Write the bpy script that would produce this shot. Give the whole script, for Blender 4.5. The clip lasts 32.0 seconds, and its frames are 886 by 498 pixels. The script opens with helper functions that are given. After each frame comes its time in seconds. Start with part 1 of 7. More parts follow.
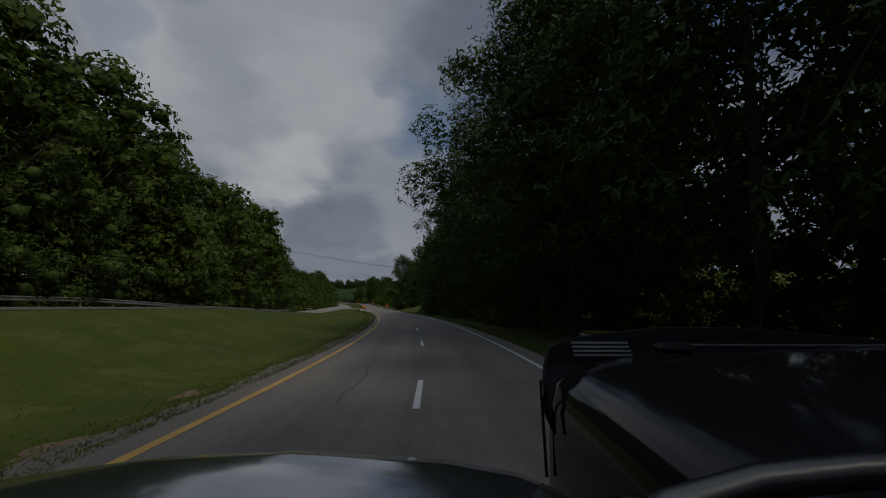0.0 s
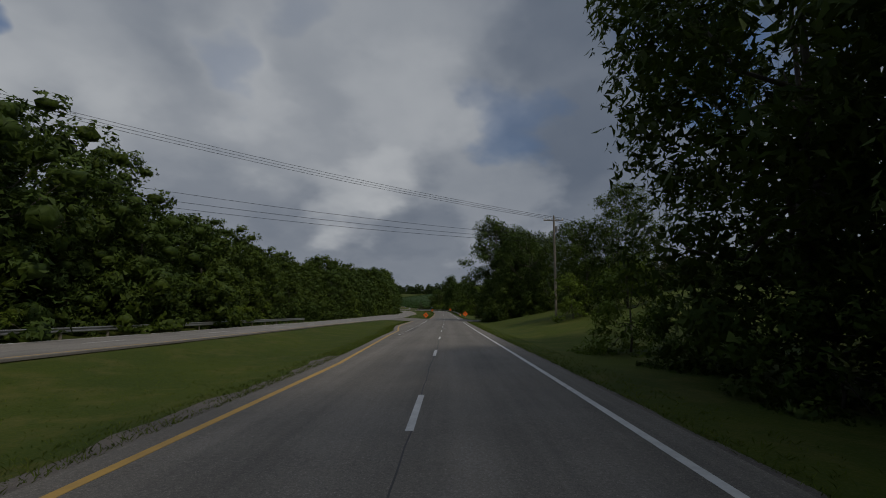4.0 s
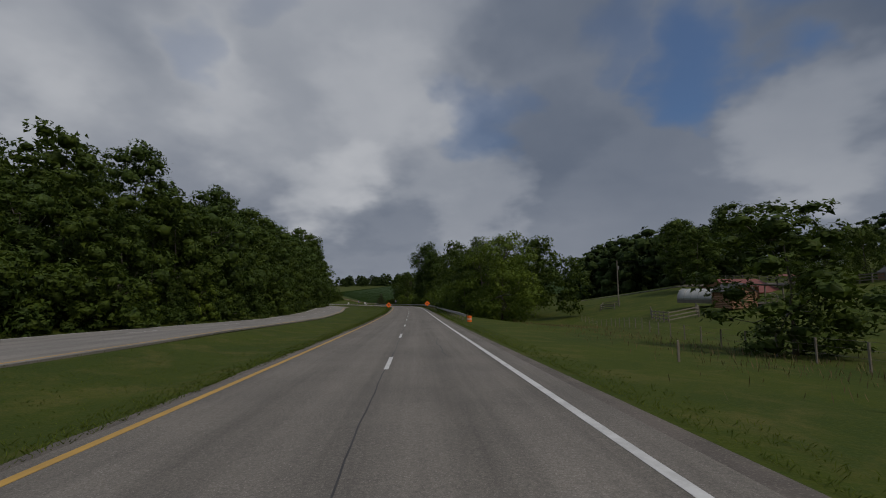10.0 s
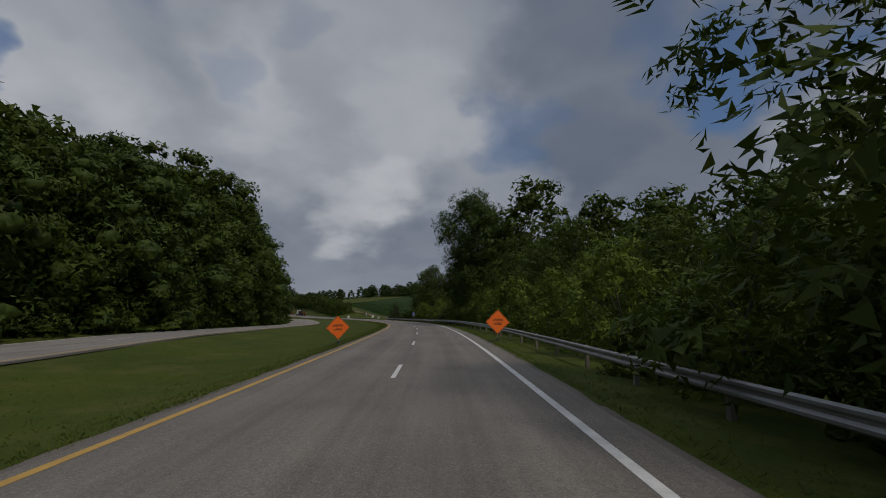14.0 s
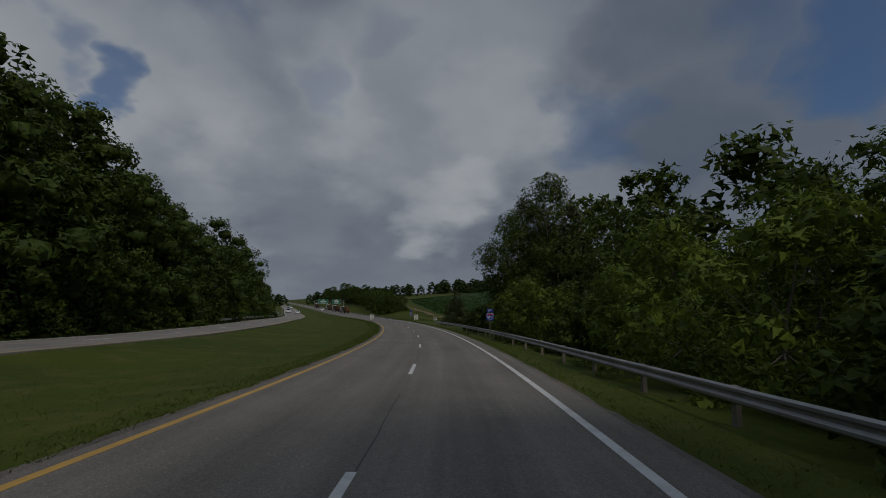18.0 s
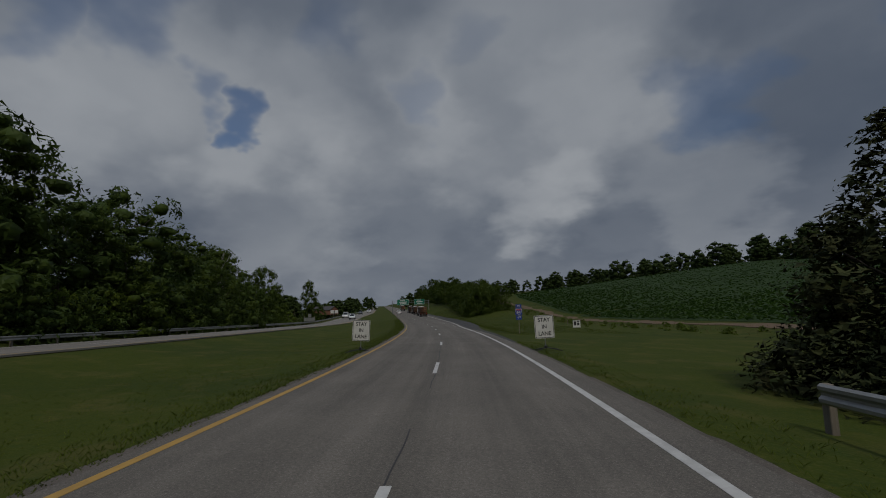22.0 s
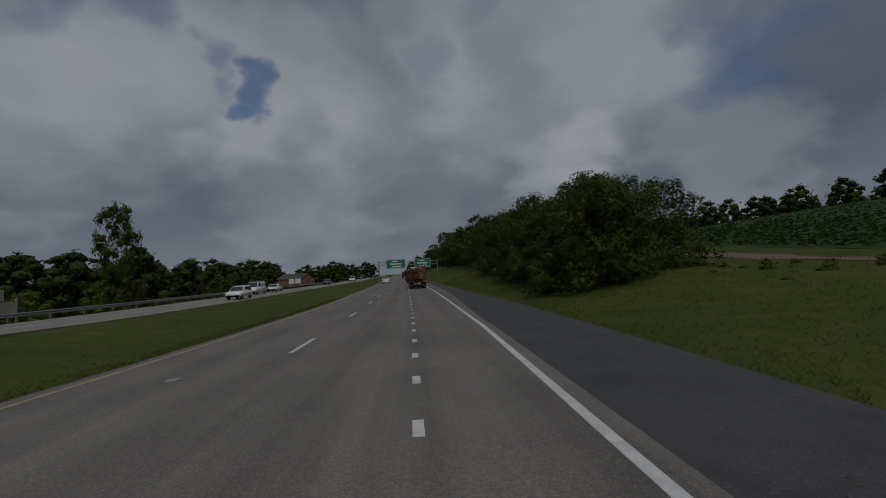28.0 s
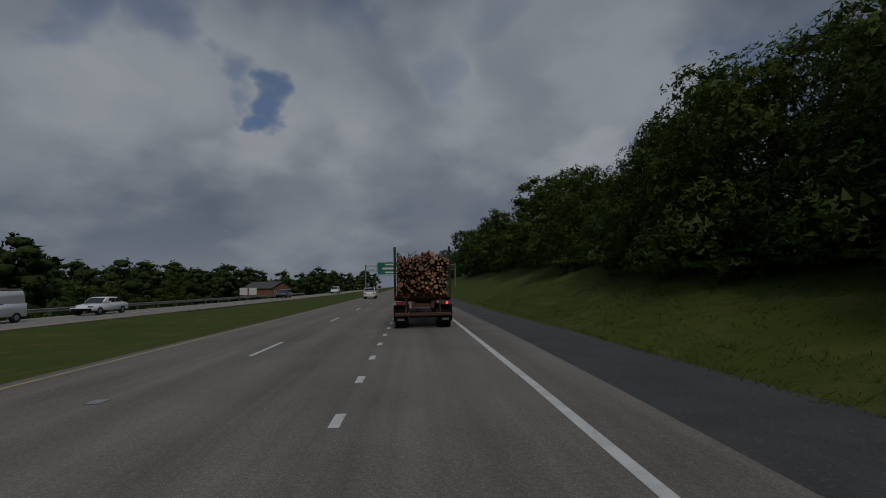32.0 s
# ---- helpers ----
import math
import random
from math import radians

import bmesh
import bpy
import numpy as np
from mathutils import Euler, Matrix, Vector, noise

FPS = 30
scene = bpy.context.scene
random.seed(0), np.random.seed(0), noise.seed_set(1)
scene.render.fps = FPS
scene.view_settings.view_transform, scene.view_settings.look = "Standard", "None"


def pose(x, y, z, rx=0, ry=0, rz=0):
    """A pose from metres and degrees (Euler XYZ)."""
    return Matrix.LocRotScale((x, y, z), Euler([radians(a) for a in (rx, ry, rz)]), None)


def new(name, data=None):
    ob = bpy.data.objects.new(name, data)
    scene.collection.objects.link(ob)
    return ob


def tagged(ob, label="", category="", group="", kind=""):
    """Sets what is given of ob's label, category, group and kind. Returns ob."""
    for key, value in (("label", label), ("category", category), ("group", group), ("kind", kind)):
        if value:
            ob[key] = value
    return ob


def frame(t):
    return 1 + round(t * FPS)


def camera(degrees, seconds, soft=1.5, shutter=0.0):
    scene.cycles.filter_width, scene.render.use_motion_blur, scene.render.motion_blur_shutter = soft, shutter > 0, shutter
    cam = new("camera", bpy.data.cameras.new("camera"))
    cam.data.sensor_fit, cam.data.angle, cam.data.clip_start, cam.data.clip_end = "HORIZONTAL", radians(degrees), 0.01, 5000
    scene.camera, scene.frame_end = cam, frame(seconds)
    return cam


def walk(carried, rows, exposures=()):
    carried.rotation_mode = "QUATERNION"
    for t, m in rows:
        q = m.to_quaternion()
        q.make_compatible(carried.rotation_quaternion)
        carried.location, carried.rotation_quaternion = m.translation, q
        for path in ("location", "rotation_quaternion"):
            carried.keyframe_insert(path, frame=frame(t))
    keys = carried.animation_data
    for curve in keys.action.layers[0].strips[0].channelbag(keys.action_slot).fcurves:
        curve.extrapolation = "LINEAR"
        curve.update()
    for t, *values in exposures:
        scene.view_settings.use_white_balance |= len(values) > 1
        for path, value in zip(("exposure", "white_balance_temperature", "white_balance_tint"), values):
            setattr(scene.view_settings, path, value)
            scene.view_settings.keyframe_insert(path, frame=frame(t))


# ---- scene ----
from collections import namedtuple

# The highway runs along a centreline (the dashed lane line): s metres along it, n metres to its right.
STEP = 40.0
CURVE = [5.148, 3.883, 2.475, 0.985, 0.079, -0.01, 0.203, 0.198, 0.048, 0.921, 2.066, 2.696,
         2.832, 2.357, 1.847, 0.463, 0.213, 0.15, 0.1, 0.05, 0.0, 0.0, 0.0, 0.0]
SLOPE = [-3.85, -4.26, -4.12, -4.06, -4.36, -3.93, -3.47, -3.44, -2.65, -1.82, -2.81, -3.3,
         -2.46, -1.88, -2.08, -1.6, 0.1, 0.2, 0.3, 0.4, 0.4, 0.4, 0.4, 0.4]
S_FIRST = -40.0
_g = np.arange(0.0, 2400.0, 1.0)
_k = np.arange(len(CURVE)) * STEP
_th = np.cumsum(np.interp(_g, _k, CURVE)) / 1000.0
_th -= _th[40]
_x, _y = np.cumsum(-np.sin(_th)), np.cumsum(np.cos(_th))
_z = np.cumsum(np.interp(_g, _k, SLOPE)) / 100.0
_x, _y, _z = _x - _x[40], _y - _y[40], _z - _z[40]


def heading(s):
    return float(np.interp(s - S_FIRST, _g, _th))


def rd(s, n, dz=0.0):
    """The place s along the highway, n to its right, dz above its surface."""
    q, t = s - S_FIRST, heading(s)
    back = min(0.0, q)
    return Vector((float(np.interp(q, _g, _x)) + n * math.cos(t) - back * math.sin(t),
                   float(np.interp(q, _g, _y)) + n * math.sin(t) + back * math.cos(t),
                   float(np.interp(q, _g, _z)) + back * SLOPE[0] / 100.0 + dz))


def at(s, n, dz=0.0, turn=0.0):
    """A pose on the highway, y along it."""
    v = rd(s, n, dz)
    return pose(v.x, v.y, v.z, 0, 0, math.degrees(heading(s)) + turn)


# ---- camera ----
cam = camera(89.7, 32.0, soft=1.0)
EYE = 1.83
# seconds, s, n, yaw off the road, pitch, roll
DRIVE = [
    (0, 5.39, 0.45, 0.79, 4.78, 0.2), (1, 26.97, 0.75, 2.32, 5.5, -0.1), (2, 48.57, 0.72, 2.46, 5.9, -0.83),
    (3, 70.19, 0.59, 1.26, 5.77, 0.04), (3.5, 80.97, 0.63, 1.49, 5.63, 0.43), (5.5, 123.75, 0.71, 0.07, 5.99, -1.93),
    (6, 134.44, 0.78, 0.01, 5.98, -2.27), (7, 155.84, 0.51, -0.94, 5.9, -1.48), (8.5, 187.95, 0.47, -2.03, 6.0, -1.42),
    (9, 198.61, 0.61, -2.19, 5.95, -0.81), (10, 219.92, 0.86, -3.47, 5.07, -0.65), (11.5, 252.01, 1.06, -4.65, 4.62, -0.12),
    (12, 262.73, 1.28, -4.31, 4.78, -0.66), (13, 284.19, 1.29, -3.75, 4.67, -0.94), (14, 305.53, 1.28, -0.42, 6.81, -0.55),
    (14.5, 316.17, 1.25, 2.12, 7.59, 0.07), (16.5, 358.41, 1.25, 2.89, 7.15, 0.26), (17, 368.69, 1.32, 2.83, 7.1, 0.02),
    (18, 388.95, 1.19, 1.85, 6.81, 0.55), (19.0, 408.39, 1.02, 1.85, 6.72, 0.6), (19.5, 417.86, 0.97, 1.97, 6.7, 0.68),
    (20, 427.2, 1.01, 2.95, 6.96, 0.51), (21, 445.37, 0.94, 3.89, 7.2, -0.75), (22, 462.55, 0.95, 3.45, 7.1, -1.49),
    (22.5, 470.85, 0.8, 2.17, 6.93, -1.19), (23.0, 479.04, 0.78, 1.18, 6.54, -0.58), (24, 494.78, 0.91, -0.49, 5.84, -1.05),
    (25, 509.45, 1.06, -1.44, 5.82, -0.48), (25.5, 516.56, 1.26, -1.68, 5.41, -1.33), (27.5, 542.94, 2.9, -3.4, 2.98, -2.33),
    (28, 549.29, 3.45, -3.81, 3.05, -2.45), (29, 561.83, 4.03, -3.94, 3.32, -2.3), (30.5, 580.04, 4.29, -3.94, 3.97, -1.94),
    (31, 586.03, 4.38, -3.78, 4.36, -1.56), (32, 597.96, 4.51, -3.93, 4.79, -1.19)
]
walk(cam, [(t, pose(*rd(s, n, EYE), 90 + p, 0, math.degrees(heading(s)) + y) @ pose(0, 0, 0, 0, 0, r)) for t, s, n, y, p, r in DRIVE],
     exposures=[(0, -0.14, 6500, 10), (1.5, 0.02, 6500, 10), (4, -0.04, 6500, 10), (7, -0.1, 6450, 10), (9, 0.12, 6500, 12), (13.5, 0.12, 6500, 12), (16.5, -0.34, 6350, 10), (20, -0.4, 6350, 10), (24, -0.46, 6350, 10), (32, -0.5, 6250, 10)])

# ---- sky and sun ----
# degrees to the left, degrees up, width, gain: the bright and the dark masses of the cloud sheet
CLOUD_TONES = ((24, 27, 21, 0.25), (45, 24, 13, 0.13), (60, 24, 14, 0.14), (70, 22, 16, 0.15), (84, 20, 16, 0.2), (56, 12, 13, 0.14), (24, 12.5, 8, 0.14), (5, 10, 9, 0.16), (-31, 14, 9, 0.2), (14, 20, 12, 0.1), (42, 16, 14, 0.12),
               (-4, 17, 9, -0.06), (22, 7, 6, -0.06), (-40, 26, 14, -0.1), (-8, 38, 14, -0.08))
# breaks of blue
SKY_GAPS = ((61.5, 21.5, 2.5, 0.75), (65, 24, 3.0, 0.5), (71, 31, 6.5, 0.5), (80, 31, 6, 0.5), (49, 33, 5, 0.3), (-21, 23, 7.2, 0.75), (-13, 28, 6, 0.4), (4, 21, 7, 0.4), (30, 31, 5, 0.22), (39, 25, 4, 0.3), (-34, 36, 12, 0.6), (150, 40, 30, 0.6))
SUN_EL, SUN_AZ = 52.0, 128.0      # the sun stands behind the start, over the right-hand woods


def math_node(nt, op, a, b=None, c=None, clamp=False):
    nd = nt.nodes.new("ShaderNodeMath")
    nd.operation, nd.use_clamp = op, clamp
    for i, v in enumerate((a, b, c)):
        if v is None:
            continue
        if isinstance(v, (int, float)):
            nd.inputs[i].default_value = v
        else:
            nt.links.new(v, nd.inputs[i])
    return nd.outputs[0]


def mix_node(nt, fac, a, b):
    nd = nt.nodes.new("ShaderNodeMix")
    nd.data_type = "RGBA"
    for i, v in ((0, fac), (6, a), (7, b)):
        if isinstance(v, (int, float)):
            nd.inputs[i].default_value = v
        elif isinstance(v, tuple):
            nd.inputs[i].default_value = (*v, 1) if len(v) == 3 else v
        else:
            nt.links.new(v, nd.inputs[i])
    return nd.outputs[2]


def ramp_node(nt, fac, lo, hi):
    nd = nt.nodes.new("ShaderNodeMapRange")
    nd.interpolation_type = "SMOOTHSTEP"
    nd.inputs[1].default_value, nd.inputs[2].default_value = lo, hi
    nt.links.new(fac, nd.inputs[0])
    return nd.outputs[0]


def noise_node(nt, vec, scale, detail=4.0, rough=0.5, distort=0.0):
    nd = nt.nodes.new("ShaderNodeTexNoise")
    nd.inputs["Scale"].default_value, nd.inputs["Detail"].default_value = scale, detail
    nd.inputs["Roughness"].default_value, nd.inputs["Distortion"].default_value = rough, distort
    if vec is not None:
        nt.links.new(vec, nd.inputs["Vector"])
    return nd.outputs[0]


def make_sky():
    w = bpy.data.worlds.new("sky")
    scene.world = w
    w.use_nodes = True
    nt = w.node_tree
    nt.nodes.clear()
    out, bg = nt.nodes.new("ShaderNodeOutputWorld"), nt.nodes.new("ShaderNodeBackground")
    sky = nt.nodes.new("ShaderNodeTexSky")
    sky.sky_type, sky.sun_disc = "NISHITA", False
    sky.sun_elevation, sky.sun_rotation = radians(SUN_EL), radians(SUN_AZ)
    blue = nt.nodes.new("ShaderNodeVectorMath")
    blue.operation = "SCALE"
    blue.inputs["Scale"].default_value = 0.06
    deep = nt.nodes.new("ShaderNodeVectorMath")
    deep.operation = "MULTIPLY"
    deep.inputs[1].default_value = (0.5, 0.78, 1.05)
    nt.links.new(sky.outputs[0], deep.inputs[0])
    nt.links.new(deep.outputs[0], blue.inputs[0])
    co = nt.nodes.new("ShaderNodeTexCoord")
    way = co.outputs["Generated"]
    sep = nt.nodes.new("ShaderNodeSeparateXYZ")
    nt.links.new(way, sep.inputs[0])
    # the cloud sheet, seen in perspective
    up = math_node(nt, "ADD", math_node(nt, "MAXIMUM", sep.outputs[2], 0.0), 0.42)
    comb = nt.nodes.new("ShaderNodeCombineXYZ")
    nt.links.new(math_node(nt, "DIVIDE", sep.outputs[0], up), comb.inputs[0])
    nt.links.new(math_node(nt, "DIVIDE", sep.outputs[1], up), comb.inputs[1])
    flat = comb.outputs[0]
    # a wavering direction gives ragged cloud edges
    wob = nt.nodes.new("ShaderNodeTexNoise")
    wob.inputs["Scale"].default_value, wob.inputs["Detail"].default_value, wob.inputs["Roughness"].default_value = 3.8, 4, 0.5
    nt.links.new(flat, wob.inputs["Vector"])
    sub = nt.nodes.new("ShaderNodeVectorMath")
    sub.operation = "SUBTRACT"
    sub.inputs[1].default_value = (0.5, 0.5, 0.5)
    nt.links.new(wob.outputs["Color"], sub.inputs[0])
    mad = nt.nodes.new("ShaderNodeVectorMath")
    mad.operation = "MULTIPLY_ADD"
    mad.inputs[1].default_value = (0.38, 0.38, 0.34)
    nt.links.new(sub.outputs[0], mad.inputs[0])
    nt.links.new(way, mad.inputs[2])
    nrm = nt.nodes.new("ShaderNodeVectorMath")
    nrm.operation = "NORMALIZE"
    nt.links.new(mad.outputs[0], nrm.inputs[0])

    def around(az, el, wide, core=0.3):
        """How near a direction lies to one point of the sky; az degrees to the left of the y axis."""
        c = Vector((-math.sin(radians(az)) * math.cos(radians(el)), math.cos(radians(az)) * math.cos(radians(el)), math.sin(radians(el))))
        dot = nt.nodes.new("ShaderNodeVectorMath")
        dot.operation = "DOT_PRODUCT"
        dot.inputs[1].default_value = c
        nt.links.new(nrm.outputs[0], dot.inputs[0])
        return ramp_node(nt, dot.outputs["Value"], math.cos(radians(wide)), math.cos(radians(wide * core)))

    soft = noise_node(nt, flat, 1.6, 5, 0.46, 0.2)
    fine = noise_node(nt, flat, 4.5, 6, 0.55, 0.2)
    tone = math_node(nt, "ADD", math_node(nt, "MULTIPLY_ADD", soft, 0.3, 0.26), math_node(nt, "MULTIPLY", fine, 0.06))
    for az, el, wide, gain in CLOUD_TONES:
        tone = math_node(nt, "ADD", tone, math_node(nt, "MULTIPLY", around(az, el, wide), gain))
    low = math_node(nt, "SUBTRACT", 1.0, ramp_node(nt, sep.outputs[2], 0.02, 0.24))
    tone = math_node(nt, "ADD", tone, math_node(nt, "MULTIPLY", low, 0.12))
    grey = mix_node(nt, ramp_node(nt, tone, 0.2, 0.62), (0.07, 0.094, 0.138), (0.19, 0.214, 0.253))
    grey = mix_node(nt, ramp_node(nt, tone, 0.5, 1.0), grey, (0.445, 0.462, 0.48))
    gap = None
    for az, el, wide, depth in SKY_GAPS:
        g = math_node(nt, "MULTIPLY", around(az, el, wide, 0.1), depth)
        gap = g if gap is None else math_node(nt, "MAXIMUM", gap, g)
    col = mix_node(nt, gap, grey, blue.outputs[0])
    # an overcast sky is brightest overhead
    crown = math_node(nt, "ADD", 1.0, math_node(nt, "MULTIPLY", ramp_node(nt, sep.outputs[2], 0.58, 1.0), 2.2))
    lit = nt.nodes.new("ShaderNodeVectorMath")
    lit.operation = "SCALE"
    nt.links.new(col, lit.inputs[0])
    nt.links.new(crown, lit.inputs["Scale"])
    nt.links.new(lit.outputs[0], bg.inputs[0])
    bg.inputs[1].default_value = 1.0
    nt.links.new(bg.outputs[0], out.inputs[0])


make_sky()
_sun = bpy.data.lights.new("sun", "SUN")
_sun.energy, _sun.angle, _sun.color = 1.42, radians(11), (1.0, 0.93, 0.82)
_so = new("sun", _sun)
_a, _e = radians(SUN_AZ), radians(SUN_EL)
_d = Vector((math.sin(_a) * math.cos(_e), math.cos(_a) * math.cos(_e), math.sin(_e)))
_so.matrix_world = _d.to_track_quat("Z", "Y").to_matrix().to_4x4()

# ---- materials ----
def material(name, base, dark=None, light=None, rough=0.7, metal=0.0, fine=30.0, coarse=1.2, bump=0.15, amount=0.5, random_amount=0.0,
             island=False, translucent=0.0, emit=None, coat=0.0, spec=0.5, stretch=None):
    """A surface with grain and stains at two scales, varied from piece to piece."""
    m = bpy.data.materials.new(name)
    m.use_nodes = True
    nt = m.node_tree
    b = nt.nodes["Principled BSDF"]
    dark = dark or tuple(c * 0.6 for c in base)
    light = light or tuple(min(1.0, c * 1.35) for c in base)
    co = nt.nodes.new("ShaderNodeTexCoord")
    vec = co.outputs["Object"]
    if stretch:
        mp = nt.nodes.new("ShaderNodeMapping")
        mp.inputs["Scale"].default_value = stretch
        nt.links.new(vec, mp.inputs[0])
        vec = mp.outputs[0]
    big = noise_node(nt, vec, coarse, 5, 0.6)
    small = noise_node(nt, vec, fine, 3, 0.6)
    col = mix_node(nt, math_node(nt, "MULTIPLY", ramp_node(nt, big, 0.35, 0.7), amount), base, dark)
    col = mix_node(nt, math_node(nt, "MULTIPLY", ramp_node(nt, small, 0.5, 0.8), amount), col, light)
    if random_amount:
        if island:
            rnd = nt.nodes.new("ShaderNodeNewGeometry").outputs["Random Per Island"]
        else:
            rnd = nt.nodes.new("ShaderNodeObjectInfo").outputs["Random"]
        hsv = nt.nodes.new("ShaderNodeHueSaturation")
        nt.links.new(col, hsv.inputs["Color"])
        nt.links.new(math_node(nt, "ADD", math_node(nt, "MULTIPLY", rnd, random_amount * 2), 1 - random_amount), hsv.inputs["Value"])
        nt.links.new(math_node(nt, "ADD", math_node(nt, "MULTIPLY", rnd, -0.05 * random_amount), 0.5 + 0.025 * random_amount), hsv.inputs["Hue"])
        col = hsv.outputs[0]
    nt.links.new(col, b.inputs["Base Color"])
    b.inputs["Metallic"].default_value = metal
    b.inputs["Specular IOR Level"].default_value = spec
    b.inputs["Coat Weight"].default_value = coat
    nt.links.new(math_node(nt, "ADD", math_node(nt, "MULTIPLY", small, 0.2), rough - 0.1, clamp=True), b.inputs["Roughness"])
    if bump:
        bp = nt.nodes.new("ShaderNodeBump")
        bp.inputs["Strength"].default_value, bp.inputs["Distance"].default_value = bump, 0.02
        nt.links.new(small, bp.inputs["Height"])
        nt.links.new(bp.outputs[0], b.inputs["Normal"])
    if emit:
        b.inputs["Emission Color"].default_value = (*emit[:3], 1)
        b.inputs["Emission Strength"].default_value = emit[3]
    if translucent:
        tr = nt.nodes.new("ShaderNodeBsdfTranslucent")
        nt.links.new(col, tr.inputs[0])
        mx = nt.nodes.new("ShaderNodeMixShader")
        mx.inputs[0].default_value = translucent
        nt.links.new(b.outputs[0], mx.inputs[1])
        nt.links.new(tr.outputs[0], mx.inputs[2])
        nt.links.new(mx.outputs[0], nt.nodes["Material Output"].inputs[0])
    return m


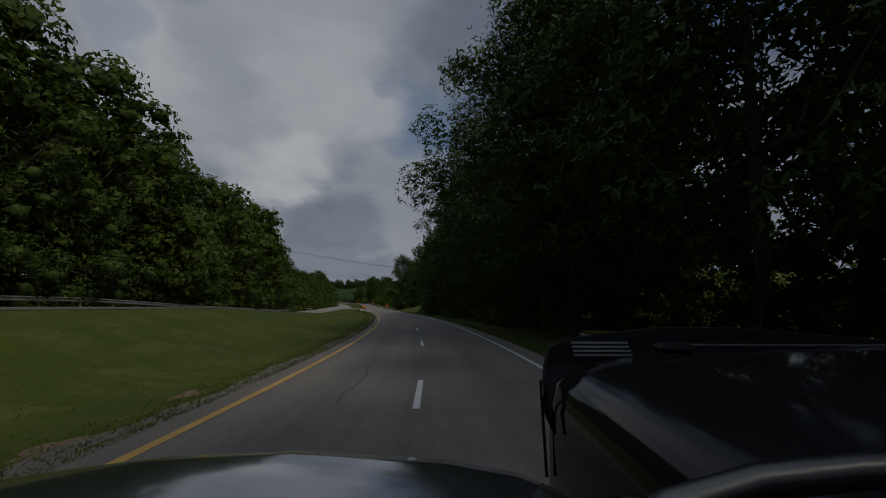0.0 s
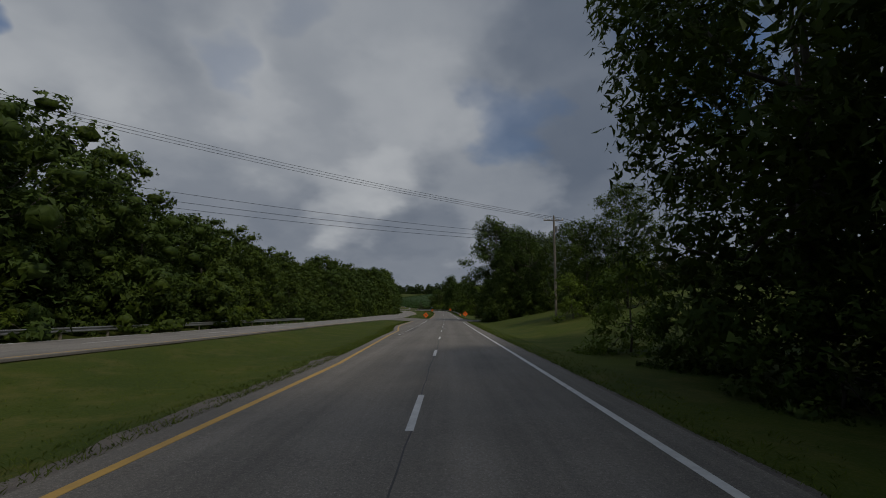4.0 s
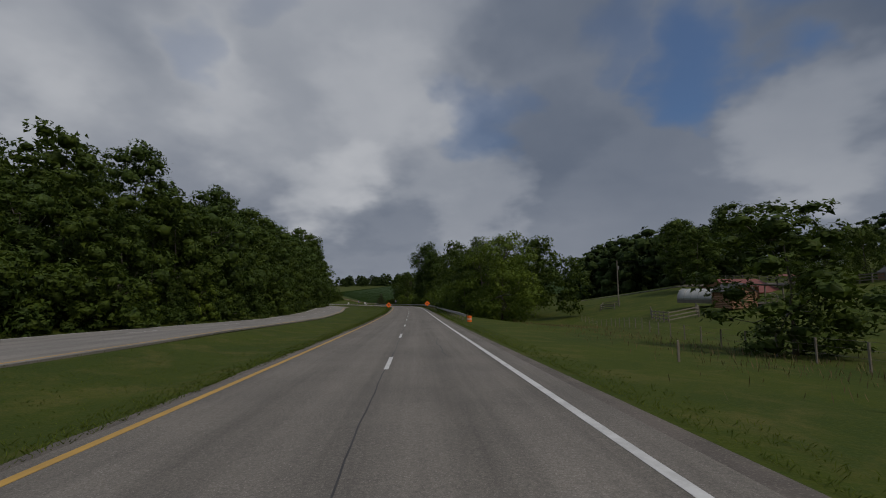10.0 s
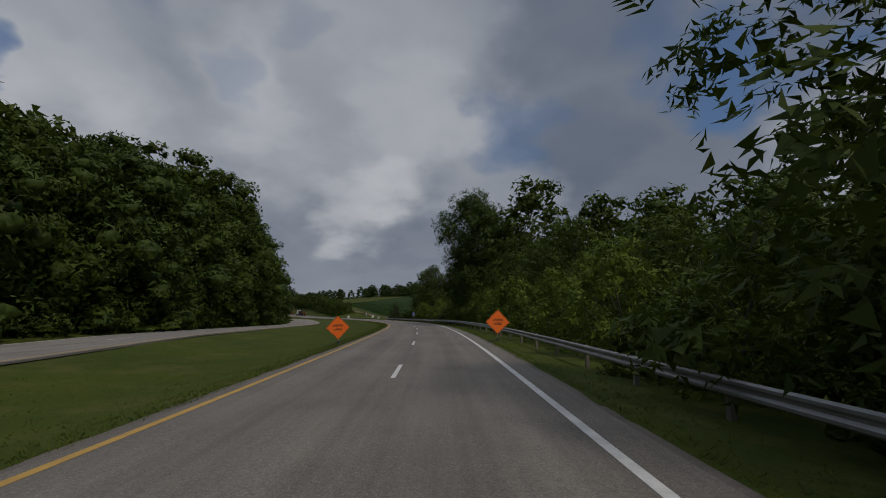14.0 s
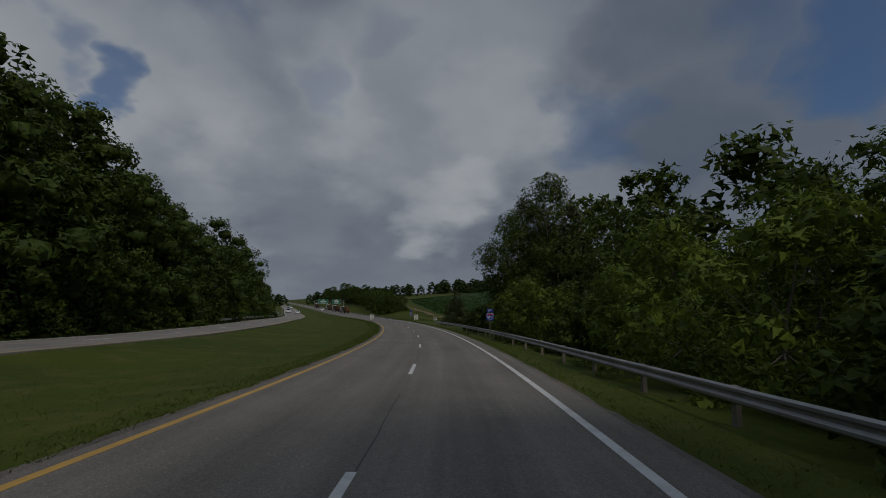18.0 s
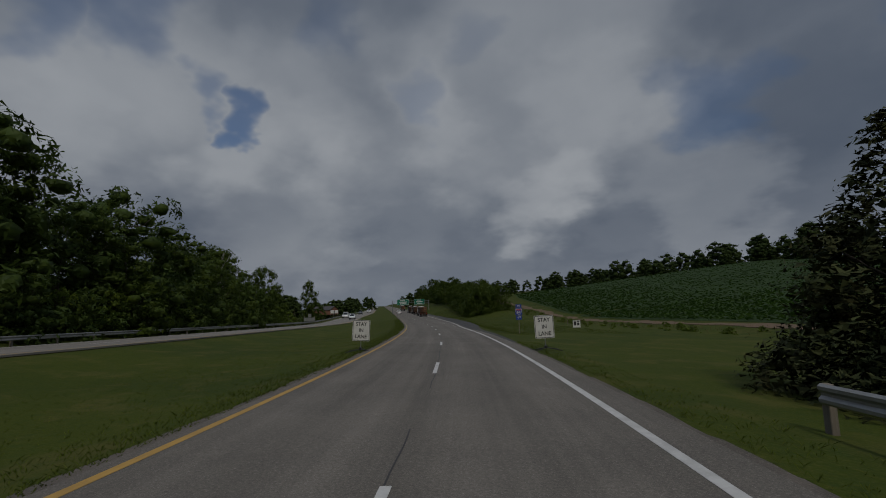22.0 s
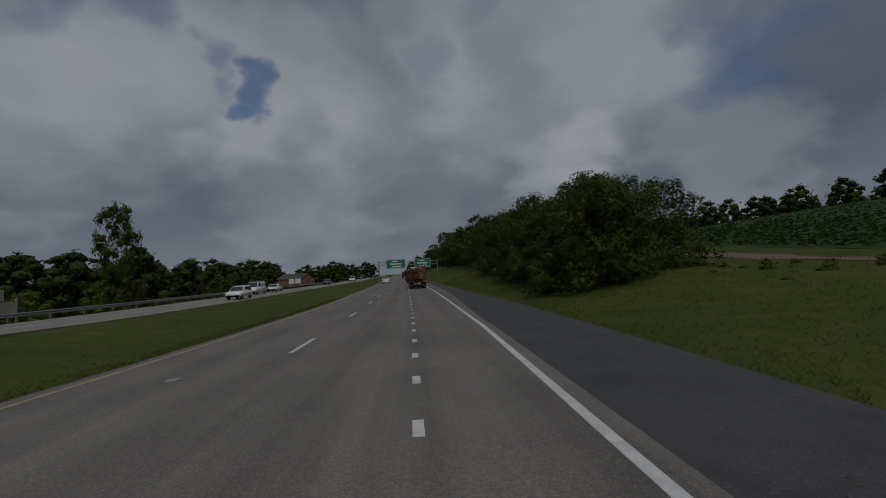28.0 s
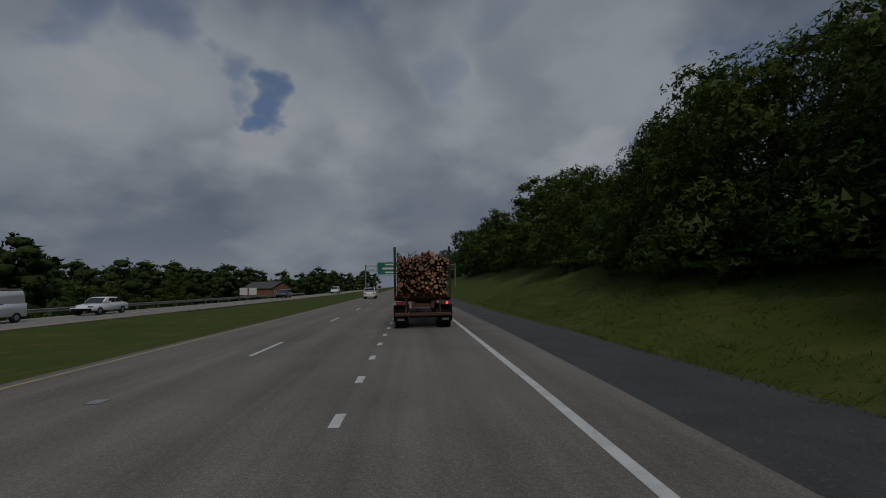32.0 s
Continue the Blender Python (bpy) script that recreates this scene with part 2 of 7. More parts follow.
M = dict(
    asphalt=material("asphalt", (0.15, 0.133, 0.111), (0.11, 0.098, 0.083), (0.33, 0.3, 0.26), 0.85, fine=48, coarse=0.35, bump=0.4, amount=0.7, spec=0.3),
    concrete_road=material("pale_asphalt", (0.215, 0.195, 0.17), (0.14, 0.13, 0.12), (0.28, 0.26, 0.23), 0.85, fine=40, coarse=0.3, bump=0.3, spec=0.3),
    fresh=material("fresh_asphalt", (0.05, 0.048, 0.046), (0.03, 0.029, 0.028), (0.13, 0.125, 0.12), 0.85, fine=30, coarse=0.9, bump=0.9, amount=0.9),
    rubber_mark=material("rubber_mark", (0.075, 0.07, 0.064), (0.055, 0.052, 0.05), (0.11, 0.1, 0.09), rough=0.85, fine=20, coarse=1.5),
    tar_and_groove_shade=material("tar_and_groove_shade", (0.045, 0.043, 0.042), rough=0.8, fine=30),
    gravel=material("gravel", (0.12, 0.1, 0.082), (0.07, 0.06, 0.048), (0.22, 0.19, 0.16), 0.95, fine=28, coarse=1.0, bump=0.8, amount=0.9),
    white_paint=material("white_road_paint", (0.55, 0.54, 0.51), (0.3, 0.29, 0.27), (0.68, 0.67, 0.64), 0.75, fine=24, coarse=2.5, bump=0.2),
    pale_yellow=material("worn_yellow_road_paint", (0.36, 0.27, 0.13), (0.2, 0.16, 0.09), (0.46, 0.38, 0.2), 0.75, fine=24, coarse=1.5, bump=0.2, amount=0.8),
    yellow_paint=material("yellow_road_paint", (0.45, 0.265, 0.055), (0.28, 0.17, 0.05), (0.56, 0.34, 0.08), 0.75, fine=24, coarse=2.0, bump=0.2),
    grass=material("grass_ground", (0.053, 0.068, 0.007), (0.03, 0.048, 0.008), (0.08, 0.084, 0.016), 0.95, fine=9, coarse=0.16, bump=0.8, amount=0.85, spec=0.1),
    blades=material("grass_blades", (0.085, 0.112, 0.016), (0.06, 0.088, 0.015), (0.14, 0.136, 0.036), 0.8, fine=2, coarse=0.2, bump=0, random_amount=0.3, island=True, spec=0.1, translucent=0.4),
    leaf=material("leaves", (0.06, 0.09, 0.011), (0.04, 0.065, 0.009), (0.094, 0.122, 0.016), 0.62, fine=1.3, coarse=0.35, bump=0, random_amount=0.28, island=True, spec=0.16, translucent=0.28),
    leaf_dark=material("dark_leaves", (0.05, 0.08, 0.012), (0.035, 0.06, 0.01), (0.074, 0.105, 0.017), 0.62, fine=1.3, coarse=0.35, bump=0, random_amount=0.28, island=True, spec=0.16, translucent=0.22),
    leaf_light=material("light_leaves", (0.112, 0.158, 0.018), (0.078, 0.12, 0.015), (0.15, 0.184, 0.026), 0.62, fine=1.3, coarse=0.35, bump=0, random_amount=0.28, island=True, spec=0.16, translucent=0.3),
    petal=material("white_petals", (0.55, 0.55, 0.47), (0.42, 0.43, 0.35), (0.66, 0.65, 0.58), 0.8, fine=3, coarse=0.5, bump=0, random_amount=0.2, island=True, translucent=0.2),
    needles=material("cedar_needles", (0.05, 0.062, 0.024), (0.065, 0.05, 0.022), (0.07, 0.085, 0.032), 0.7, fine=1.3, coarse=0.4, bump=0, random_amount=0.3, island=True, spec=0.06),
    far_leaf=material("far_leaves", (0.034, 0.052, 0.012), (0.024, 0.04, 0.01), (0.048, 0.068, 0.015), 0.8, fine=0.5, coarse=0.06, bump=0, random_amount=0.22, island=True, spec=0.1),
    bark=material("bark", (0.1, 0.085, 0.068), (0.055, 0.045, 0.037), (0.19, 0.175, 0.15), 0.9, fine=14, coarse=1.5, bump=0.8, stretch=(1, 1, 0.25)),
    pale_bark=material("pale_bark", (0.34, 0.32, 0.28), (0.15, 0.13, 0.1), (0.5, 0.48, 0.44), 0.85, fine=7, coarse=1.5, bump=0.5),
    crop=material("crop_field", (0.04, 0.082, 0.01), (0.03, 0.064, 0.009), (0.058, 0.1, 0.014), 0.9, fine=3, coarse=0.2, bump=0, random_amount=0.3, island=True, translucent=0.4),
    straw=material("dry_grass", (0.14, 0.095, 0.045), (0.085, 0.07, 0.025), (0.22, 0.16, 0.075), 0.95, fine=6, coarse=0.5, bump=0.4, random_amount=0.4, island=True),
    earth=material("bare_earth", (0.14, 0.088, 0.05), (0.07, 0.058, 0.028), (0.23, 0.15, 0.085), 0.95, fine=9, coarse=0.8, bump=0.8),
    galv=material("galvanised_steel", (0.33, 0.33, 0.32), (0.2, 0.19, 0.18), (0.45, 0.45, 0.44), 0.5, 0.7, fine=18, coarse=1.2, bump=0.1),
    dark_steel=material("dark_steel", (0.05, 0.05, 0.05), rough=0.5, metal=0.5, fine=18),
    rust=material("rusty_steel", (0.11, 0.05, 0.03), (0.05, 0.028, 0.02), (0.2, 0.095, 0.05), 0.75, 0.3, fine=16, coarse=2.0, bump=0.4),
    wood_post=material("weathered_wood", (0.21, 0.18, 0.14), (0.1, 0.085, 0.065), (0.32, 0.28, 0.23), 0.85, fine=18, coarse=2, bump=0.4, stretch=(1, 1, 0.2)),
    orange=material("orange_reflective_sheeting", (1.0, 0.19, 0.02), (0.9, 0.15, 0.015), (1.0, 0.25, 0.04), 0.5, fine=5, coarse=1.5, bump=0.03, amount=0.35),
    sign_white=material("white_sign_sheeting", (0.68, 0.67, 0.63), (0.5, 0.48, 0.43), (0.75, 0.74, 0.72), 0.5, fine=6, coarse=2.5, bump=0.03),
    sign_black=material("black_sign_ink", (0.02, 0.02, 0.02), rough=0.6),
    sign_green=material("green_sign_sheeting", (0.01, 0.16, 0.1), (0.008, 0.12, 0.08), rough=0.5, fine=4, bump=0.02, amount=0.3),
    sign_blue=material("blue_sign_sheeting", (0.015, 0.045, 0.3), rough=0.5, fine=4, bump=0.02, amount=0.3),
    sign_red=material("red_sign_sheeting", (0.5, 0.03, 0.03), rough=0.5, fine=4, bump=0.02, amount=0.3),
    log_bark=material("log_bark", (0.1, 0.062, 0.042), (0.05, 0.032, 0.024), (0.19, 0.13, 0.09), 0.9, fine=12, coarse=2.0, bump=0.8, random_amount=0.5),
    log_end=material("cut_log_end", (0.38, 0.21, 0.1), (0.2, 0.1, 0.05), (0.52, 0.33, 0.17), 0.85, fine=14, coarse=3.0, bump=0.3, random_amount=0.45, amount=0.7),
    log_end_dark=material("weathered_log_end", (0.2, 0.1, 0.05), (0.1, 0.05, 0.03), (0.32, 0.18, 0.09), 0.9, fine=14, coarse=3.0, bump=0.4, random_amount=0.5, amount=0.7),
    rubber=material("tyre_rubber", (0.022, 0.022, 0.022), rough=0.85, fine=20),
    red_lamp=material("red_lamp_lens", (0.4, 0.015, 0.012), rough=0.3, bump=0),
    lit_lamp=material("lit_brake_lamp", (0.6, 0.02, 0.015), rough=0.3, bump=0, emit=(1.0, 0.05, 0.03, 2.5)),
    car_white=material("white_car_paint", (0.72, 0.72, 0.71), rough=0.3, fine=3, bump=0, amount=0.15, coat=0.8),
    car_dark=material("dark_car_paint", (0.03, 0.035, 0.04), rough=0.3, fine=3, bump=0, amount=0.2, coat=0.8),
    glass_and_doorway_shade=material("dark_glass_and_doorway_shade", (0.015, 0.018, 0.02), rough=0.12, bump=0, amount=0.1),
    black_paint=material("black_gloss_paint", (0.01, 0.01, 0.011), rough=0.08, fine=2, bump=0, amount=0.3, spec=0.15),
    fender_paint=material("dark_grey_metallic_paint", (0.26, 0.27, 0.29), rough=0.16, metal=0.9, fine=60, coarse=6, bump=0, amount=0.25, coat=0.5),
    black_plastic=material("black_plastic", (0.012, 0.012, 0.013), rough=0.45, fine=30, bump=0.05, spec=0.05),
    steel=material("brushed_steel_bar", (0.11, 0.108, 0.105), rough=0.38, metal=1.0, fine=40, coarse=2, bump=0.03),
    chrome=material("chrome", (0.7, 0.7, 0.7), rough=0.12, metal=1.0, bump=0),
    red_roof=material("red_metal_roof", (0.17, 0.045, 0.03), (0.1, 0.032, 0.022), (0.25, 0.075, 0.05), 0.6, fine=8, coarse=1.0),
    log_wall=material("brown_log_wall", (0.3, 0.16, 0.085), (0.17, 0.09, 0.05), (0.42, 0.25, 0.14), 0.8, fine=10, coarse=1.5, random_amount=0.2),
    shingle=material("dark_shingles", (0.07, 0.065, 0.065), rough=0.9, fine=12, coarse=1.0),
    white_wall=material("white_painted_boards", (0.74, 0.73, 0.7), (0.55, 0.54, 0.5), rough=0.7, fine=12, coarse=1.0, amount=0.35),
    plastic_sheet=material("milky_plastic_sheet", (0.5, 0.5, 0.47), (0.36, 0.36, 0.33), rough=0.5, fine=6, coarse=0.8, translucent=0.3),
    brick=material("red_brick_wall", (0.24, 0.11, 0.07), rough=0.85, fine=12, coarse=1.0),
)


def wheel_tracks(m, amount, pitch=1.78, first=0.87):
    """Paler wheel paths, darker oil strips between them and long streaks along a roadway."""
    nt = m.node_tree
    b = nt.nodes["Principled BSDF"]
    col = b.inputs["Base Color"].links[0].from_socket
    ac, al = nt.nodes.new("ShaderNodeAttribute"), nt.nodes.new("ShaderNodeAttribute")
    ac.attribute_name, al.attribute_name = "across", "along"
    wave = math_node(nt, "COSINE", math_node(nt, "MULTIPLY", math_node(nt, "SUBTRACT", ac.outputs["Fac"], first), 2 * math.pi / pitch))
    xy = nt.nodes.new("ShaderNodeCombineXYZ")
    nt.links.new(math_node(nt, "MULTIPLY", ac.outputs["Fac"], 3.0), xy.inputs[0])
    nt.links.new(math_node(nt, "MULTIPLY", al.outputs["Fac"], 0.05), xy.inputs[1])
    streak = noise_node(nt, xy.outputs[0], 1.0, 5, 0.65)
    xy2 = nt.nodes.new("ShaderNodeCombineXYZ")
    nt.links.new(math_node(nt, "MULTIPLY", ac.outputs["Fac"], 0.5), xy2.inputs[0])
    nt.links.new(math_node(nt, "MULTIPLY", al.outputs["Fac"], 0.16), xy2.inputs[1])
    patch = noise_node(nt, xy2.outputs[0], 1.0, 4, 0.6)
    gain = math_node(nt, "ADD", math_node(nt, "MULTIPLY", wave, amount), math_node(nt, "MULTIPLY", math_node(nt, "SUBTRACT", streak, 0.5), 0.7))
    gain = math_node(nt, "ADD", math_node(nt, "ADD", gain, math_node(nt, "MULTIPLY", math_node(nt, "SUBTRACT", patch, 0.5), 0.5)), 1.0)
    # loose chippings: speckle at two sizes
    co = nt.nodes.new("ShaderNodeTexCoord")
    for size, much in ((22.0, 0.9), (75.0, 1.1)):
        gain = math_node(nt, "MULTIPLY", gain, math_node(nt, "ADD", math_node(nt, "MULTIPLY", math_node(nt, "SUBTRACT", noise_node(nt, co.outputs["Object"], size, 2, 0.6), 0.5), much), 1.0))
    sc = nt.nodes.new("ShaderNodeVectorMath")
    sc.operation = "SCALE"
    nt.links.new(col, sc.inputs[0])
    nt.links.new(gain, sc.inputs["Scale"])
    nt.links.new(sc.outputs[0], b.inputs["Base Color"])


wheel_tracks(M["asphalt"], 0.08)
wheel_tracks(M["concrete_road"], 0.06, 1.8, 0.0)


def mottle(m, tint, scale, amount):
    """Patches of another tone over a surface, with ragged edges."""
    nt = m.node_tree
    b = nt.nodes["Principled BSDF"]
    col = b.inputs["Base Color"].links[0].from_socket
    co = nt.nodes.new("ShaderNodeTexCoord")
    n = noise_node(nt, co.outputs["Object"], scale, 7, 0.65, 0.4)
    nt.links.new(mix_node(nt, math_node(nt, "MULTIPLY", ramp_node(nt, n, 0.46, 0.68), amount), col, tint), b.inputs["Base Color"])


mottle(M["grass"], (0.115, 0.1, 0.03), 0.5, 0.55)
mottle(M["grass"], (0.03, 0.052, 0.01), 3.2, 0.5)
mottle(M["grass"], (0.082, 0.09, 0.022), 17.0, 0.55)
mottle(M["grass"], (0.02, 0.036, 0.007), 31.0, 0.5)
mottle(M["crop"], (0.028, 0.056, 0.009), 0.2, 0.35)

# ---- building helpers ----
def mesh_object(name, verts, faces, mat, parent=None, smooth=False):
    me = bpy.data.meshes.new(name)
    me.from_pydata([tuple(v) for v in verts], [], faces)
    me.materials.append(M[mat] if isinstance(mat, str) else mat)
    if smooth:
        me.shade_smooth()
    me.update()
    ob = new(name, me)
    if parent is not None:
        ob.parent = parent
    return ob


def part(name, bm, mat, parent, label="", smooth=False):
    """Links a bmesh as one mesh object under a thing or a part."""
    me = bpy.data.meshes.new(name)
    bmesh.ops.recalc_face_normals(bm, faces=bm.faces)
    bm.to_mesh(me)
    bm.free()
    me.materials.append(M[mat] if isinstance(mat, str) else mat)
    if smooth:
        me.shade_smooth()
    ob = new(name, me)
    ob.parent = parent
    if label:
        ob["label"] = label
    return ob


def box(bm, cx, cy, cz, sx, sy, sz, bevel=0.0, m=None):
    """A box by its middle and sizes, its edges rounded by bevel."""
    r = bmesh.ops.create_cube(bm, size=1.0, matrix=(m or Matrix()) @ Matrix.Translation((cx, cy, cz)) @ Matrix.Diagonal((sx, sy, sz, 1)))
    if bevel:
        es = list({e for v in r["verts"] for e in v.link_edges})
        bmesh.ops.bevel(bm, geom=es, offset=bevel, segments=1, affect="EDGES")
    return bm


def tube(bm, a, b, r1, r2=None, seg=8, caps=True):
    """A tapered rod from a to b."""
    a, b = Vector(a), Vector(b)
    d = b - a
    m = Matrix.Translation((a + b) / 2) @ d.to_track_quat("Z", "Y").to_matrix().to_4x4()
    bmesh.ops.create_cone(bm, cap_ends=caps, segments=seg, radius1=r1, radius2=r1 if r2 is None else r2, depth=d.length, matrix=m)
    return bm


def pipe(bm, pts, r, seg=8):
    """A bent rod along points, its rings set square to the way."""
    pts = [Vector(p) for p in pts]
    rings = []
    for i, p in enumerate(pts):
        d = (pts[min(i + 1, len(pts) - 1)] - pts[max(i - 1, 0)]).normalized()
        q = d.to_track_quat("Z", "Y").to_matrix()
        rr = r[i] if isinstance(r, (list, tuple)) else r
        rings.append([bm.verts.new(p + q @ Vector((rr * math.cos(2 * math.pi * k / seg), rr * math.sin(2 * math.pi * k / seg), 0))) for k in range(seg)])
    for a, b in zip(rings, rings[1:]):
        for k in range(seg):
            bm.faces.new((a[k], a[(k + 1) % seg], b[(k + 1) % seg], b[k]))
    bm.faces.new(rings[0][::-1])
    bm.faces.new(rings[-1])
    return bm


def prism(bm, outline, y0, y1, m=None):
    """An outline in x and z pushed from y0 to y1."""
    m = m or Matrix()
    a = [bm.verts.new(m @ Vector((x, y0, z))) for x, z in outline]
    b = [bm.verts.new(m @ Vector((x, y1, z))) for x, z in outline]
    bm.faces.new(a[::-1])
    bm.faces.new(b)
    for i in range(len(a)):
        j = (i + 1) % len(a)
        bm.faces.new((a[i], a[j], b[j], b[i]))
    return bm


def thing(name, label, category, m=None, group="", kind=""):
    ob = new(name)
    ob.empty_display_size = 0.2
    if m is not None:
        ob.matrix_world = m
    return tagged(ob, label, category, group, kind)


# ---- lie of the land ----
def lerp(s, ks, vs):
    return float(np.interp(s, ks, vs))


def smooth(a, b, x):
    t = min(1.0, max(0.0, (x - a) / (b - a)))
    return t * t * (3 - 2 * t)


LANE = 3.54
OPP_S = (-200, 0, 40, 63, 100, 150, 178, 186, 206, 232, 250, 280, 310, 340, 390, 430, 480, 525, 580, 640, 720, 1200)
OPP_N = (-15, -15, -15, -15, -14.5, -14.2, -13, -12, -10.6, -10.6, -11.2, -11, -13, -16, -17.5, -18.5, -19.5, -19.5, -16.8, -16.5, -14, -14)
OPP_Z = (1.75, 1.75, 1.7, 1.05, 0.25, 0.3, 0.25, 0.2, 0.25, 0.3, 0.3, 0.1, 0.1, 0.3, 0.1, 0.1, 0.5, 0.3, 0.0, 0.0, 0.0, 0.0)
OPP_W = (7.6, 7.6, 7.6, 7.6, 7.6, 7.6, 8.5, 10.8, 10.8, 10.8, 9.5, 7.6, 7.6, 7.6, 7.6, 7.6, 7.6, 7.6, 7.6, 7.6, 7.6, 7.6)


def opp(s):
    """The near edge, height and width of the roadway across the median."""
    return lerp(s, OPP_S, OPP_N), lerp(s, OPP_S, OPP_Z), lerp(s, OPP_S, OPP_W)


def road_left(s):
    return lerp(s, (108, 128, 138, 147, 155, 200, 206), (-LANE - 0.32, -4.7, -4.95, -5.95, -6.6, -6.7, -LANE - 0.32))


def white_edge(s):
    """The solid white line on the right, which swings out for the exit lane."""
    return lerp(s, (517, 525, 534, 552, 566, 586, 606, 640), (LANE, 3.8, 4.4, 5.5, 6.1, 6.5, 6.7, 6.7))


def road_right(s):
    return white_edge(s) + lerp(s, (500, 515, 570, 592, 616), (0.75, 0.4, 0.4, 1.1, 1.5))


# right of the road: where the bank begins, its slope, the height that it ends at
BANK = ((-200, 9, -0.03, -1), (110, 9, 0.0, 0), (128, 7, 0.2, 5), (168, 7, 0.2, 5), (180, 8, 0.02, 1), (215, 8, -0.05, -1.1), (262, 8, -0.05, -1.1),
        (285, 8, -0.15, -3), (440, 8, -0.15, -3), (475, 10, -0.05, -0.6), (548, 10, -0.02, -0.4), (570, 10.2, 0.12, 1.5), (600, 10.2, 0.28, 3.2), (630, 10.2, 0.4, 5), (1200, 10.2, 0.4, 5))
# far off on the right: pasture hill and crop hill
RISE = ((-200, 60, 0.0, 0), (150, 60, 0.0, 0), (200, 22, 0.11, 11), (250, 22, 0.13, 11), (272, 22, 0.155, 10.5), (320, 22, 0.18, 11), (350, 26, 0.15, 12), (400, 40, 0.1, 11), (440, 50, 0.07, 9), (470, 26, 0.115, 15), (640, 26, 0.115, 15), (700, 40, 0.09, 13), (1200, 40, 0.09, 13))


def land(s, n):
    """Height of the ground over the road's own height."""
    on, oz, ow = opp(s)
    left, right = road_left(s), road_right(s)
    if n > right - 0.6:
        d = n - right
        z = -0.03 - 0.16 * smooth(0.3, 3.5, d)
        n0, sl, cap = (lerp(s, [b[0] for b in BANK], [b[i] for b in BANK]) for i in (1, 2, 3))
        z += math.copysign(min(abs(cap), max(0.0, n - n0) * abs(sl)), sl) if sl else 0.0
        n1, s1, c1 = (lerp(s, [b[0] for b in RISE], [b[i] for b in RISE]) for i in (1, 2, 3))
        z += min(c1, max(0.0, n - n1) * s1)
        z += min(13.0, max(0.0, n - 100) * 0.15) * smooth(190, 230, s) * (1 - smooth(400, 450, s))
        return z + (0.25 * noise.noise((s * 0.03, n * 0.03, 2.0)) + 0.05 * noise.noise((s * 0.3, n * 0.3, 0.0))) * smooth(0.5, 6, d)
    if n > left:
        return -0.12
    if n > on:
        w = left - on
        u = (left - n) / max(0.5, w)
        return -0.04 + oz * smooth(0.1, 0.95, u) - 0.5 * math.sin(math.pi * u) * min(1.0, w / 9.0) * (1 - smooth(168, 181, s) * (1 - smooth(208, 222, s))) + 0.04 * noise.noise((s * 0.4, n * 0.4, 5.0))
    far = on - ow
    if n > far - 0.8:
        return oz - 0.12
    d = far - 0.8 - n
    up = lerp(s, (-200, 110, 130, 230, 260, 500, 545, 600, 1200), (0.1, 0.1, 0.3, 0.3, 0.35, 0.3, -0.16, -0.2, -0.2))
    top = lerp(s, (-200, 110, 130, 230, 260, 500, 545, 600, 1200), (2, 2, 8, 8, 9, 7, -4, -5, -5))
    z = math.copysign(min(abs(top), max(0.0, d - 1.0) * abs(up)), up)
    return oz - 0.1 + z + 0.3 * noise.noise((s * 0.05, n * 0.05, 7.0)) * smooth(1, 6, d)


def strip(name, s0, s1, n_of, mat, step=2.0, lift=0.0, thick=0.1, cols=2, follow=None, parent=None):
    """A ribbon along the highway between the two offsets that n_of gives, with thickness."""
    ss = np.arange(s0, s1 + step * 0.5, step)
    V, F = [], []
    for s in ss:
        a, b = n_of(s)
        for k in range(cols):
            n = a + (b - a) * k / (cols - 1)
            V.append(rd(s, n, (follow(s, n) if follow else 0.0) + lift))
        for n in (a, b):
            V.append(rd(s, n, (follow(s, n) if follow else 0.0) + lift - thick))
    w = cols + 2
    for i in range(len(ss) - 1):
        o, p = i * w, (i + 1) * w
        for k in range(cols - 1):
            F.append((o + k, o + k + 1, p + k + 1, p + k))
        F.append((o + cols, o, p, p + cols))
        F.append((o + cols - 1, o + cols + 1, p + cols + 1, p + cols - 1))
    ob = mesh_object(name, V, F, mat, parent)
    # how far across and along the highway each place lies, for the streaks of wear
    q = [(a + (b - a) * k / (cols - 1), s) for s in ss for a, b in (n_of(s),) for k in list(range(cols)) + [0, cols - 1]]
    for key, i in (("across", 0), ("along", 1)):
        ob.data.attributes.new(key, "FLOAT", "POINT").data.foreach_set("value", np.array([p[i] for p in q], np.float32))
    return ob


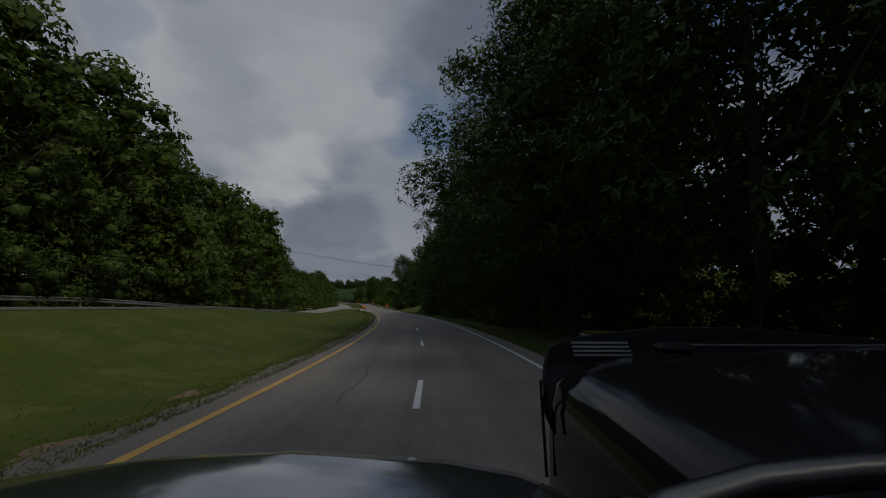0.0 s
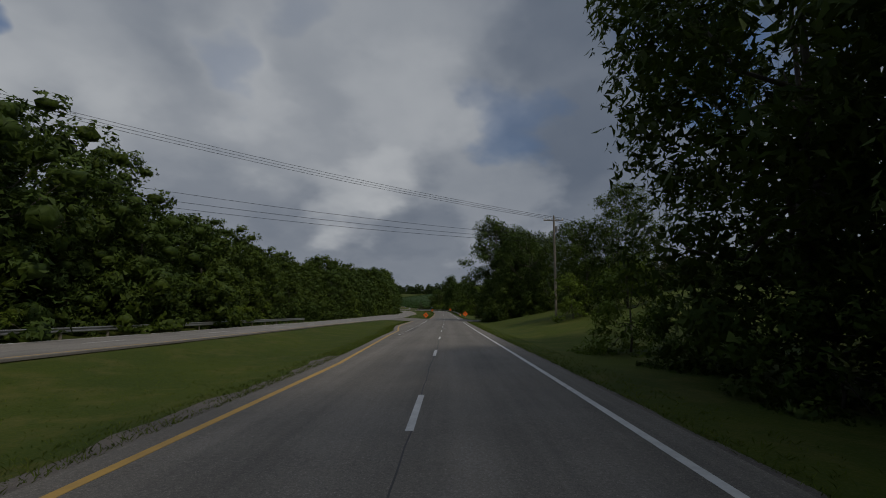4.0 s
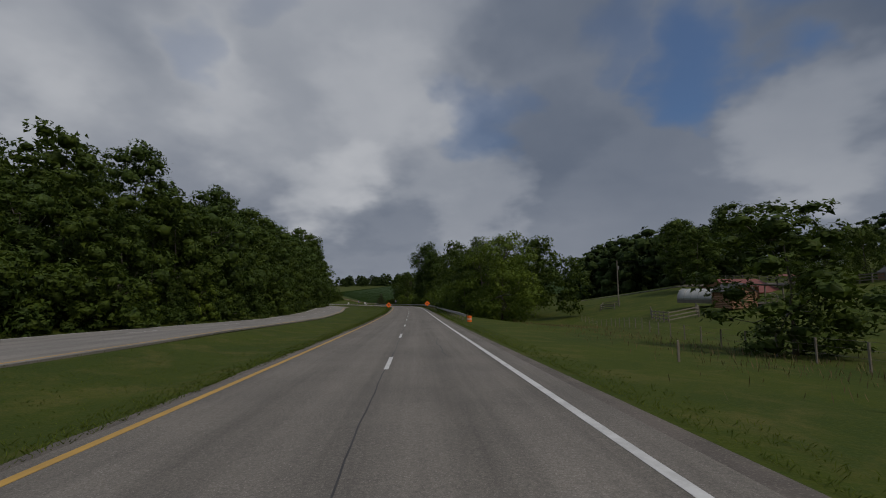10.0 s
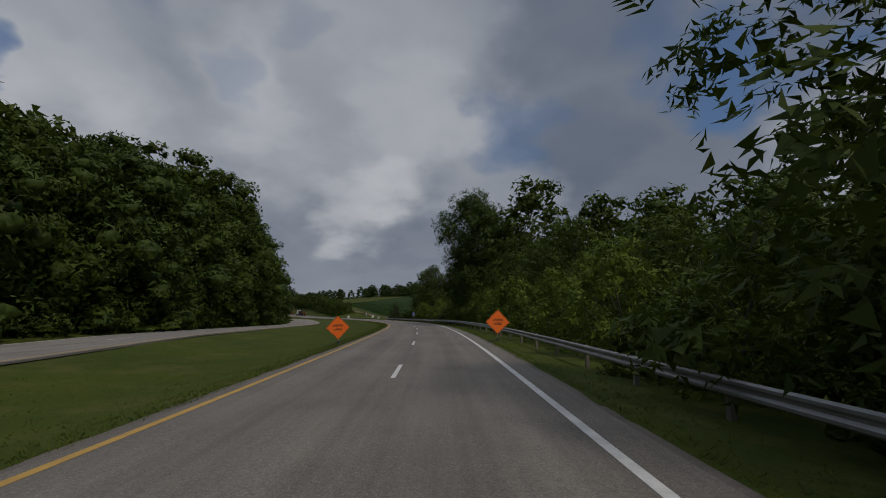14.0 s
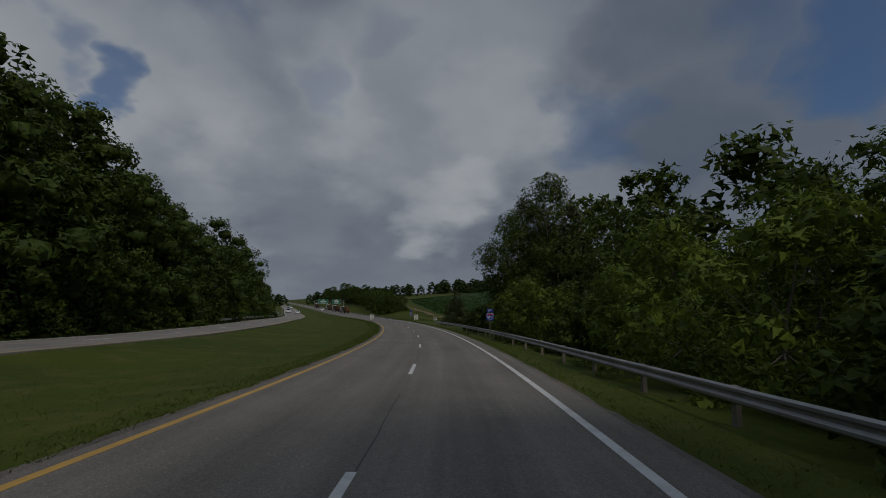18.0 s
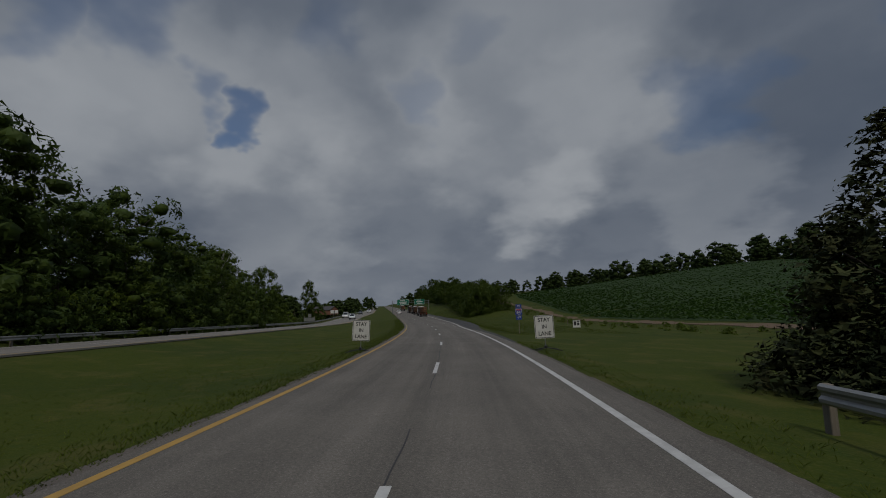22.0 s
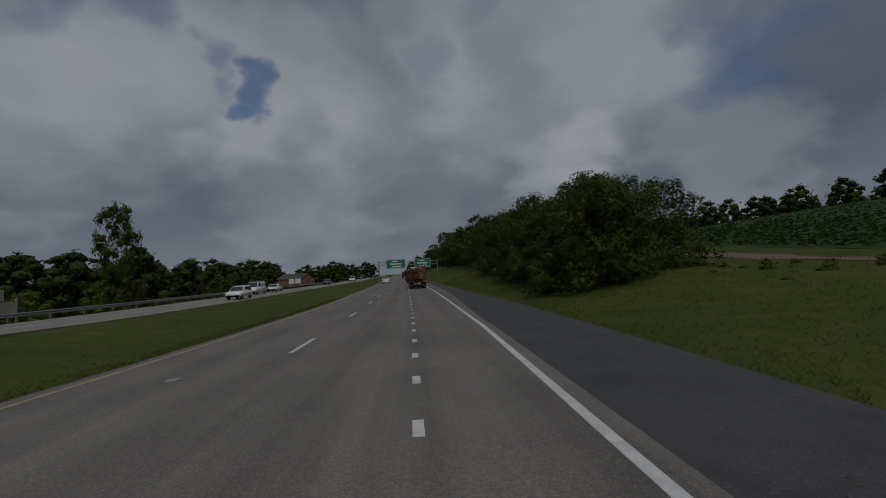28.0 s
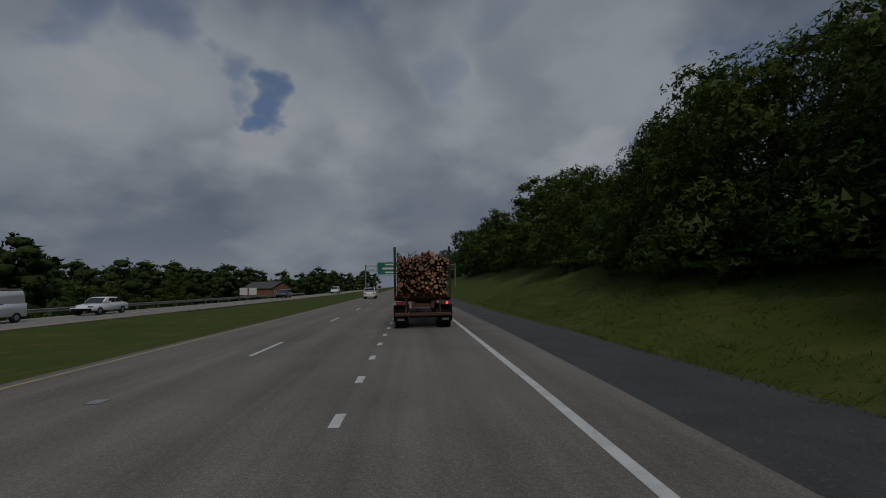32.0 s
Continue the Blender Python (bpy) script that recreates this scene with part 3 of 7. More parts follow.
def build_ground():
    ss = np.concatenate([np.arange(-1600, -120, 120.0), np.arange(-120, 760, 3.0), np.arange(760, 1100, 12.0), np.arange(1100, 2300, 100.0)])
    near = [-250, -180, -130, -100, -80, -66, -56, -48, -42, -38, -35, -32, -30, -28, -26, -24, -22, -20, -18, -16.5, -15, -13.5, -12, -10.5, -9, -7.6, -6.4,
            -5.4, -4.7, -4.2, -3.6, 0, 3.6, 4.2, 4.8, 5.6, 6.5, 7.2, 7.9, 8.7, 9.6, 10.6, 12, 14, 16.5, 19, 22, 26, 31, 37, 45, 55, 70, 90, 120, 160, 250]
    far = (400, 700, 1300, 2600)
    cols = [-n for n in reversed(far)] + near + list(far)
    side = heading(300.0)
    V, F = [], []
    for s in ss:
        for n in cols:
            c = max(-250.0, min(250.0, n))
            sc = min(s, 1500.0)
            v = rd(sc, c, land(sc, c))
            v += Vector((-math.sin(heading(sc)), math.cos(heading(sc)), 0)) * (s - sc)
            v += Vector((math.cos(side), math.sin(side), 0)) * (n - c)
            V.append(v)
    w = len(cols)
    for i in range(len(ss) - 1):
        for k in range(w - 1):
            o = i * w + k
            F.append((o, o + 1, o + w + 1, o + w))
    ob = mesh_object("ground", V, F, "grass", smooth=True)
    tagged(ob, "mown green grass verge and rolling pasture ground", "ground", kind="structure")


build_ground()

# ---- roadways ----
road = strip("road", -120, 1400, lambda s: (road_left(s), road_right(s)), "asphalt", cols=4)
tagged(road, "worn grey asphalt two-lane highway carriageway", "road", kind="structure")
road_2 = strip("road_opposite", -120, 1400, lambda s: (opp(s)[0] - opp(s)[2], opp(s)[0]), "concrete_road", cols=3, follow=lambda s, n: opp(s)[1])
tagged(road_2, "pale grey asphalt carriageway across the grass median", "road", kind="structure")
crossover = strip("road_crossover", 184, 205, lambda s: (opp(s)[0] + 0.02, road_left(s) - 0.02), "asphalt", step=1.0, cols=5, lift=-0.006,
                  follow=lambda s, n: opp(s)[1] * smooth(0.0, 1.0, (road_left(s) - n) / (road_left(s) - opp(s)[0])))
tagged(crossover, "paved crossover through the grass median", "road", kind="structure")


def line(name, s0, s1, n_of, w, mat, parent, follow=None, step=2.0):
    return strip(name, s0, s1, lambda s: (n_of(s) - w / 2, n_of(s) + w / 2), mat, step=step, lift=0.005, thick=0.004, follow=follow, parent=parent)


DASH0, CYCLE = 16.56, 12.19
for k in range(-4, 72):
    e = DASH0 + CYCLE * k
    line("lane_dash", e - 3.05, e, lambda s: 0.0, 0.13, "white_paint", road, step=3.05)
line("yellow_edge_line", -60, 182, lambda s: road_left(s) + 0.5, 0.16, "yellow_paint", road)
line("yellow_edge_line", 202.4, 520, lambda s: lerp(s, (202, 206), (-LANE - 0.25, -LANE)), 0.16, "yellow_paint", road)
line("yellow_edge_line", 520, 1000, lambda s: -LANE, 0.13, "pale_yellow", road)
line("white_edge_line", -60, 172, lambda s: LANE, 0.15, "white_paint", road)
line("white_edge_line", 196, 1000, white_edge, 0.17, "white_paint", road)
for k in range(5, 70):
    line("exit_dash", 513.47 + 2.745 * k, 514.17 + 2.745 * k, lambda s: 3.44, 0.15, "white_paint", road, step=0.65)
for k in range(13):
    line("turn_lane_dash", 129.3 + 2.74 * k, 130.15 + 2.74 * k, lambda s: -LANE + 0.08, 0.15, "white_paint", road, step=0.85)
line("turn_lane_line", 164, 184.5, lambda s: -LANE, 0.15, "white_paint", road)
for k in range(-4, 70):
    e = 8.0 + CYCLE * k
    line("lane_dash", e - 3.05, e, lambda s: opp(s)[0] - opp(s)[2] + 3.9, 0.13, "white_paint", road_2, follow=lambda s, n: opp(s)[1], step=3.05)
line("white_edge_line", -60, 1000, lambda s: opp(s)[0] - opp(s)[2] + 0.35, 0.14, "white_paint", road_2, follow=lambda s, n: opp(s)[1])
line("yellow_edge_line", -60, 184, lambda s: opp(s)[0] - 0.4, 0.14, "yellow_paint", road_2, follow=lambda s, n: opp(s)[1])
line("yellow_edge_line", 205, 1000, lambda s: opp(s)[0] - 0.4, 0.14, "yellow_paint", road_2, follow=lambda s, n: opp(s)[1])
shoulder = strip("shoulder", 490, 900, lambda s: (road_right(s) + 0.01, road_right(s) + lerp(s, (490, 510, 527, 560, 577, 600), (0.3, 0.8, 2.4, 3.4, 3.7, 2.8))), "fresh", lift=-0.02, follow=lambda s, n: 0.0)
rs_ = random.Random(12)
bm = bmesh.new()
for k in range(2600):
    s_ = rs_.uniform(505, 610)
    wd = lerp(s_, (490, 510, 527, 560, 577, 600), (0.3, 0.8, 2.4, 3.4, 3.7, 2.8))
    q_ = rd(s_, road_right(s_) + wd * rs_.uniform(0.25, 1.0), -0.005)
    sz = rs_.uniform(0.006, 0.024)
    ring = [bm.verts.new((q_[0] + sz * rs_.uniform(0.6, 1.1) * math.cos(a), q_[1] + sz * rs_.uniform(0.6, 1.1) * math.sin(a), q_[2])) for a in (0, 1.3, 2.5, 3.7, 5.0)]
    tip = bm.verts.new((q_[0], q_[1], q_[2] + sz * rs_.uniform(0.5, 0.9)))
    for a, b in zip(ring, ring[1:] + ring[:1]):
        bm.faces.new((a, b, tip))
tagged(part("shoulder_stones", bm, "gravel", None), "loose grey stones scattered over the shoulder", "stones", kind="stuff")
tagged(shoulder, "dark broken asphalt shoulder along the exit lane", "shoulder", kind="structure")
shoulder_2 = strip("shoulder_gravel", 196, 300, lambda s: (road_right(s) - 0.01, LANE + 0.95 + lerp(s, (196, 204, 240, 300), (4.0, 1.2, 0.7, 0.4))), "gravel", lift=0.012, cols=5, step=1.0, follow=lambda s, n: land(s, n) - 0.09 * smooth(0.3, 1.0, (n - LANE - 0.75) / lerp(s, (196, 204, 240, 300), (4.2, 1.4, 0.9, 0.6))))
tagged(shoulder_2, "grey gravel shoulder beside the side road", "shoulder", kind="structure")


def build_side_road():
    V, F = [], []
    ns = LANE + 0.76 + 118 * np.linspace(0, 1, 60) ** 1.7
    for n in ns:
        w = 3.1 + 6.5 * math.exp(-(n - 4.0) / 3.0)
        c = 185 + 1.29 * (n - 4.3)
        for k in range(5):
            s = c + w * (k / 2 - 1)
            V.append(rd(s, n, land(s, n) + 0.026 + 0.04 * smooth(5, 10, n) + 0.12 * smooth(20, 60, n)))
        for k in (-1, 1):
            s = c + w * k
            V.append(rd(s, n, land(s, n) - 0.15))
    for i in range(len(ns) - 1):
        for k in range(4):
            o = i * 7 + k
            F.append((o, o + 7, o + 8, o + 1))
        o = i * 7
        F += [(o, o + 5, o + 12, o + 7), (o + 4, o + 11, o + 13, o + 6)]
    return mesh_object("road_side", V, F, "asphalt")


side_road = build_side_road()
tagged(side_road, "narrow asphalt side road joining the highway", "road", kind="structure")

# ---- trees ----
RNG = np.random.default_rng(7)


def unit(v):
    return v / (np.linalg.norm(v, axis=-1, keepdims=True) + 1e-9)


def leaf_tris(centres, outward, size, droop=0.2, aspect=0.55, spread=0.55, pair=False):
    """Folded leaf sprays, one for each centre, turned roughly outward: their corners and the way each corner faces.
    pair: two slim leaflets from one stalk each."""
    n = len(centres)
    nor = unit(outward + RNG.normal(0, spread, (n, 3)) + (0, 0, 0.3))
    t = np.cross(nor, RNG.normal(0, 1, (n, 3)))
    t[:, 2] -= droop
    t = unit(t - nor * (t * nor).sum(1)[:, None])
    b = np.cross(nor, t)
    L_ = size * RNG.uniform(0.55, 1.4, n)[:, None]
    W_ = L_ * aspect * RNG.uniform(0.7, 1.2, n)[:, None] * 0.5
    bend = nor * L_ * 0.15
    V = np.stack([centres - t * L_ * 0.5 - b * W_, centres - t * L_ * 0.3 + b * W_ * 1.2 - bend, centres + t * L_ * 0.6 + b * W_ * 0.1], 1)
    face = unit(nor * 0.5 + outward)
    if pair:
        root, W_ = centres - t * L_ * 0.45, L_ * 0.19
        two = []
        for sg_ in (-1, 1):
            d = unit(t + b * sg_ * 0.7)
            e = np.cross(nor, d)
            two.append(np.stack([root - e * W_ * 0.5, root + d * L_ * 0.4 + e * W_ - bend, root + d * L_], 1))
        return np.concatenate(two).reshape(-1, 3), np.repeat(np.tile(face, (2, 1)), 3, axis=0)
    return V.reshape(-1, 3), np.repeat(face, 3, axis=0)


def frond_tris(centres, outward, size, pairs=5):
    """Feathery fronds: paired leaflets along a drooping stalk."""
    n = len(centres)
    out = unit(outward * (1, 1, 0.35) + RNG.normal(0, 0.45, (n, 3)) + (0, 0, 0.25))
    side = unit(np.cross(out, (0, 0, 1.0)))
    up = np.cross(side, out)
    L_ = size * RNG.uniform(0.7, 1.3, n)[:, None]
    Q = []
    for i in range(pairs):
        u = (i + 0.8) / pairs
        base = centres + out * L_ * (u - 0.3) - np.array((0, 0, 1.0)) * L_ * 0.45 * u * u
        ll = L_ * 0.36 * math.sin(math.pi * (0.25 + 0.68 * u))
        for sg_ in (-1, 1):
            d = side * sg_ * 0.9 + out * 0.45 - up * 0.35
            w = out * 0.16
            tri = [base - w * ll * 0.9, base + d * ll * 0.15 + w * ll * 0.9, base + d * ll]
            Q.append(np.stack(tri if sg_ < 0 else tri[::-1], 1))
    return np.concatenate(Q, 1).reshape(-1, 3), np.repeat(unit(up + outward * 0.7), 6 * pairs, axis=0)


def quads_mesh(name, V, mat):
    n = len(V) // 4
    me = bpy.data.meshes.new(name)
    me.vertices.add(4 * n)
    me.vertices.foreach_set("co", V.astype(np.float32).ravel())
    me.loops.add(6 * n)
    i = np.arange(n)[:, None] * 4
    me.loops.foreach_set("vertex_index", (i + np.array([0, 1, 2, 0, 2, 3])).astype(np.int32).ravel())
    me.polygons.add(2 * n)
    me.polygons.foreach_set("loop_start", (np.arange(2 * n) * 3).astype(np.int32))
    me.materials.append(M[mat])
    me.update(calc_edges=True)
    return me


def tris_mesh(name, V, mat, facing=None):
    """A mesh of loose triangles, three points each, with the way that each point faces."""
    n = len(V) // 3
    V = V.reshape(n, 3, 3)
    if facing is not None:
        # wind each triangle the way it faces
        back = (np.cross(V[:, 1] - V[:, 0], V[:, 2] - V[:, 0]) * facing[::3]).sum(1) < 0
        V = np.where(back[:, None, None], V[:, ::-1], V)
    me = bpy.data.meshes.new(name)
    me.vertices.add(3 * n)
    me.vertices.foreach_set("co", V.astype(np.float32).ravel())
    me.loops.add(3 * n)
    me.loops.foreach_set("vertex_index", np.arange(3 * n, dtype=np.int32))
    me.polygons.add(n)
    me.polygons.foreach_set("loop_start", (np.arange(n) * 3).astype(np.int32))
    me.materials.append(M[mat])
    me.update(calc_edges=True)
    if facing is not None:
        me.shade_smooth()
        me.normals_split_custom_set_from_vertices(facing.astype(np.float32))
    return me


def crown_points(clumps, count, loose=0.12):
    """Points on the leafy sprays that make up the shell of each clump (centre, radii), and the way they face."""
    C = np.array([c for c, r in clumps])
    Rr = np.array([r for c, r in clumps])
    per = 16
    k = np.repeat(np.arange(len(clumps)), per)
    d = RNG.normal(0, 1, (len(k), 3))
    d[:, 2] = np.where(d[:, 2] < 0, d[:, 2] * 0.6, d[:, 2]) + 0.15
    d = unit(d)
    sc = C[k] + d * Rr[k] * RNG.uniform(0.7, 1.08, (len(k), 1))
    sr = Rr[k].mean(1) * RNG.uniform(0.22, 0.42, len(k))
    w = sr ** 2
    q = RNG.choice(len(k), count, p=w / w.sum())
    off = RNG.normal(0, 0.6, (count, 3))
    along = (off * d[q]).sum(1)[:, None]
    off -= d[q] * along * 0.55
    flat = np.linalg.norm(off, axis=1)[:, None]
    P = sc[q] + (off - (d[q] * 0.25 + np.array((0, 0, 0.2))) * flat ** 2) * sr[q][:, None]
    D = unit(d[q] + off * 0.75 + (0, 0, 0.25))
    # a few strays between the sprays
    few = RNG.random(count) < loose
    e = unit(RNG.normal(0, 1, (count, 3)))
    P = np.where(few[:, None], C[k[q]] + e * Rr[k[q]] * RNG.uniform(0.4, 1.1, (count, 1)), P)
    D = np.where(few[:, None], e, D)
    return P, D


_c = np.linspace(-1, 1, 3)
CORE = np.array([[np.roll((f, _c[i + a], _c[j + b]), k) for a, b in ((0, 0), (1, 0), (1, 1), (0, 1))] for k in range(3) for f in (-1, 1) for i in (0, 1) for j in (0, 1)], float)[:, (0, 1, 2, 0, 2, 3)].reshape(-1, 3)
CORE /= np.linalg.norm(CORE, axis=1)[:, None]


def core_tris(clumps, fill):
    """The close inner foliage of each clump, uneven and mostly hidden by the sprays round it."""
    out = []
    for k, (c, r) in enumerate(clumps):
        w = fill * (0.85 + 0.25 * np.sin(CORE @ np.array((4.1, 2.7, 3.3)) + k) * np.cos(CORE @ np.array((-3.2, 4.4, 2.1)) + 2 * k))
        out.append(np.array(c) + CORE * np.array(r) * w[:, None])
    return np.concatenate(out), np.tile(CORE, (len(clumps), 1))


TREES, CROWNS = {}, {}


def proto(name, h, spread, base, leaves, leaf, mat, bark="bark", shape="round", clumps=26, trunk=0.2, droop=0.2, limb_count=9, aspect=0.62, fronds=0, twin=False, fill=0.52, inner=0, puff=1.0, inner_leaf=0.3, pair=False):
    """The meshes of one kind of tree: a tapered trunk with limbs, and a crown of leaf sprays or fronds."""
    bm = bmesh.new()
    lean = Vector((random.uniform(-0.5, 0.5), random.uniform(-0.5, 0.5), 0))
    top = h * (0.92 if shape == "cone" else 0.72)
    pts = [Vector((0, 0, -0.4))] + [lean * (i / 5) ** 2 + Vector((random.uniform(-0.15, 0.15), random.uniform(-0.15, 0.15), top * i / 5)) for i in range(1, 6)]
    pipe(bm, pts, [trunk * (1.3 if i == 0 else 1 - 0.16 * i) for i in range(6)], 7)
    if twin:
        o = Vector((trunk * 3, trunk, 0))
        pipe(bm, [p + o * (0.3 + i * 0.5) for i, p in enumerate(pts)], [trunk * 0.7 * (1.2 if i == 0 else 1 - 0.16 * i) for i in range(6)], 7)
    cl = []
    for i in range(clumps):
        u = (i + 0.5) / clumps
        a = i * 2.39996 + random.uniform(-0.4, 0.4)
        if shape == "cone":
            z = base + (h - base) * u
            rr = spread * (1 - u) ** 0.8 * random.uniform(0.6, 1.15) + 0.1
            r = max(0.25, spread * 0.4 * (1.05 - u))
            cl.append((Vector((math.cos(a) * rr * 0.7, math.sin(a) * rr * 0.7, z)), (r, r, r * 0.95)))
            continue
        if shape == "wide":
            # flat pads of leaves on ascending stems
            z = base + (h - base) * (0.12 + 0.95 * u)
            rr = spread * math.sin(math.pi * (0.3 + 0.45 * u)) * (0.25 + 0.7 * (i % 3) / 2)
            r = spread * random.uniform(0.26, 0.4)
            cl.append((Vector((math.cos(a) * rr, math.sin(a) * rr, z - 0.3)), (r, r, r * 0.36)))
            continue
        elif shape == "dome":
            z = base + (h - base) * u
            prof = max(0.12, 1 - u * u) ** 0.5
        elif shape == "bush":
            z = base + (h - base) * u
            prof = math.cos(u * 1.35) ** 0.6
        else:
            z = base + (h - base) * u
            prof = math.sin(math.pi * (0.14 + 0.8 * u)) ** 0.7
        rr = spread * prof * random.uniform(0.3, 1.0)
        r = puff * spread * random.uniform(0.24, 0.42) * (0.75 + 0.25 * prof)
        cl.append((Vector((math.cos(a) * rr, math.sin(a) * rr, z - r * 0.5)) + lean * u, (r, r, r * random.uniform(0.62, 0.9))))
    for c, r in cl[::max(1, len(cl) // limb_count)]:
        f = max(0.25, min(0.95, (c.z - 0.25 * h) / top))
        i = min(4, int(f * 5))
        st = pts[i + 1]
        mid = (st + c) / 2 + Vector((0, 0, -0.06 * h * (0 if shape == "cone" else 1)))
        pipe(bm, [st, mid, c], [trunk * 0.4, trunk * 0.26, trunk * 0.08], 5)
    me = bpy.data.meshes.new("trunk")
    bm.to_mesh(me)
    bm.free()
    me.materials.append(M[bark])
    me.shade_smooth()
    nc = [(np.array(c), np.array(r)) for c, r in cl]
    sets = []
    P, D = crown_points(nc, leaves)
    P[:, 2] = np.maximum(P[:, 2], 0.15)
    sets.append(leaf_tris(P, D, leaf, droop, aspect, pair=pair))
    if fronds:
        P, D = crown_points(nc, fronds)
        P[:, 2] = np.maximum(P[:, 2], 0.2)
        sets.append(frond_tris(P, D, leaf * 2.4))
    if inner:
        P, D = crown_points([(c, r * 0.6) for c, r in nc], inner, 0.5)
        sets.append(leaf_tris(P, D, inner_leaf, 0.2, 0.9, 1.2))
    if fill:
        sets.append(core_tris(nc, fill))
    V, W = np.concatenate([a for a, b in sets]), np.concatenate([b for a, b in sets])
    TREES[name] = (me, tris_mesh("crown", V, mat, W), h)
    CROWNS[name] = (V.reshape(-1, 3, 3), W.reshape(-1, 3, 3))


random.seed(5)
# beside the camera's way: fine leaves
proto("near_oak", 21, 6.6, 4.5, 13000, 0.3, "leaf_dark", pair=True, fill=0, inner=2600, inner_leaf=0.24, clumps=46, trunk=0.27, limb_count=16)
proto("near_ash", 16, 5.2, 2.0, 11000, 0.29, "leaf", pair=True, fill=0, inner=4600, inner_leaf=0.22, clumps=40, trunk=0.2, limb_count=12, twin=True)
proto("near_walnut", 11, 4.8, 0.6, 7600, 0.27, "leaf", pair=True, fill=0, inner=1500, shape="bush", clumps=34, trunk=0.16, droop=0.6, aspect=0.4, fronds=160)
proto("near_sumac", 6, 3.2, 0.2, 3800, 0.21, "leaf_light", fill=0, inner=700, shape="bush", clumps=22, trunk=0.08, droop=0.7, aspect=0.35, fronds=140)
proto("near_thicket", 4.0, 3.0, 0.1, 3400, 0.24, "leaf", fill=0, inner=700, shape="bush", clumps=22, trunk=0.06)
proto("light_maple", 12, 5.2, 0.6, 12500, 0.27, "leaf_light", pair=True, fill=0, inner=3000, clumps=46, trunk=0.22, limb_count=12)
proto("near_linden", 21, 6.6, 4.2, 14500, 0.31, "leaf_dark", pair=True, fill=0, inner=6500, inner_leaf=0.31, clumps=48, trunk=0.27, limb_count=16)
proto("near_locust", 9, 4.6, 0.2, 8500, 0.255, "leaf", pair=True, fill=0, inner=2200, shape="dome", clumps=44, trunk=0.17)
# across the median and further off: broader sprays
proto("oak", 20, 6.5, 3.75, 6200, 0.47, "leaf", clumps=32, trunk=0.26)
proto("oak_dark", 22, 6.4, 4.95, 7000, 0.44, "leaf_dark", clumps=34, trunk=0.3)
proto("maple", 17, 6.0, 1.57, 5000, 0.47, "leaf", clumps=30, trunk=0.2)
proto("walnut", 14, 6.1, 0.64, 4500, 0.46, "leaf_dark", shape="bush", clumps=30, trunk=0.18, droop=0.6, aspect=0.42)
proto("sumac", 6.5, 3.4, 0.2, 2900, 0.32, "leaf_light", shape="bush", clumps=22, trunk=0.1, droop=0.7, aspect=0.4)
proto("thicket", 4.0, 3.0, 0.1, 2400, 0.28, "leaf", shape="bush", clumps=24, trunk=0.07)
proto("sycamore", 20, 4.4, 6.0, 6000, 0.45, "leaf", bark="pale_bark", clumps=40, trunk=0.26)
proto("cedar", 9, 2.9, 0.3, 15000, 0.17, "needles", shape="cone", clumps=110, trunk=0.16, droop=0.1, aspect=0.4, fill=0, inner=5000, inner_leaf=0.2)
proto("spreading", 13, 5.4, 6.0, 6500, 0.3, "leaf", shape="wide", clumps=20, trunk=0.17, droop=0.5, aspect=0.42, limb_count=20, fronds=260, fill=0.0)
proto("far_tree", 13, 5.2, 0.8, 560, 0.8, "far_leaf", shape="dome", clumps=16, puff=1.35, trunk=0.25, limb_count=3, fill=0.78)

# the height to which a scale of one refers
NOMINAL = dict(oak=16, oak_dark=20, maple=13, walnut=11)
KINDS = {"oak": "leafy green broadleaf tree with a full rounded crown", "oak_dark": "tall dark green broadleaf tree with a bare lower trunk",
         "near_oak": "tall dark broadleaf tree overhanging the road edge", "near_ash": "twin-stemmed green tree at the wood's edge",
         "maple": "green broadleaf tree leafy down to the bank", "walnut": "bushy tree with drooping dense green leaves",
         "near_linden": "tall dark small-leaved tree overhanging the road", "near_locust": "dense dome-shaped green tree leafy to the ground", "near_walnut": "bushy tree with drooping feathery green fronds", "near_sumac": "low bright green sumac with feathery fronds",
         "sumac": "low bright green sumac bush", "thicket": "tangled green shrub at the wood's edge", "near_thicket": "tangled small-leaved green shrub beside the verge",
         "light_maple": "bright green full-crowned maple beside the road", "sycamore": "tall slender tree with a pale bare trunk",
         "cedar": "dark pointed cedar with brownish green needles", "spreading": "tall tree with a thin spreading flat crown"}
SHRUBS = ("thicket", "sumac", "near_thicket", "near_sumac")


def tree(kind, s, n, scale=1.0, turn=None, squash=1.0, label="", group=""):
    tm, cm, h = TREES[kind]
    scale *= NOMINAL.get(kind, h) / h
    word = "shrub" if kind in SHRUBS else "tree"
    ob = thing(word, label or KINDS[kind], word, group=group)
    v = rd(s, n, land(s, n) - 0.1)
    ob.matrix_world = Matrix.Translation(v) @ pose(0, 0, 0, 0, 0, random.uniform(0, 360) if turn is None else turn) @ Matrix.Diagonal((scale * squash, scale * squash, scale, 1))
    for nm, me in (("trunk", tm), ("crown", cm)):
        new(nm, me).parent = ob
    return ob


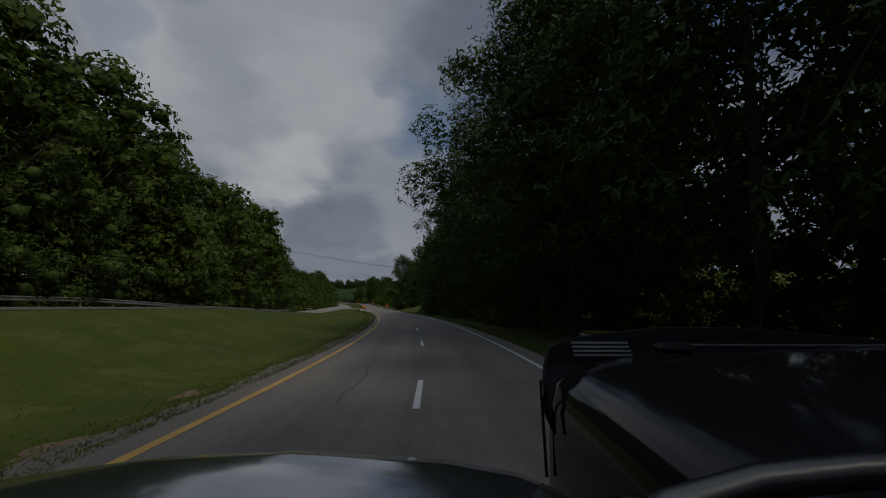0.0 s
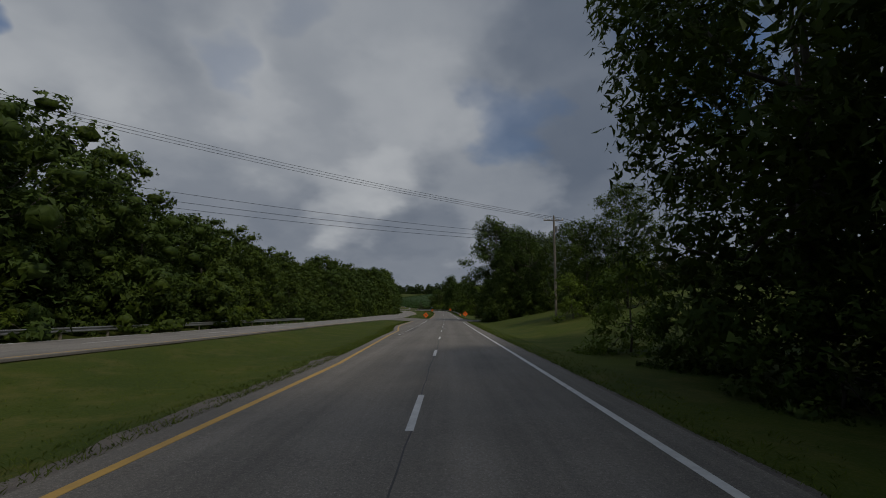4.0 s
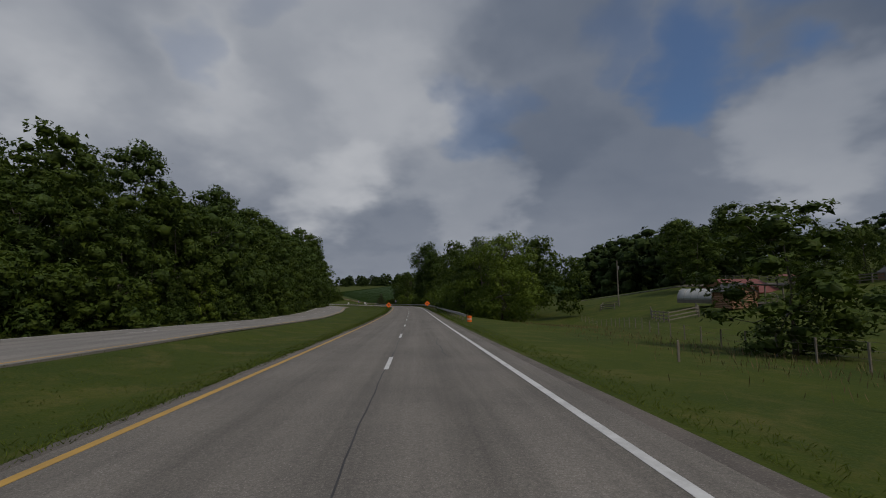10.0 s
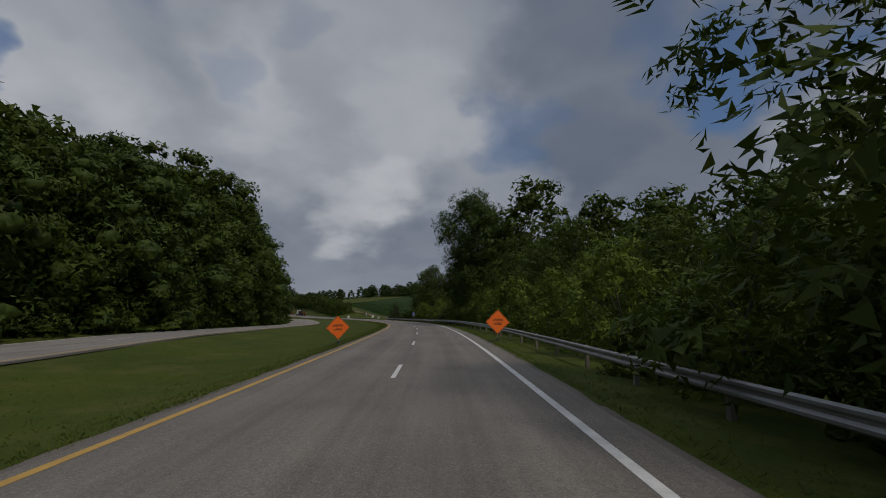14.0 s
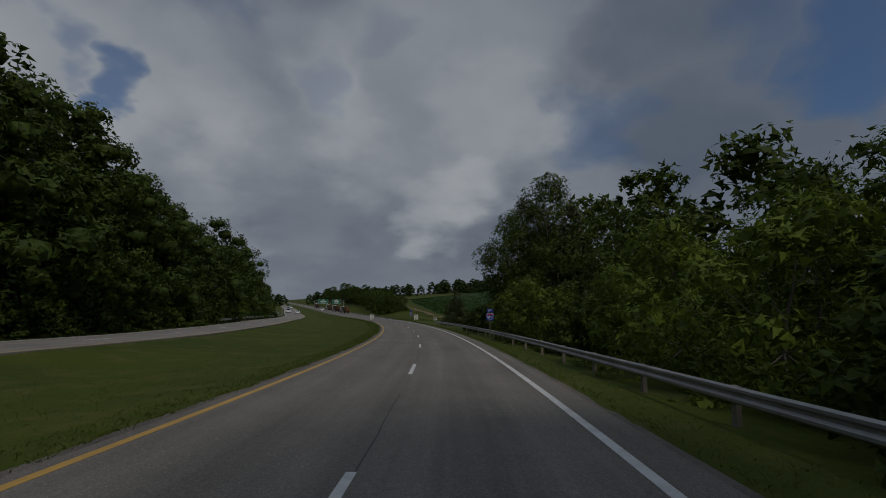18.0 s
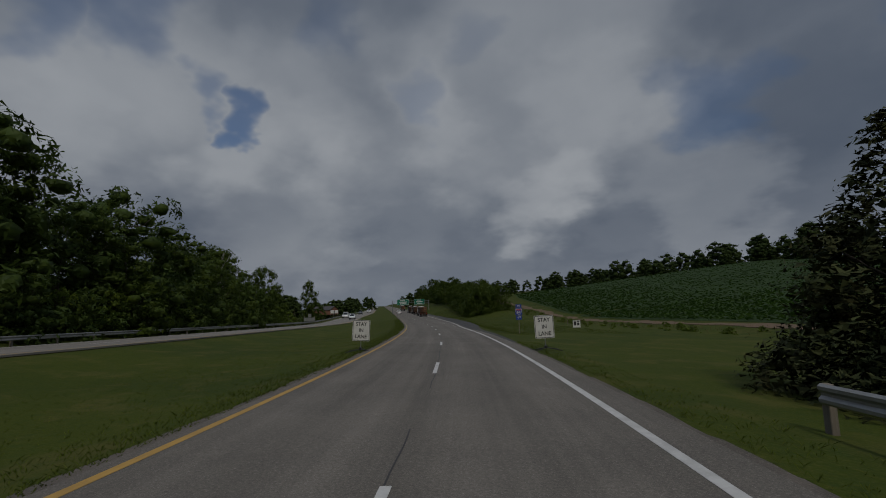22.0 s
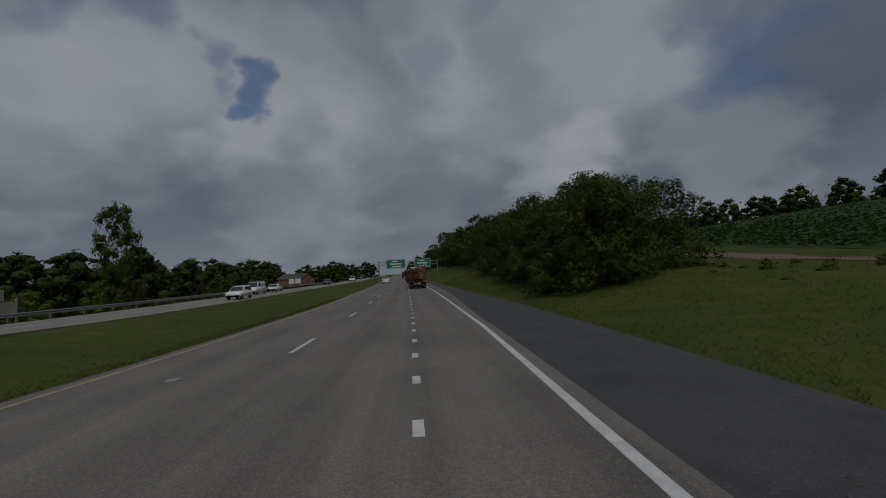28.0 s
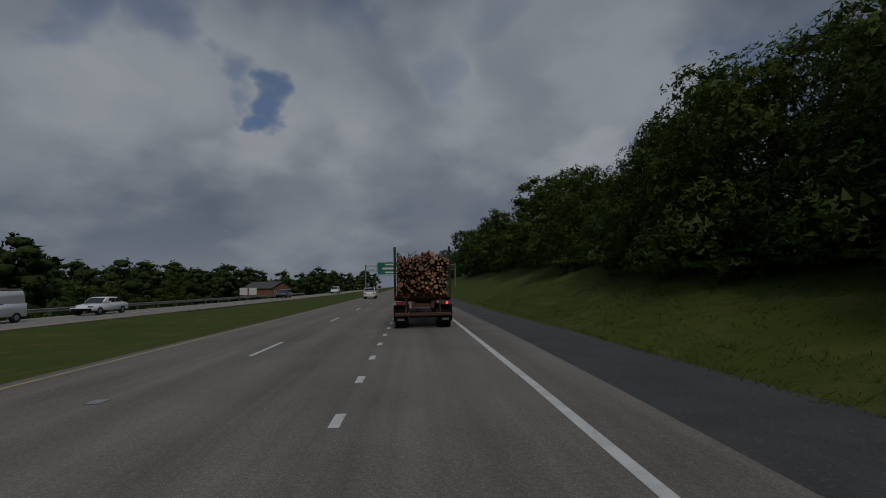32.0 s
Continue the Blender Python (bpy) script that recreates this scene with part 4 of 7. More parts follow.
def row(s0, s1, n_of, kinds, step, scale, depth=2.0, tall=None):
    """Trees along the highway: their kinds, places and scales; tall gives their height in metres instead of a scale."""
    s, out = s0, []
    while s < s1:
        sc = scale(s) if callable(scale) else scale
        kind = random.choice(kinds)
        if tall:
            sc = tall(s) / NOMINAL.get(kind, TREES[kind][2])
        out.append((kind, s + random.uniform(-1, 1), n_of(s) + random.uniform(-depth, depth), sc * random.uniform(0.8, 1.18)))
        s += step * random.uniform(0.75, 1.25)
    return out


def wood_edge(s0, s1, n_of, kinds, step, scale, group, depth=2.0, tall=None):
    for k, s, n, sc in row(s0, s1, n_of, kinds, step, scale, depth, tall):
        tree(k, s, n, sc, group=group)


def wood(name, trees, label, mat="leaf", share=0.27, grow=1.6):
    """The depth of a wood behind its front row, too dense to count: one mesh of many crowns."""
    out, facing = [], []
    for kind, s, n, sc in trees:
        q, w = CROWNS[kind]
        sc *= NOMINAL.get(kind, 1.0) / TREES[kind][2] if kind in NOMINAL else 1.0
        keep = RNG.random(len(q)) < share
        q, w = q[keep], w[keep]
        mid = q.mean(1, keepdims=True)
        q = (mid + (q - mid) * grow).reshape(-1, 3)
        a = random.uniform(0, 6.28)
        R = np.array([[math.cos(a), -math.sin(a), 0], [math.sin(a), math.cos(a), 0], [0, 0, 1]])
        out.append(q @ R.T * sc + np.array(rd(s, n, land(s, max(-250, min(250, n))) - 0.4)))
        facing.append(w.reshape(-1, 3) @ R.T)
    ob = new(name, tris_mesh(name, np.concatenate(out), mat, np.concatenate(facing)))
    return tagged(ob, label, "woodland", kind="stuff")


random.seed(11)
oedge = lambda s: opp(s)[0] - opp(s)[2]
G1, G2 = "wood across the median", "wood beside the highway"
# across the median: how high the wood stands over the far road's edge
TOP_S = (-30, 40, 60, 78, 90, 99, 107, 111, 115, 150, 165, 185, 203, 222, 232, 243, 250, 262, 275, 298, 312, 330, 338, 347, 358, 374, 390, 412, 425, 446, 454, 485, 502, 512, 530, 537, 556)
TOP_H = (25, 23.5, 23.5, 21.0, 21.6, 20.8, 20.4, 19, 16.6, 13.2, 11.2, 12.3, 13.6, 14.4, 13.6, 15.2, 15.4, 15.8, 16.2, 15.8, 17.3, 18, 19.8, 21, 23.3, 25, 23.8, 22.8, 19.8, 19.5, 16.5, 16, 16.2, 15.2, 13.5, 11, 11)
top = lambda s: lerp(s, TOP_S, TOP_H)
wood_edge(-25, 110, lambda s: oedge(s) - lerp(s, (40, 60), (7.5, 6.0)), ["oak", "maple", "oak", "oak_dark"], 5.5, 1.0, G1, 1.2, tall=lambda s: 0.93 * top(s))
wood_edge(-12, 110, lambda s: oedge(s) - 3.6, ["walnut", "maple", "walnut"], 5.5, 1.0, G1, 0.8, tall=lambda s: 0.42 * top(s))
wood_edge(112, 470, lambda s: oedge(s) - 5.6, ["walnut", "maple", "walnut", "maple"], 4.6, 1.0, G1, 1.0, tall=lambda s: 0.74 * top(s))
wood_edge(112, 540, lambda s: oedge(s) - 3.4, ["thicket", "sumac", "walnut", "thicket"], 4.6, 1.0, G1, 0.5, tall=lambda s: random.uniform(2.6, 5.6))
wood_edge(114, 470, lambda s: oedge(s) - 9.5, ["oak", "maple", "oak_dark", "maple"], 6.2, 1.0, G1, 1.0, tall=lambda s: top(s) - 1.2)
wood_edge(470, 556, lambda s: oedge(s) - 6, ["walnut", "maple", "oak", "walnut"], 4.8, 1.0, G1, 1.2, tall=lambda s: 0.9 * top(s))
wood_edge(560, 700, lambda s: -41, ["cedar", "walnut", "thicket", "sumac", "maple"], 6.5, lambda s: lerp(s, (560, 640, 700), (0.9, 0.85, 0.55)), "trees below the far roadway", 4)
tree("sycamore", 99, -26.2, 1.05)
back = row(-20, 110, lambda s: oedge(s) - 15, ["oak", "oak_dark"], 7, 1.0, tall=lambda s: 0.93 * top(s))
back += row(110, 505, lambda s: oedge(s) - 15, ["oak", "maple", "walnut", "oak_dark"], 6.0, 1.0, tall=lambda s: top(s) - 3.0)
back += row(110, 515, lambda s: oedge(s) - 23, ["oak", "oak_dark", "maple"], 8, 1.0, tall=lambda s: top(s) - 4.5)
back += row(505, 560, lambda s: oedge(s) - 14, ["oak", "maple"], 7, 1.0, tall=lambda s: 0.85 * top(s))
wood("roadside_undergrowth", row(-10, 540, lambda s: oedge(s) - lerp(s, (100, 112), (3.4, 2.6)), ["thicket", "sumac", "thicket"], 3.6, 0.62, 0.5), "tangled low undergrowth along the far road edge", "leaf_dark", 0.34, 1.5)
wood("wood_across_median", back, "dense green wood behind its front row of trees")
# beside the highway
wood_edge(2, 44, lambda s: 12.4, ["near_linden"], 8.0, 1.05, G2, 1.0)
wood_edge(50, 76, lambda s: 11.8, ["near_ash"], 8.0, 1.32, G2, 1.0)
wood_edge(79, 112, lambda s: 11.2, ["near_ash"], 7.0, lambda s: lerp(s, (79, 112), (1.3, 1.1)), G2, 1.0)
wood_edge(34, 114, lambda s: 9.2, ["near_thicket", "near_sumac", "near_walnut"], 6.5, 0.72, G2, 0.6)
for s, n, sc, sq in ((36, 9.0, 1.12, 1.2), (47, 9.8, 1.16, 1.12), (60, 10.8, 1.12, 1.1)):
    tree("near_oak", s, n, sc, squash=sq)
tree("near_ash", 73, 10.5, 1.4, squash=0.9)
wood_edge(301, 438, lambda s: 12.8, ["near_walnut", "near_ash", "near_walnut"], 6.2, lambda s: lerp(s, (286, 312, 338, 352, 362, 385, 398, 418, 432, 445), (0.72, 0.74, 0.8, 1.0, 1.15, 0.95, 0.78, 0.98, 1.12, 0.9)), G2, 1.0)
wood_edge(301, 436, lambda s: 9.0, ["near_sumac", "near_sumac", "near_sumac", "near_thicket"], 4.2, 0.85, G2, 0.5)
wood_edge(579, 640, lambda s: lerp(s, (563, 580, 604, 640), (18, 17.3, 18, 21)), ["near_locust"], 3.4, lambda s: lerp(s, (577, 582, 596, 640), (0.70, 0.90, 0.90, 0.84)), "trees on the grass bank", 1.2)
wood_edge(640, 720, lambda s: 22, ["walnut", "maple"], 6, 0.80, "trees on the grass bank", 1.2)
back = row(-12, 114, lambda s: 20, ["oak_dark", "oak"], 7, 1.1) + row(-12, 114, lambda s: 33, ["thicket", "walnut"], 5, 0.9) + row(-12, 112, lambda s: 17.5, ["thicket", "walnut", "thicket"], 3.6, 0.8) + row(-12, 112, lambda s: 25, ["walnut"], 5, 0.8)
back += row(304, 440, lambda s: 20, ["oak", "oak_dark", "maple"], 6.5, lambda s: lerp(s, (290, 330, 370, 390, 440), (0.7, 0.8, 1.1, 0.8, 0.85))) + row(306, 445, lambda s: 30, ["oak", "oak_dark"], 8, 0.85)
back += row(596, 720, lambda s: lerp(s, (600, 640), (24, 28)), ["walnut", "maple"], 5.5, 0.62) + row(690, 860, lambda s: 24, ["oak", "maple"], 8, 0.85)
wood("wood_beside_highway", back, "dense green wood behind its front row of trees")
tree("cedar", 473, 11.0, 0.76, squash=1.45)
tree("near_ash", 297.5, 13.0, 0.88, squash=1.1)
for s, n, sc in ((581, 18.5, 0.88), (583, 23.5, 0.8), (580, 14.6, 0.62), (588, 20, 0.92)):
    tree("near_locust", s, n, sc, group="trees on the grass bank")
tree("near_walnut", 312, 10.4, 1.22, squash=1.08)
for s, n, sc in ((294.5, 9.3, 1.0), (298, 8.6, 0.85), (301.5, 8.7, 1.0), (305, 8.3, 0.9), (309, 8.5, 0.95)):
    tree("near_sumac", s, n, sc, group=G2)
tree("near_locust", 306, 12.5, 1.05)
tree("near_locust", 449, 17, 1.3, squash=1.1)
for s, n, sc in ((453, 10.6, 0.75), (456.5, 11.4, 0.8), (460, 12.4, 0.7)):
    bush = tree("near_thicket", s, n, sc, label="green shrub covered with clusters of small white flowers")
    P, D = crown_points([(np.array((math.cos(k) * 1.4, math.sin(k) * 1.4, 1.6 + 0.5 * (k % 3))), np.array((1.2, 1.2, 1.0))) for k in range(6)], 420, 0.0)
    new("blossom", tris_mesh("blossom", leaf_tris(P, D, 0.13, 0.1, 0.9)[0], "petal", np.repeat(D, 3, axis=0))).parent = bush
tree("near_locust", 442, 15.5, 1.2)
for s, n, sc in ((373, 10.6, 0.95), (31, 8.9, 1.1), (398, 15.5, 0.52)):
    tree("near_linden", s, n, sc)
for s, n, sc in ((381, 10.9, 1.12), (391, 13.0, 0.56)):
    tree("near_linden", s, n, sc, squash=1.06)
tree("near_ash", 444, 13.6, 1.08, squash=1.1)
tree("near_oak", 440, 17, 0.72)
tree("near_ash", 432, 13.0, 1.06)
tree("cedar", 425, 12.6, 1.35)
for s, n, sc in ((462, 14, 1.0), (455, 11, 0.9), (449, 9.5, 0.9), (458, 18, 1.0), (480, 19, 0.9), (444, 9.5, 1.0), (470, 15, 0.9), (466, 19, 1.0)):
    tree("near_thicket", s, n, sc)
wood("field_weeds", row(500, 600, lambda s: 26.5, ["thicket", "sumac"], 1.0, 0.15, 1.8) + row(516, 590, lambda s: 22.5, ["thicket"], 2.6, 0.12, 1.8), "low green weeds along the foot of the crop field", "leaf_light", 0.2, 2.6)
tree("light_maple", 288, 14.3, 1.14, squash=1.1)
tree("near_ash", 303, 12.3, 0.77, squash=1.25)
for s, n, sc in ((322, 66, 1.05), (331, 72, 1.0), (340, 80, 1.05), (350, 88, 1.2), (318, 78, 1.1), (308, 60, 0.85)):
    tree("oak", s, n, sc, squash=1.1)
tree("oak", 565, -34, 0.92, squash=0.72)
tree("oak", 553, -39, 0.82, squash=0.8)
tree("maple", 588, -37, 1.0, squash=0.6)
tree("maple", 241, 19.5, 0.62, squash=1.3)
for s, n, sc in ((275.5, 55.0, 0.98), (277.5, 63.4, 0.9)):
    tree("near_locust", s, n, sc, squash=0.8, label="dense dark upright tree in the farm pasture")
# the clump at the side road
tree("near_linden", 186, 10.5, 1.05, squash=1.06)
tree("near_walnut", 181.5, 12.5, 0.75)
for s, n, sc in ((176, 12.0, 1.05), (183, 10.4, 0.95)):
    tree("near_locust", s, n, sc)
for s, n, sc in ((180, 10.2, 0.9), (177, 10, 0.9), (184, 12.5, 1.0), (175, 13, 1.1), (189, 16.5, 0.9)):
    tree("near_thicket", s, n, sc)
tree("near_linden", 189, 15.5, 0.98, squash=1.15)
tree("near_linden", 180, 15, 0.86, squash=1.2)
tree("near_linden", 196, 20, 0.92)
tree("near_oak", 205, 26.5, 0.92)
tree("near_ash", 215, 34, 1.0)
tree("oak", 228, 44.5, 0.85)
tree("near_oak", 174, 16, 0.78)
tree("near_ash", 177, 13.5, 0.8)
tree("near_oak", 182, 20, 0.85)
tree("near_ash", 168, 24, 0.7)
for s, n, sc in ((172, 12, 1.0), (170, 16, 1.1), (172, 20, 1.1), (166, 24, 1.0), (160, 28, 0.9), (175, 24, 1.0), (152, 33, 1.0), (178, 17, 1.0), (163, 30, 1.2)):
    tree("near_thicket", s, n, sc)
tree("spreading", 168, 22.2, 1.03, squash=1.0)
for s, n, sc in ((169, 18.5, 0.72), (165, 23.5, 0.66), (160, 27.5, 0.6), (172, 15, 0.7)):
    tree("near_walnut", s, n, sc)
for s, n, sc in ((160, 33, 0.85), (167, 30, 0.88), (155, 37, 0.72), (163, 36, 0.8)):
    tree("cedar", s, n, sc)
tree("near_walnut", 143, 16.5, 1.0)
tree("near_ash", 139, 19.5, 0.85)
tree("near_sumac", 138, 13.5, 0.8)
tree("oak", 606, -31.5, 0.88, squash=0.6)
wood_edge(552, 604, lambda s: -47, ["oak", "maple", "walnut"], 5.5, lambda s: lerp(s, (552, 580, 604), (1.2, 1.25, 1.0)), "trees below the far roadway", 4)
tree("oak", 628, -44, 0.6)
for s, n, sc in ((236, 62, 0.7), (246, 68, 0.75), (258, 74, 0.8), (272, 84, 0.8), (285, 96, 0.85)):
    tree("oak", s, n, sc)
tree("maple", 292, 68, 0.5, squash=0.8)
tree("maple", 303, 76, 0.52, squash=0.8)


def far_wood(name, rows, label, scale=1.0):
    """A far wood in one mesh: many simple trees."""
    wood(name, [("far_tree", s, n, sc * scale * random.uniform(0.8, 1.15)) for s, n, sc in rows], label, "far_leaf", 1.0, 1.0)


far_wood("far_wood_ridge", [(s + random.uniform(-4, 4), n + random.uniform(-6, 6), random.choice((0.62, 0.8, 0.95, 1.15))) for s in range(430, 900, 7) for n in (150, 160)] + [(s + random.uniform(-2, 2), 146 + random.uniform(-2, 2), random.choice((0.3, 0.4, 0.52))) for s in range(430, 800, 4)], "line of trees along the crest of the crop field")
def crest(s, n):
    """How high the wood behind the farm stands over the road."""
    return lerp(s - 0.75 * (n - 90), (318, 335, 350, 380, 395, 412), (19.5, 25.5, 26.5, 29, 28, 25)) * (0.55 + 0.005 * n)


hill = [(s + random.uniform(-3, 3), n + random.uniform(-4, 4)) for n, a, b in ((86, 326, 412), (98, 340, 424), (116, 346, 440), (134, 352, 450), (119, 320, 346), (132, 322, 352)) for s in range(a, b, 9)]
hill = [(s, n, (crest(s, n) - land(s, n)) / 14.2) for s, n in hill]
hill += [(s + random.uniform(-4, 4), s * 0.776 - 128 + d, 1.0) for s in range(240, 340, 9) for d in (16, 28, 40)] + [(s, 150 + random.uniform(-8, 8), 0.95) for s in range(230, 350, 9)]
far_wood("far_wood_pasture", hill, "wooded hill behind the pasture")
far_wood("far_wood_ahead", [(s + random.uniform(-6, 6), n + random.uniform(-6, 6), 1.0) for s in range(860, 980, 30) for n in range(-130, 130, 12) if not -17 < n < 9] + [(s + random.uniform(-5, 5), n, 0.9) for s in range(770, 860, 14) for n in (-32, -42, -54)], "far wood where the highway runs away")
far_wood("far_wood_left", [(s + random.uniform(-6, 6), n + random.uniform(-6, 6), 1.45) for s in range(560, 900, 12) for n in (-90, -108, -126)], "far wooded hills across the valley")

# ---- guard rails ----
def guard_rail(s0, s1, n_of, face, label, follow):
    root = thing("guard_rail", label, "guard rail", at(s0, n_of(s0), follow(s0, n_of(s0))))
    inv = root.matrix_world.inverted()
    prof = [(0.0, 0.76), (0.05, 0.72), (0.05, 0.67), (0.0, 0.62), (0.0, 0.58), (0.05, 0.53), (0.05, 0.48), (0.0, 0.44)]
    ss = np.arange(s0, s1 + 0.1, 3.81)
    bm = bmesh.new()
    rows = []
    for s in ss:
        n = n_of(s)
        z = follow(s, n)
        rows.append([bm.verts.new(inv @ rd(s, n + face * x, z + h)) for x, h in prof])
    for a, b in zip(rows, rows[1:]):
        for k in range(len(prof) - 1):
            bm.faces.new((a[k], a[k + 1], b[k + 1], b[k]))
    part("rail", bm, "galv", root)
    bm = box(bmesh.new(), 0, 0, 0.2, 0.12, 0.15, 1.1, 0.01)
    me = bpy.data.meshes.new("post")
    bm.to_mesh(me)
    bm.free()
    me.materials.append(M["wood_post"])
    for s in ss[::1]:
        n = n_of(s) - face * 0.1
        p = new("post", me)
        p.parent = root
        p.matrix_parent_inverse = inv
        p.matrix_basis = at(s, n, follow(s, n_of(s)))
    return root


ofol = lambda s, n: opp(s)[1] - 0.1
guard_rail(-60, 168, lambda s: oedge(s) - 1.0, 1, "long galvanised guard rail before the wood", ofol)
guard_rail(462, 720, lambda s: oedge(s) - 1.0, 1, "long galvanised guard rail along the far roadway", ofol)
guard_rail(268, 472, lambda s: 6.4, -1, "galvanised guard rail along the wood", lambda s, n: land(s, n))
guard_rail(6, 26, lambda s: 7.0, -1, "short galvanised guard rail under the trees", lambda s, n: land(s, n))


# ---- signs ----
def letters(text, size, mat, parent, x, z, y=-0.02, width=None, name="lettering"):
    """Flat raised lettering, set in the middle at x, z."""
    cu = bpy.data.curves.new(name, "FONT")
    cu.body, cu.size, cu.align_x, cu.align_y = text, size, "CENTER", "CENTER"
    cu.extrude = 0.002
    cu.offset = size * 0.018
    ob = new(name, cu)
    bpy.context.view_layer.update()
    me = bpy.data.meshes.new_from_object(ob)
    bpy.data.objects.remove(ob)
    co = np.empty(len(me.vertices) * 3, np.float32)
    me.vertices.foreach_get("co", co)
    co = co.reshape(-1, 3)
    sx = 1.0 if width is None else width / max(0.01, co[:, 0].max() - co[:, 0].min())
    out = np.stack([co[:, 0] * sx + x, -co[:, 2] + y, co[:, 1] + z], 1).astype(np.float32)
    me.vertices.foreach_set("co", out.ravel())
    me.materials.clear()
    me.materials.append(M[mat])
    t = new(name, me)
    t.parent = parent
    return t


def plate(bm, outline, y, thick):
    return prism(bm, outline, y, y + thick)


def round_rect(w, h, r=0.05, k=3, cx=0.0, cz=0.0):
    out = []
    for sx, sz, a0 in ((1, 1, 0), (-1, 1, 90), (-1, -1, 180), (1, -1, 270)):
        for i in range(k + 1):
            a = radians(a0 + 90 * i / k)
            out.append((cx + sx * (w / 2 - r) + r * math.cos(a), cz + sz * (h / 2 - r) + r * math.sin(a)))
    return out


def rotate45(pts, cz):
    c = math.sqrt(0.5)
    return [((x - z) * c, (x + z) * c + cz) for x, z in pts]


def ring(bm, outer, inner, y, thick):
    """A flat frame between two outlines of equal count."""
    a = [[bm.verts.new((x, yy, z)) for x, z in o] for yy in (y, y + thick) for o in (outer, inner)]
    k = len(outer)
    for i in range(k):
        j = (i + 1) % k
        bm.faces.new((a[0][i], a[0][j], a[1][j], a[1][i]))
        bm.faces.new((a[2][i], a[2][j], a[3][j], a[3][i]))
        bm.faces.new((a[0][i], a[0][j], a[2][j], a[2][i]))
        bm.faces.new((a[1][i], a[1][j], a[3][j], a[3][i]))
    return bm


def stand(root, top, reach=0.55):
    """A folding spring stand: a mast and two crossed pairs of feet."""
    part("mast", tube(bmesh.new(), (0, 0.05, 0.1), (0, 0.05, top), 0.022, seg=6), "galv", root)
    for sx in (-1, 1):
        for sy in (-1, 1):
            part("stand_leg", tube(bmesh.new(), (0, 0.05, 0.16), (sx * reach, 0.05 + sy * 0.35, 0.0), 0.018, seg=6), "dark_steel", root)
    part("spring_box", box(bmesh.new(), 0, 0.05, 0.18, 0.14, 0.14, 0.14, 0.01), "dark_steel", root)


def diamond_sign(s, n, rows, side, cz, label, tilt=0.0, turn=0.0):
    root = thing("road_work_sign", label, "road sign", at(s, n, land(s, n), turn) @ pose(0, 0, 0, 0, tilt, 0))
    part("panel", plate(bmesh.new(), rotate45(round_rect(side, side, 0.05), cz), 0.0, 0.006), "orange", root)
    o = rotate45(round_rect(side - 0.04, side - 0.04, 0.045), cz)
    i = rotate45(round_rect(side - 0.07, side - 0.07, 0.04), cz)
    part("border", ring(bmesh.new(), o, i, -0.004, 0.003), "sign_black", root)
    for k, r in enumerate(rows):
        letters(r, 0.19, "sign_black", root, 0, cz + (len(rows) - 1) * 0.11 - k * 0.22, -0.004, width=0.098 * len(r))
    stand(root, cz)
    return root


diamond_sign(208.8, -4.8, ("UNMARKED", "PAVEMENT", "AHEAD"), 1.04, 0.88, "orange diamond sign reading unmarked pavement ahead on the median", 2)
diamond_sign(209.4, 5.56, ("UNMARKED", "PAVEMENT", "AHEAD"), 1.02, 1.2, "orange diamond sign reading unmarked pavement ahead on the verge", -2)
diamond_sign(333.2, -4.6, ("UNEVEN", "LANES"), 1.02, 1.05, "orange diamond sign reading uneven lanes on the grass median", -2)
diamond_sign(332.2, 4.95, ("UNEVEN", "LANES"), 1.02, 1.2, "orange diamond sign reading uneven lanes before the guard rail", 2)


def stay_sign(s, n, tilt, label):
    root = thing("lane_sign", label, "road sign", at(s, n, land(s, n)) @ pose(0, 0, 0, 0, tilt, 0))
    cz = 1.12
    part("panel", plate(bmesh.new(), round_rect(0.92, 1.08, 0.06, cz=cz), 0.0, 0.008), "sign_white", root)
    part("border", ring(bmesh.new(), round_rect(0.88, 1.04, 0.05, cz=cz), round_rect(0.83, 0.99, 0.05, cz=cz), -0.004, 0.003), "sign_black", root)
    for k, (r, w) in enumerate((("STAY", 0.58), ("IN", 0.22), ("LANE", 0.6))):
        letters(r, 0.26, "sign_black", root, 0, cz + 0.32 - k * 0.32, -0.004, width=w)
    stand(root, cz, 0.7)
    return root


stay_sign(486.1, -4.2, 3, "dirty white sign reading stay in lane on the median")
stay_sign(484.0, 5.0, -2, "dirty white sign reading stay in lane on the verge")


def shield(bm, cx, cz, w, h, y, thick):
    pts = [(-0.5, 0.36), (-0.3, 0.5), (0, 0.42), (0.3, 0.5), (0.5, 0.36), (0.46, 0.0), (0.3, -0.3), (0, -0.5), (-0.3, -0.3), (-0.46, 0.0)]
    return prism(bm, [(cx + x * w, cz + z * h) for x, z in pts], y, y + thick)


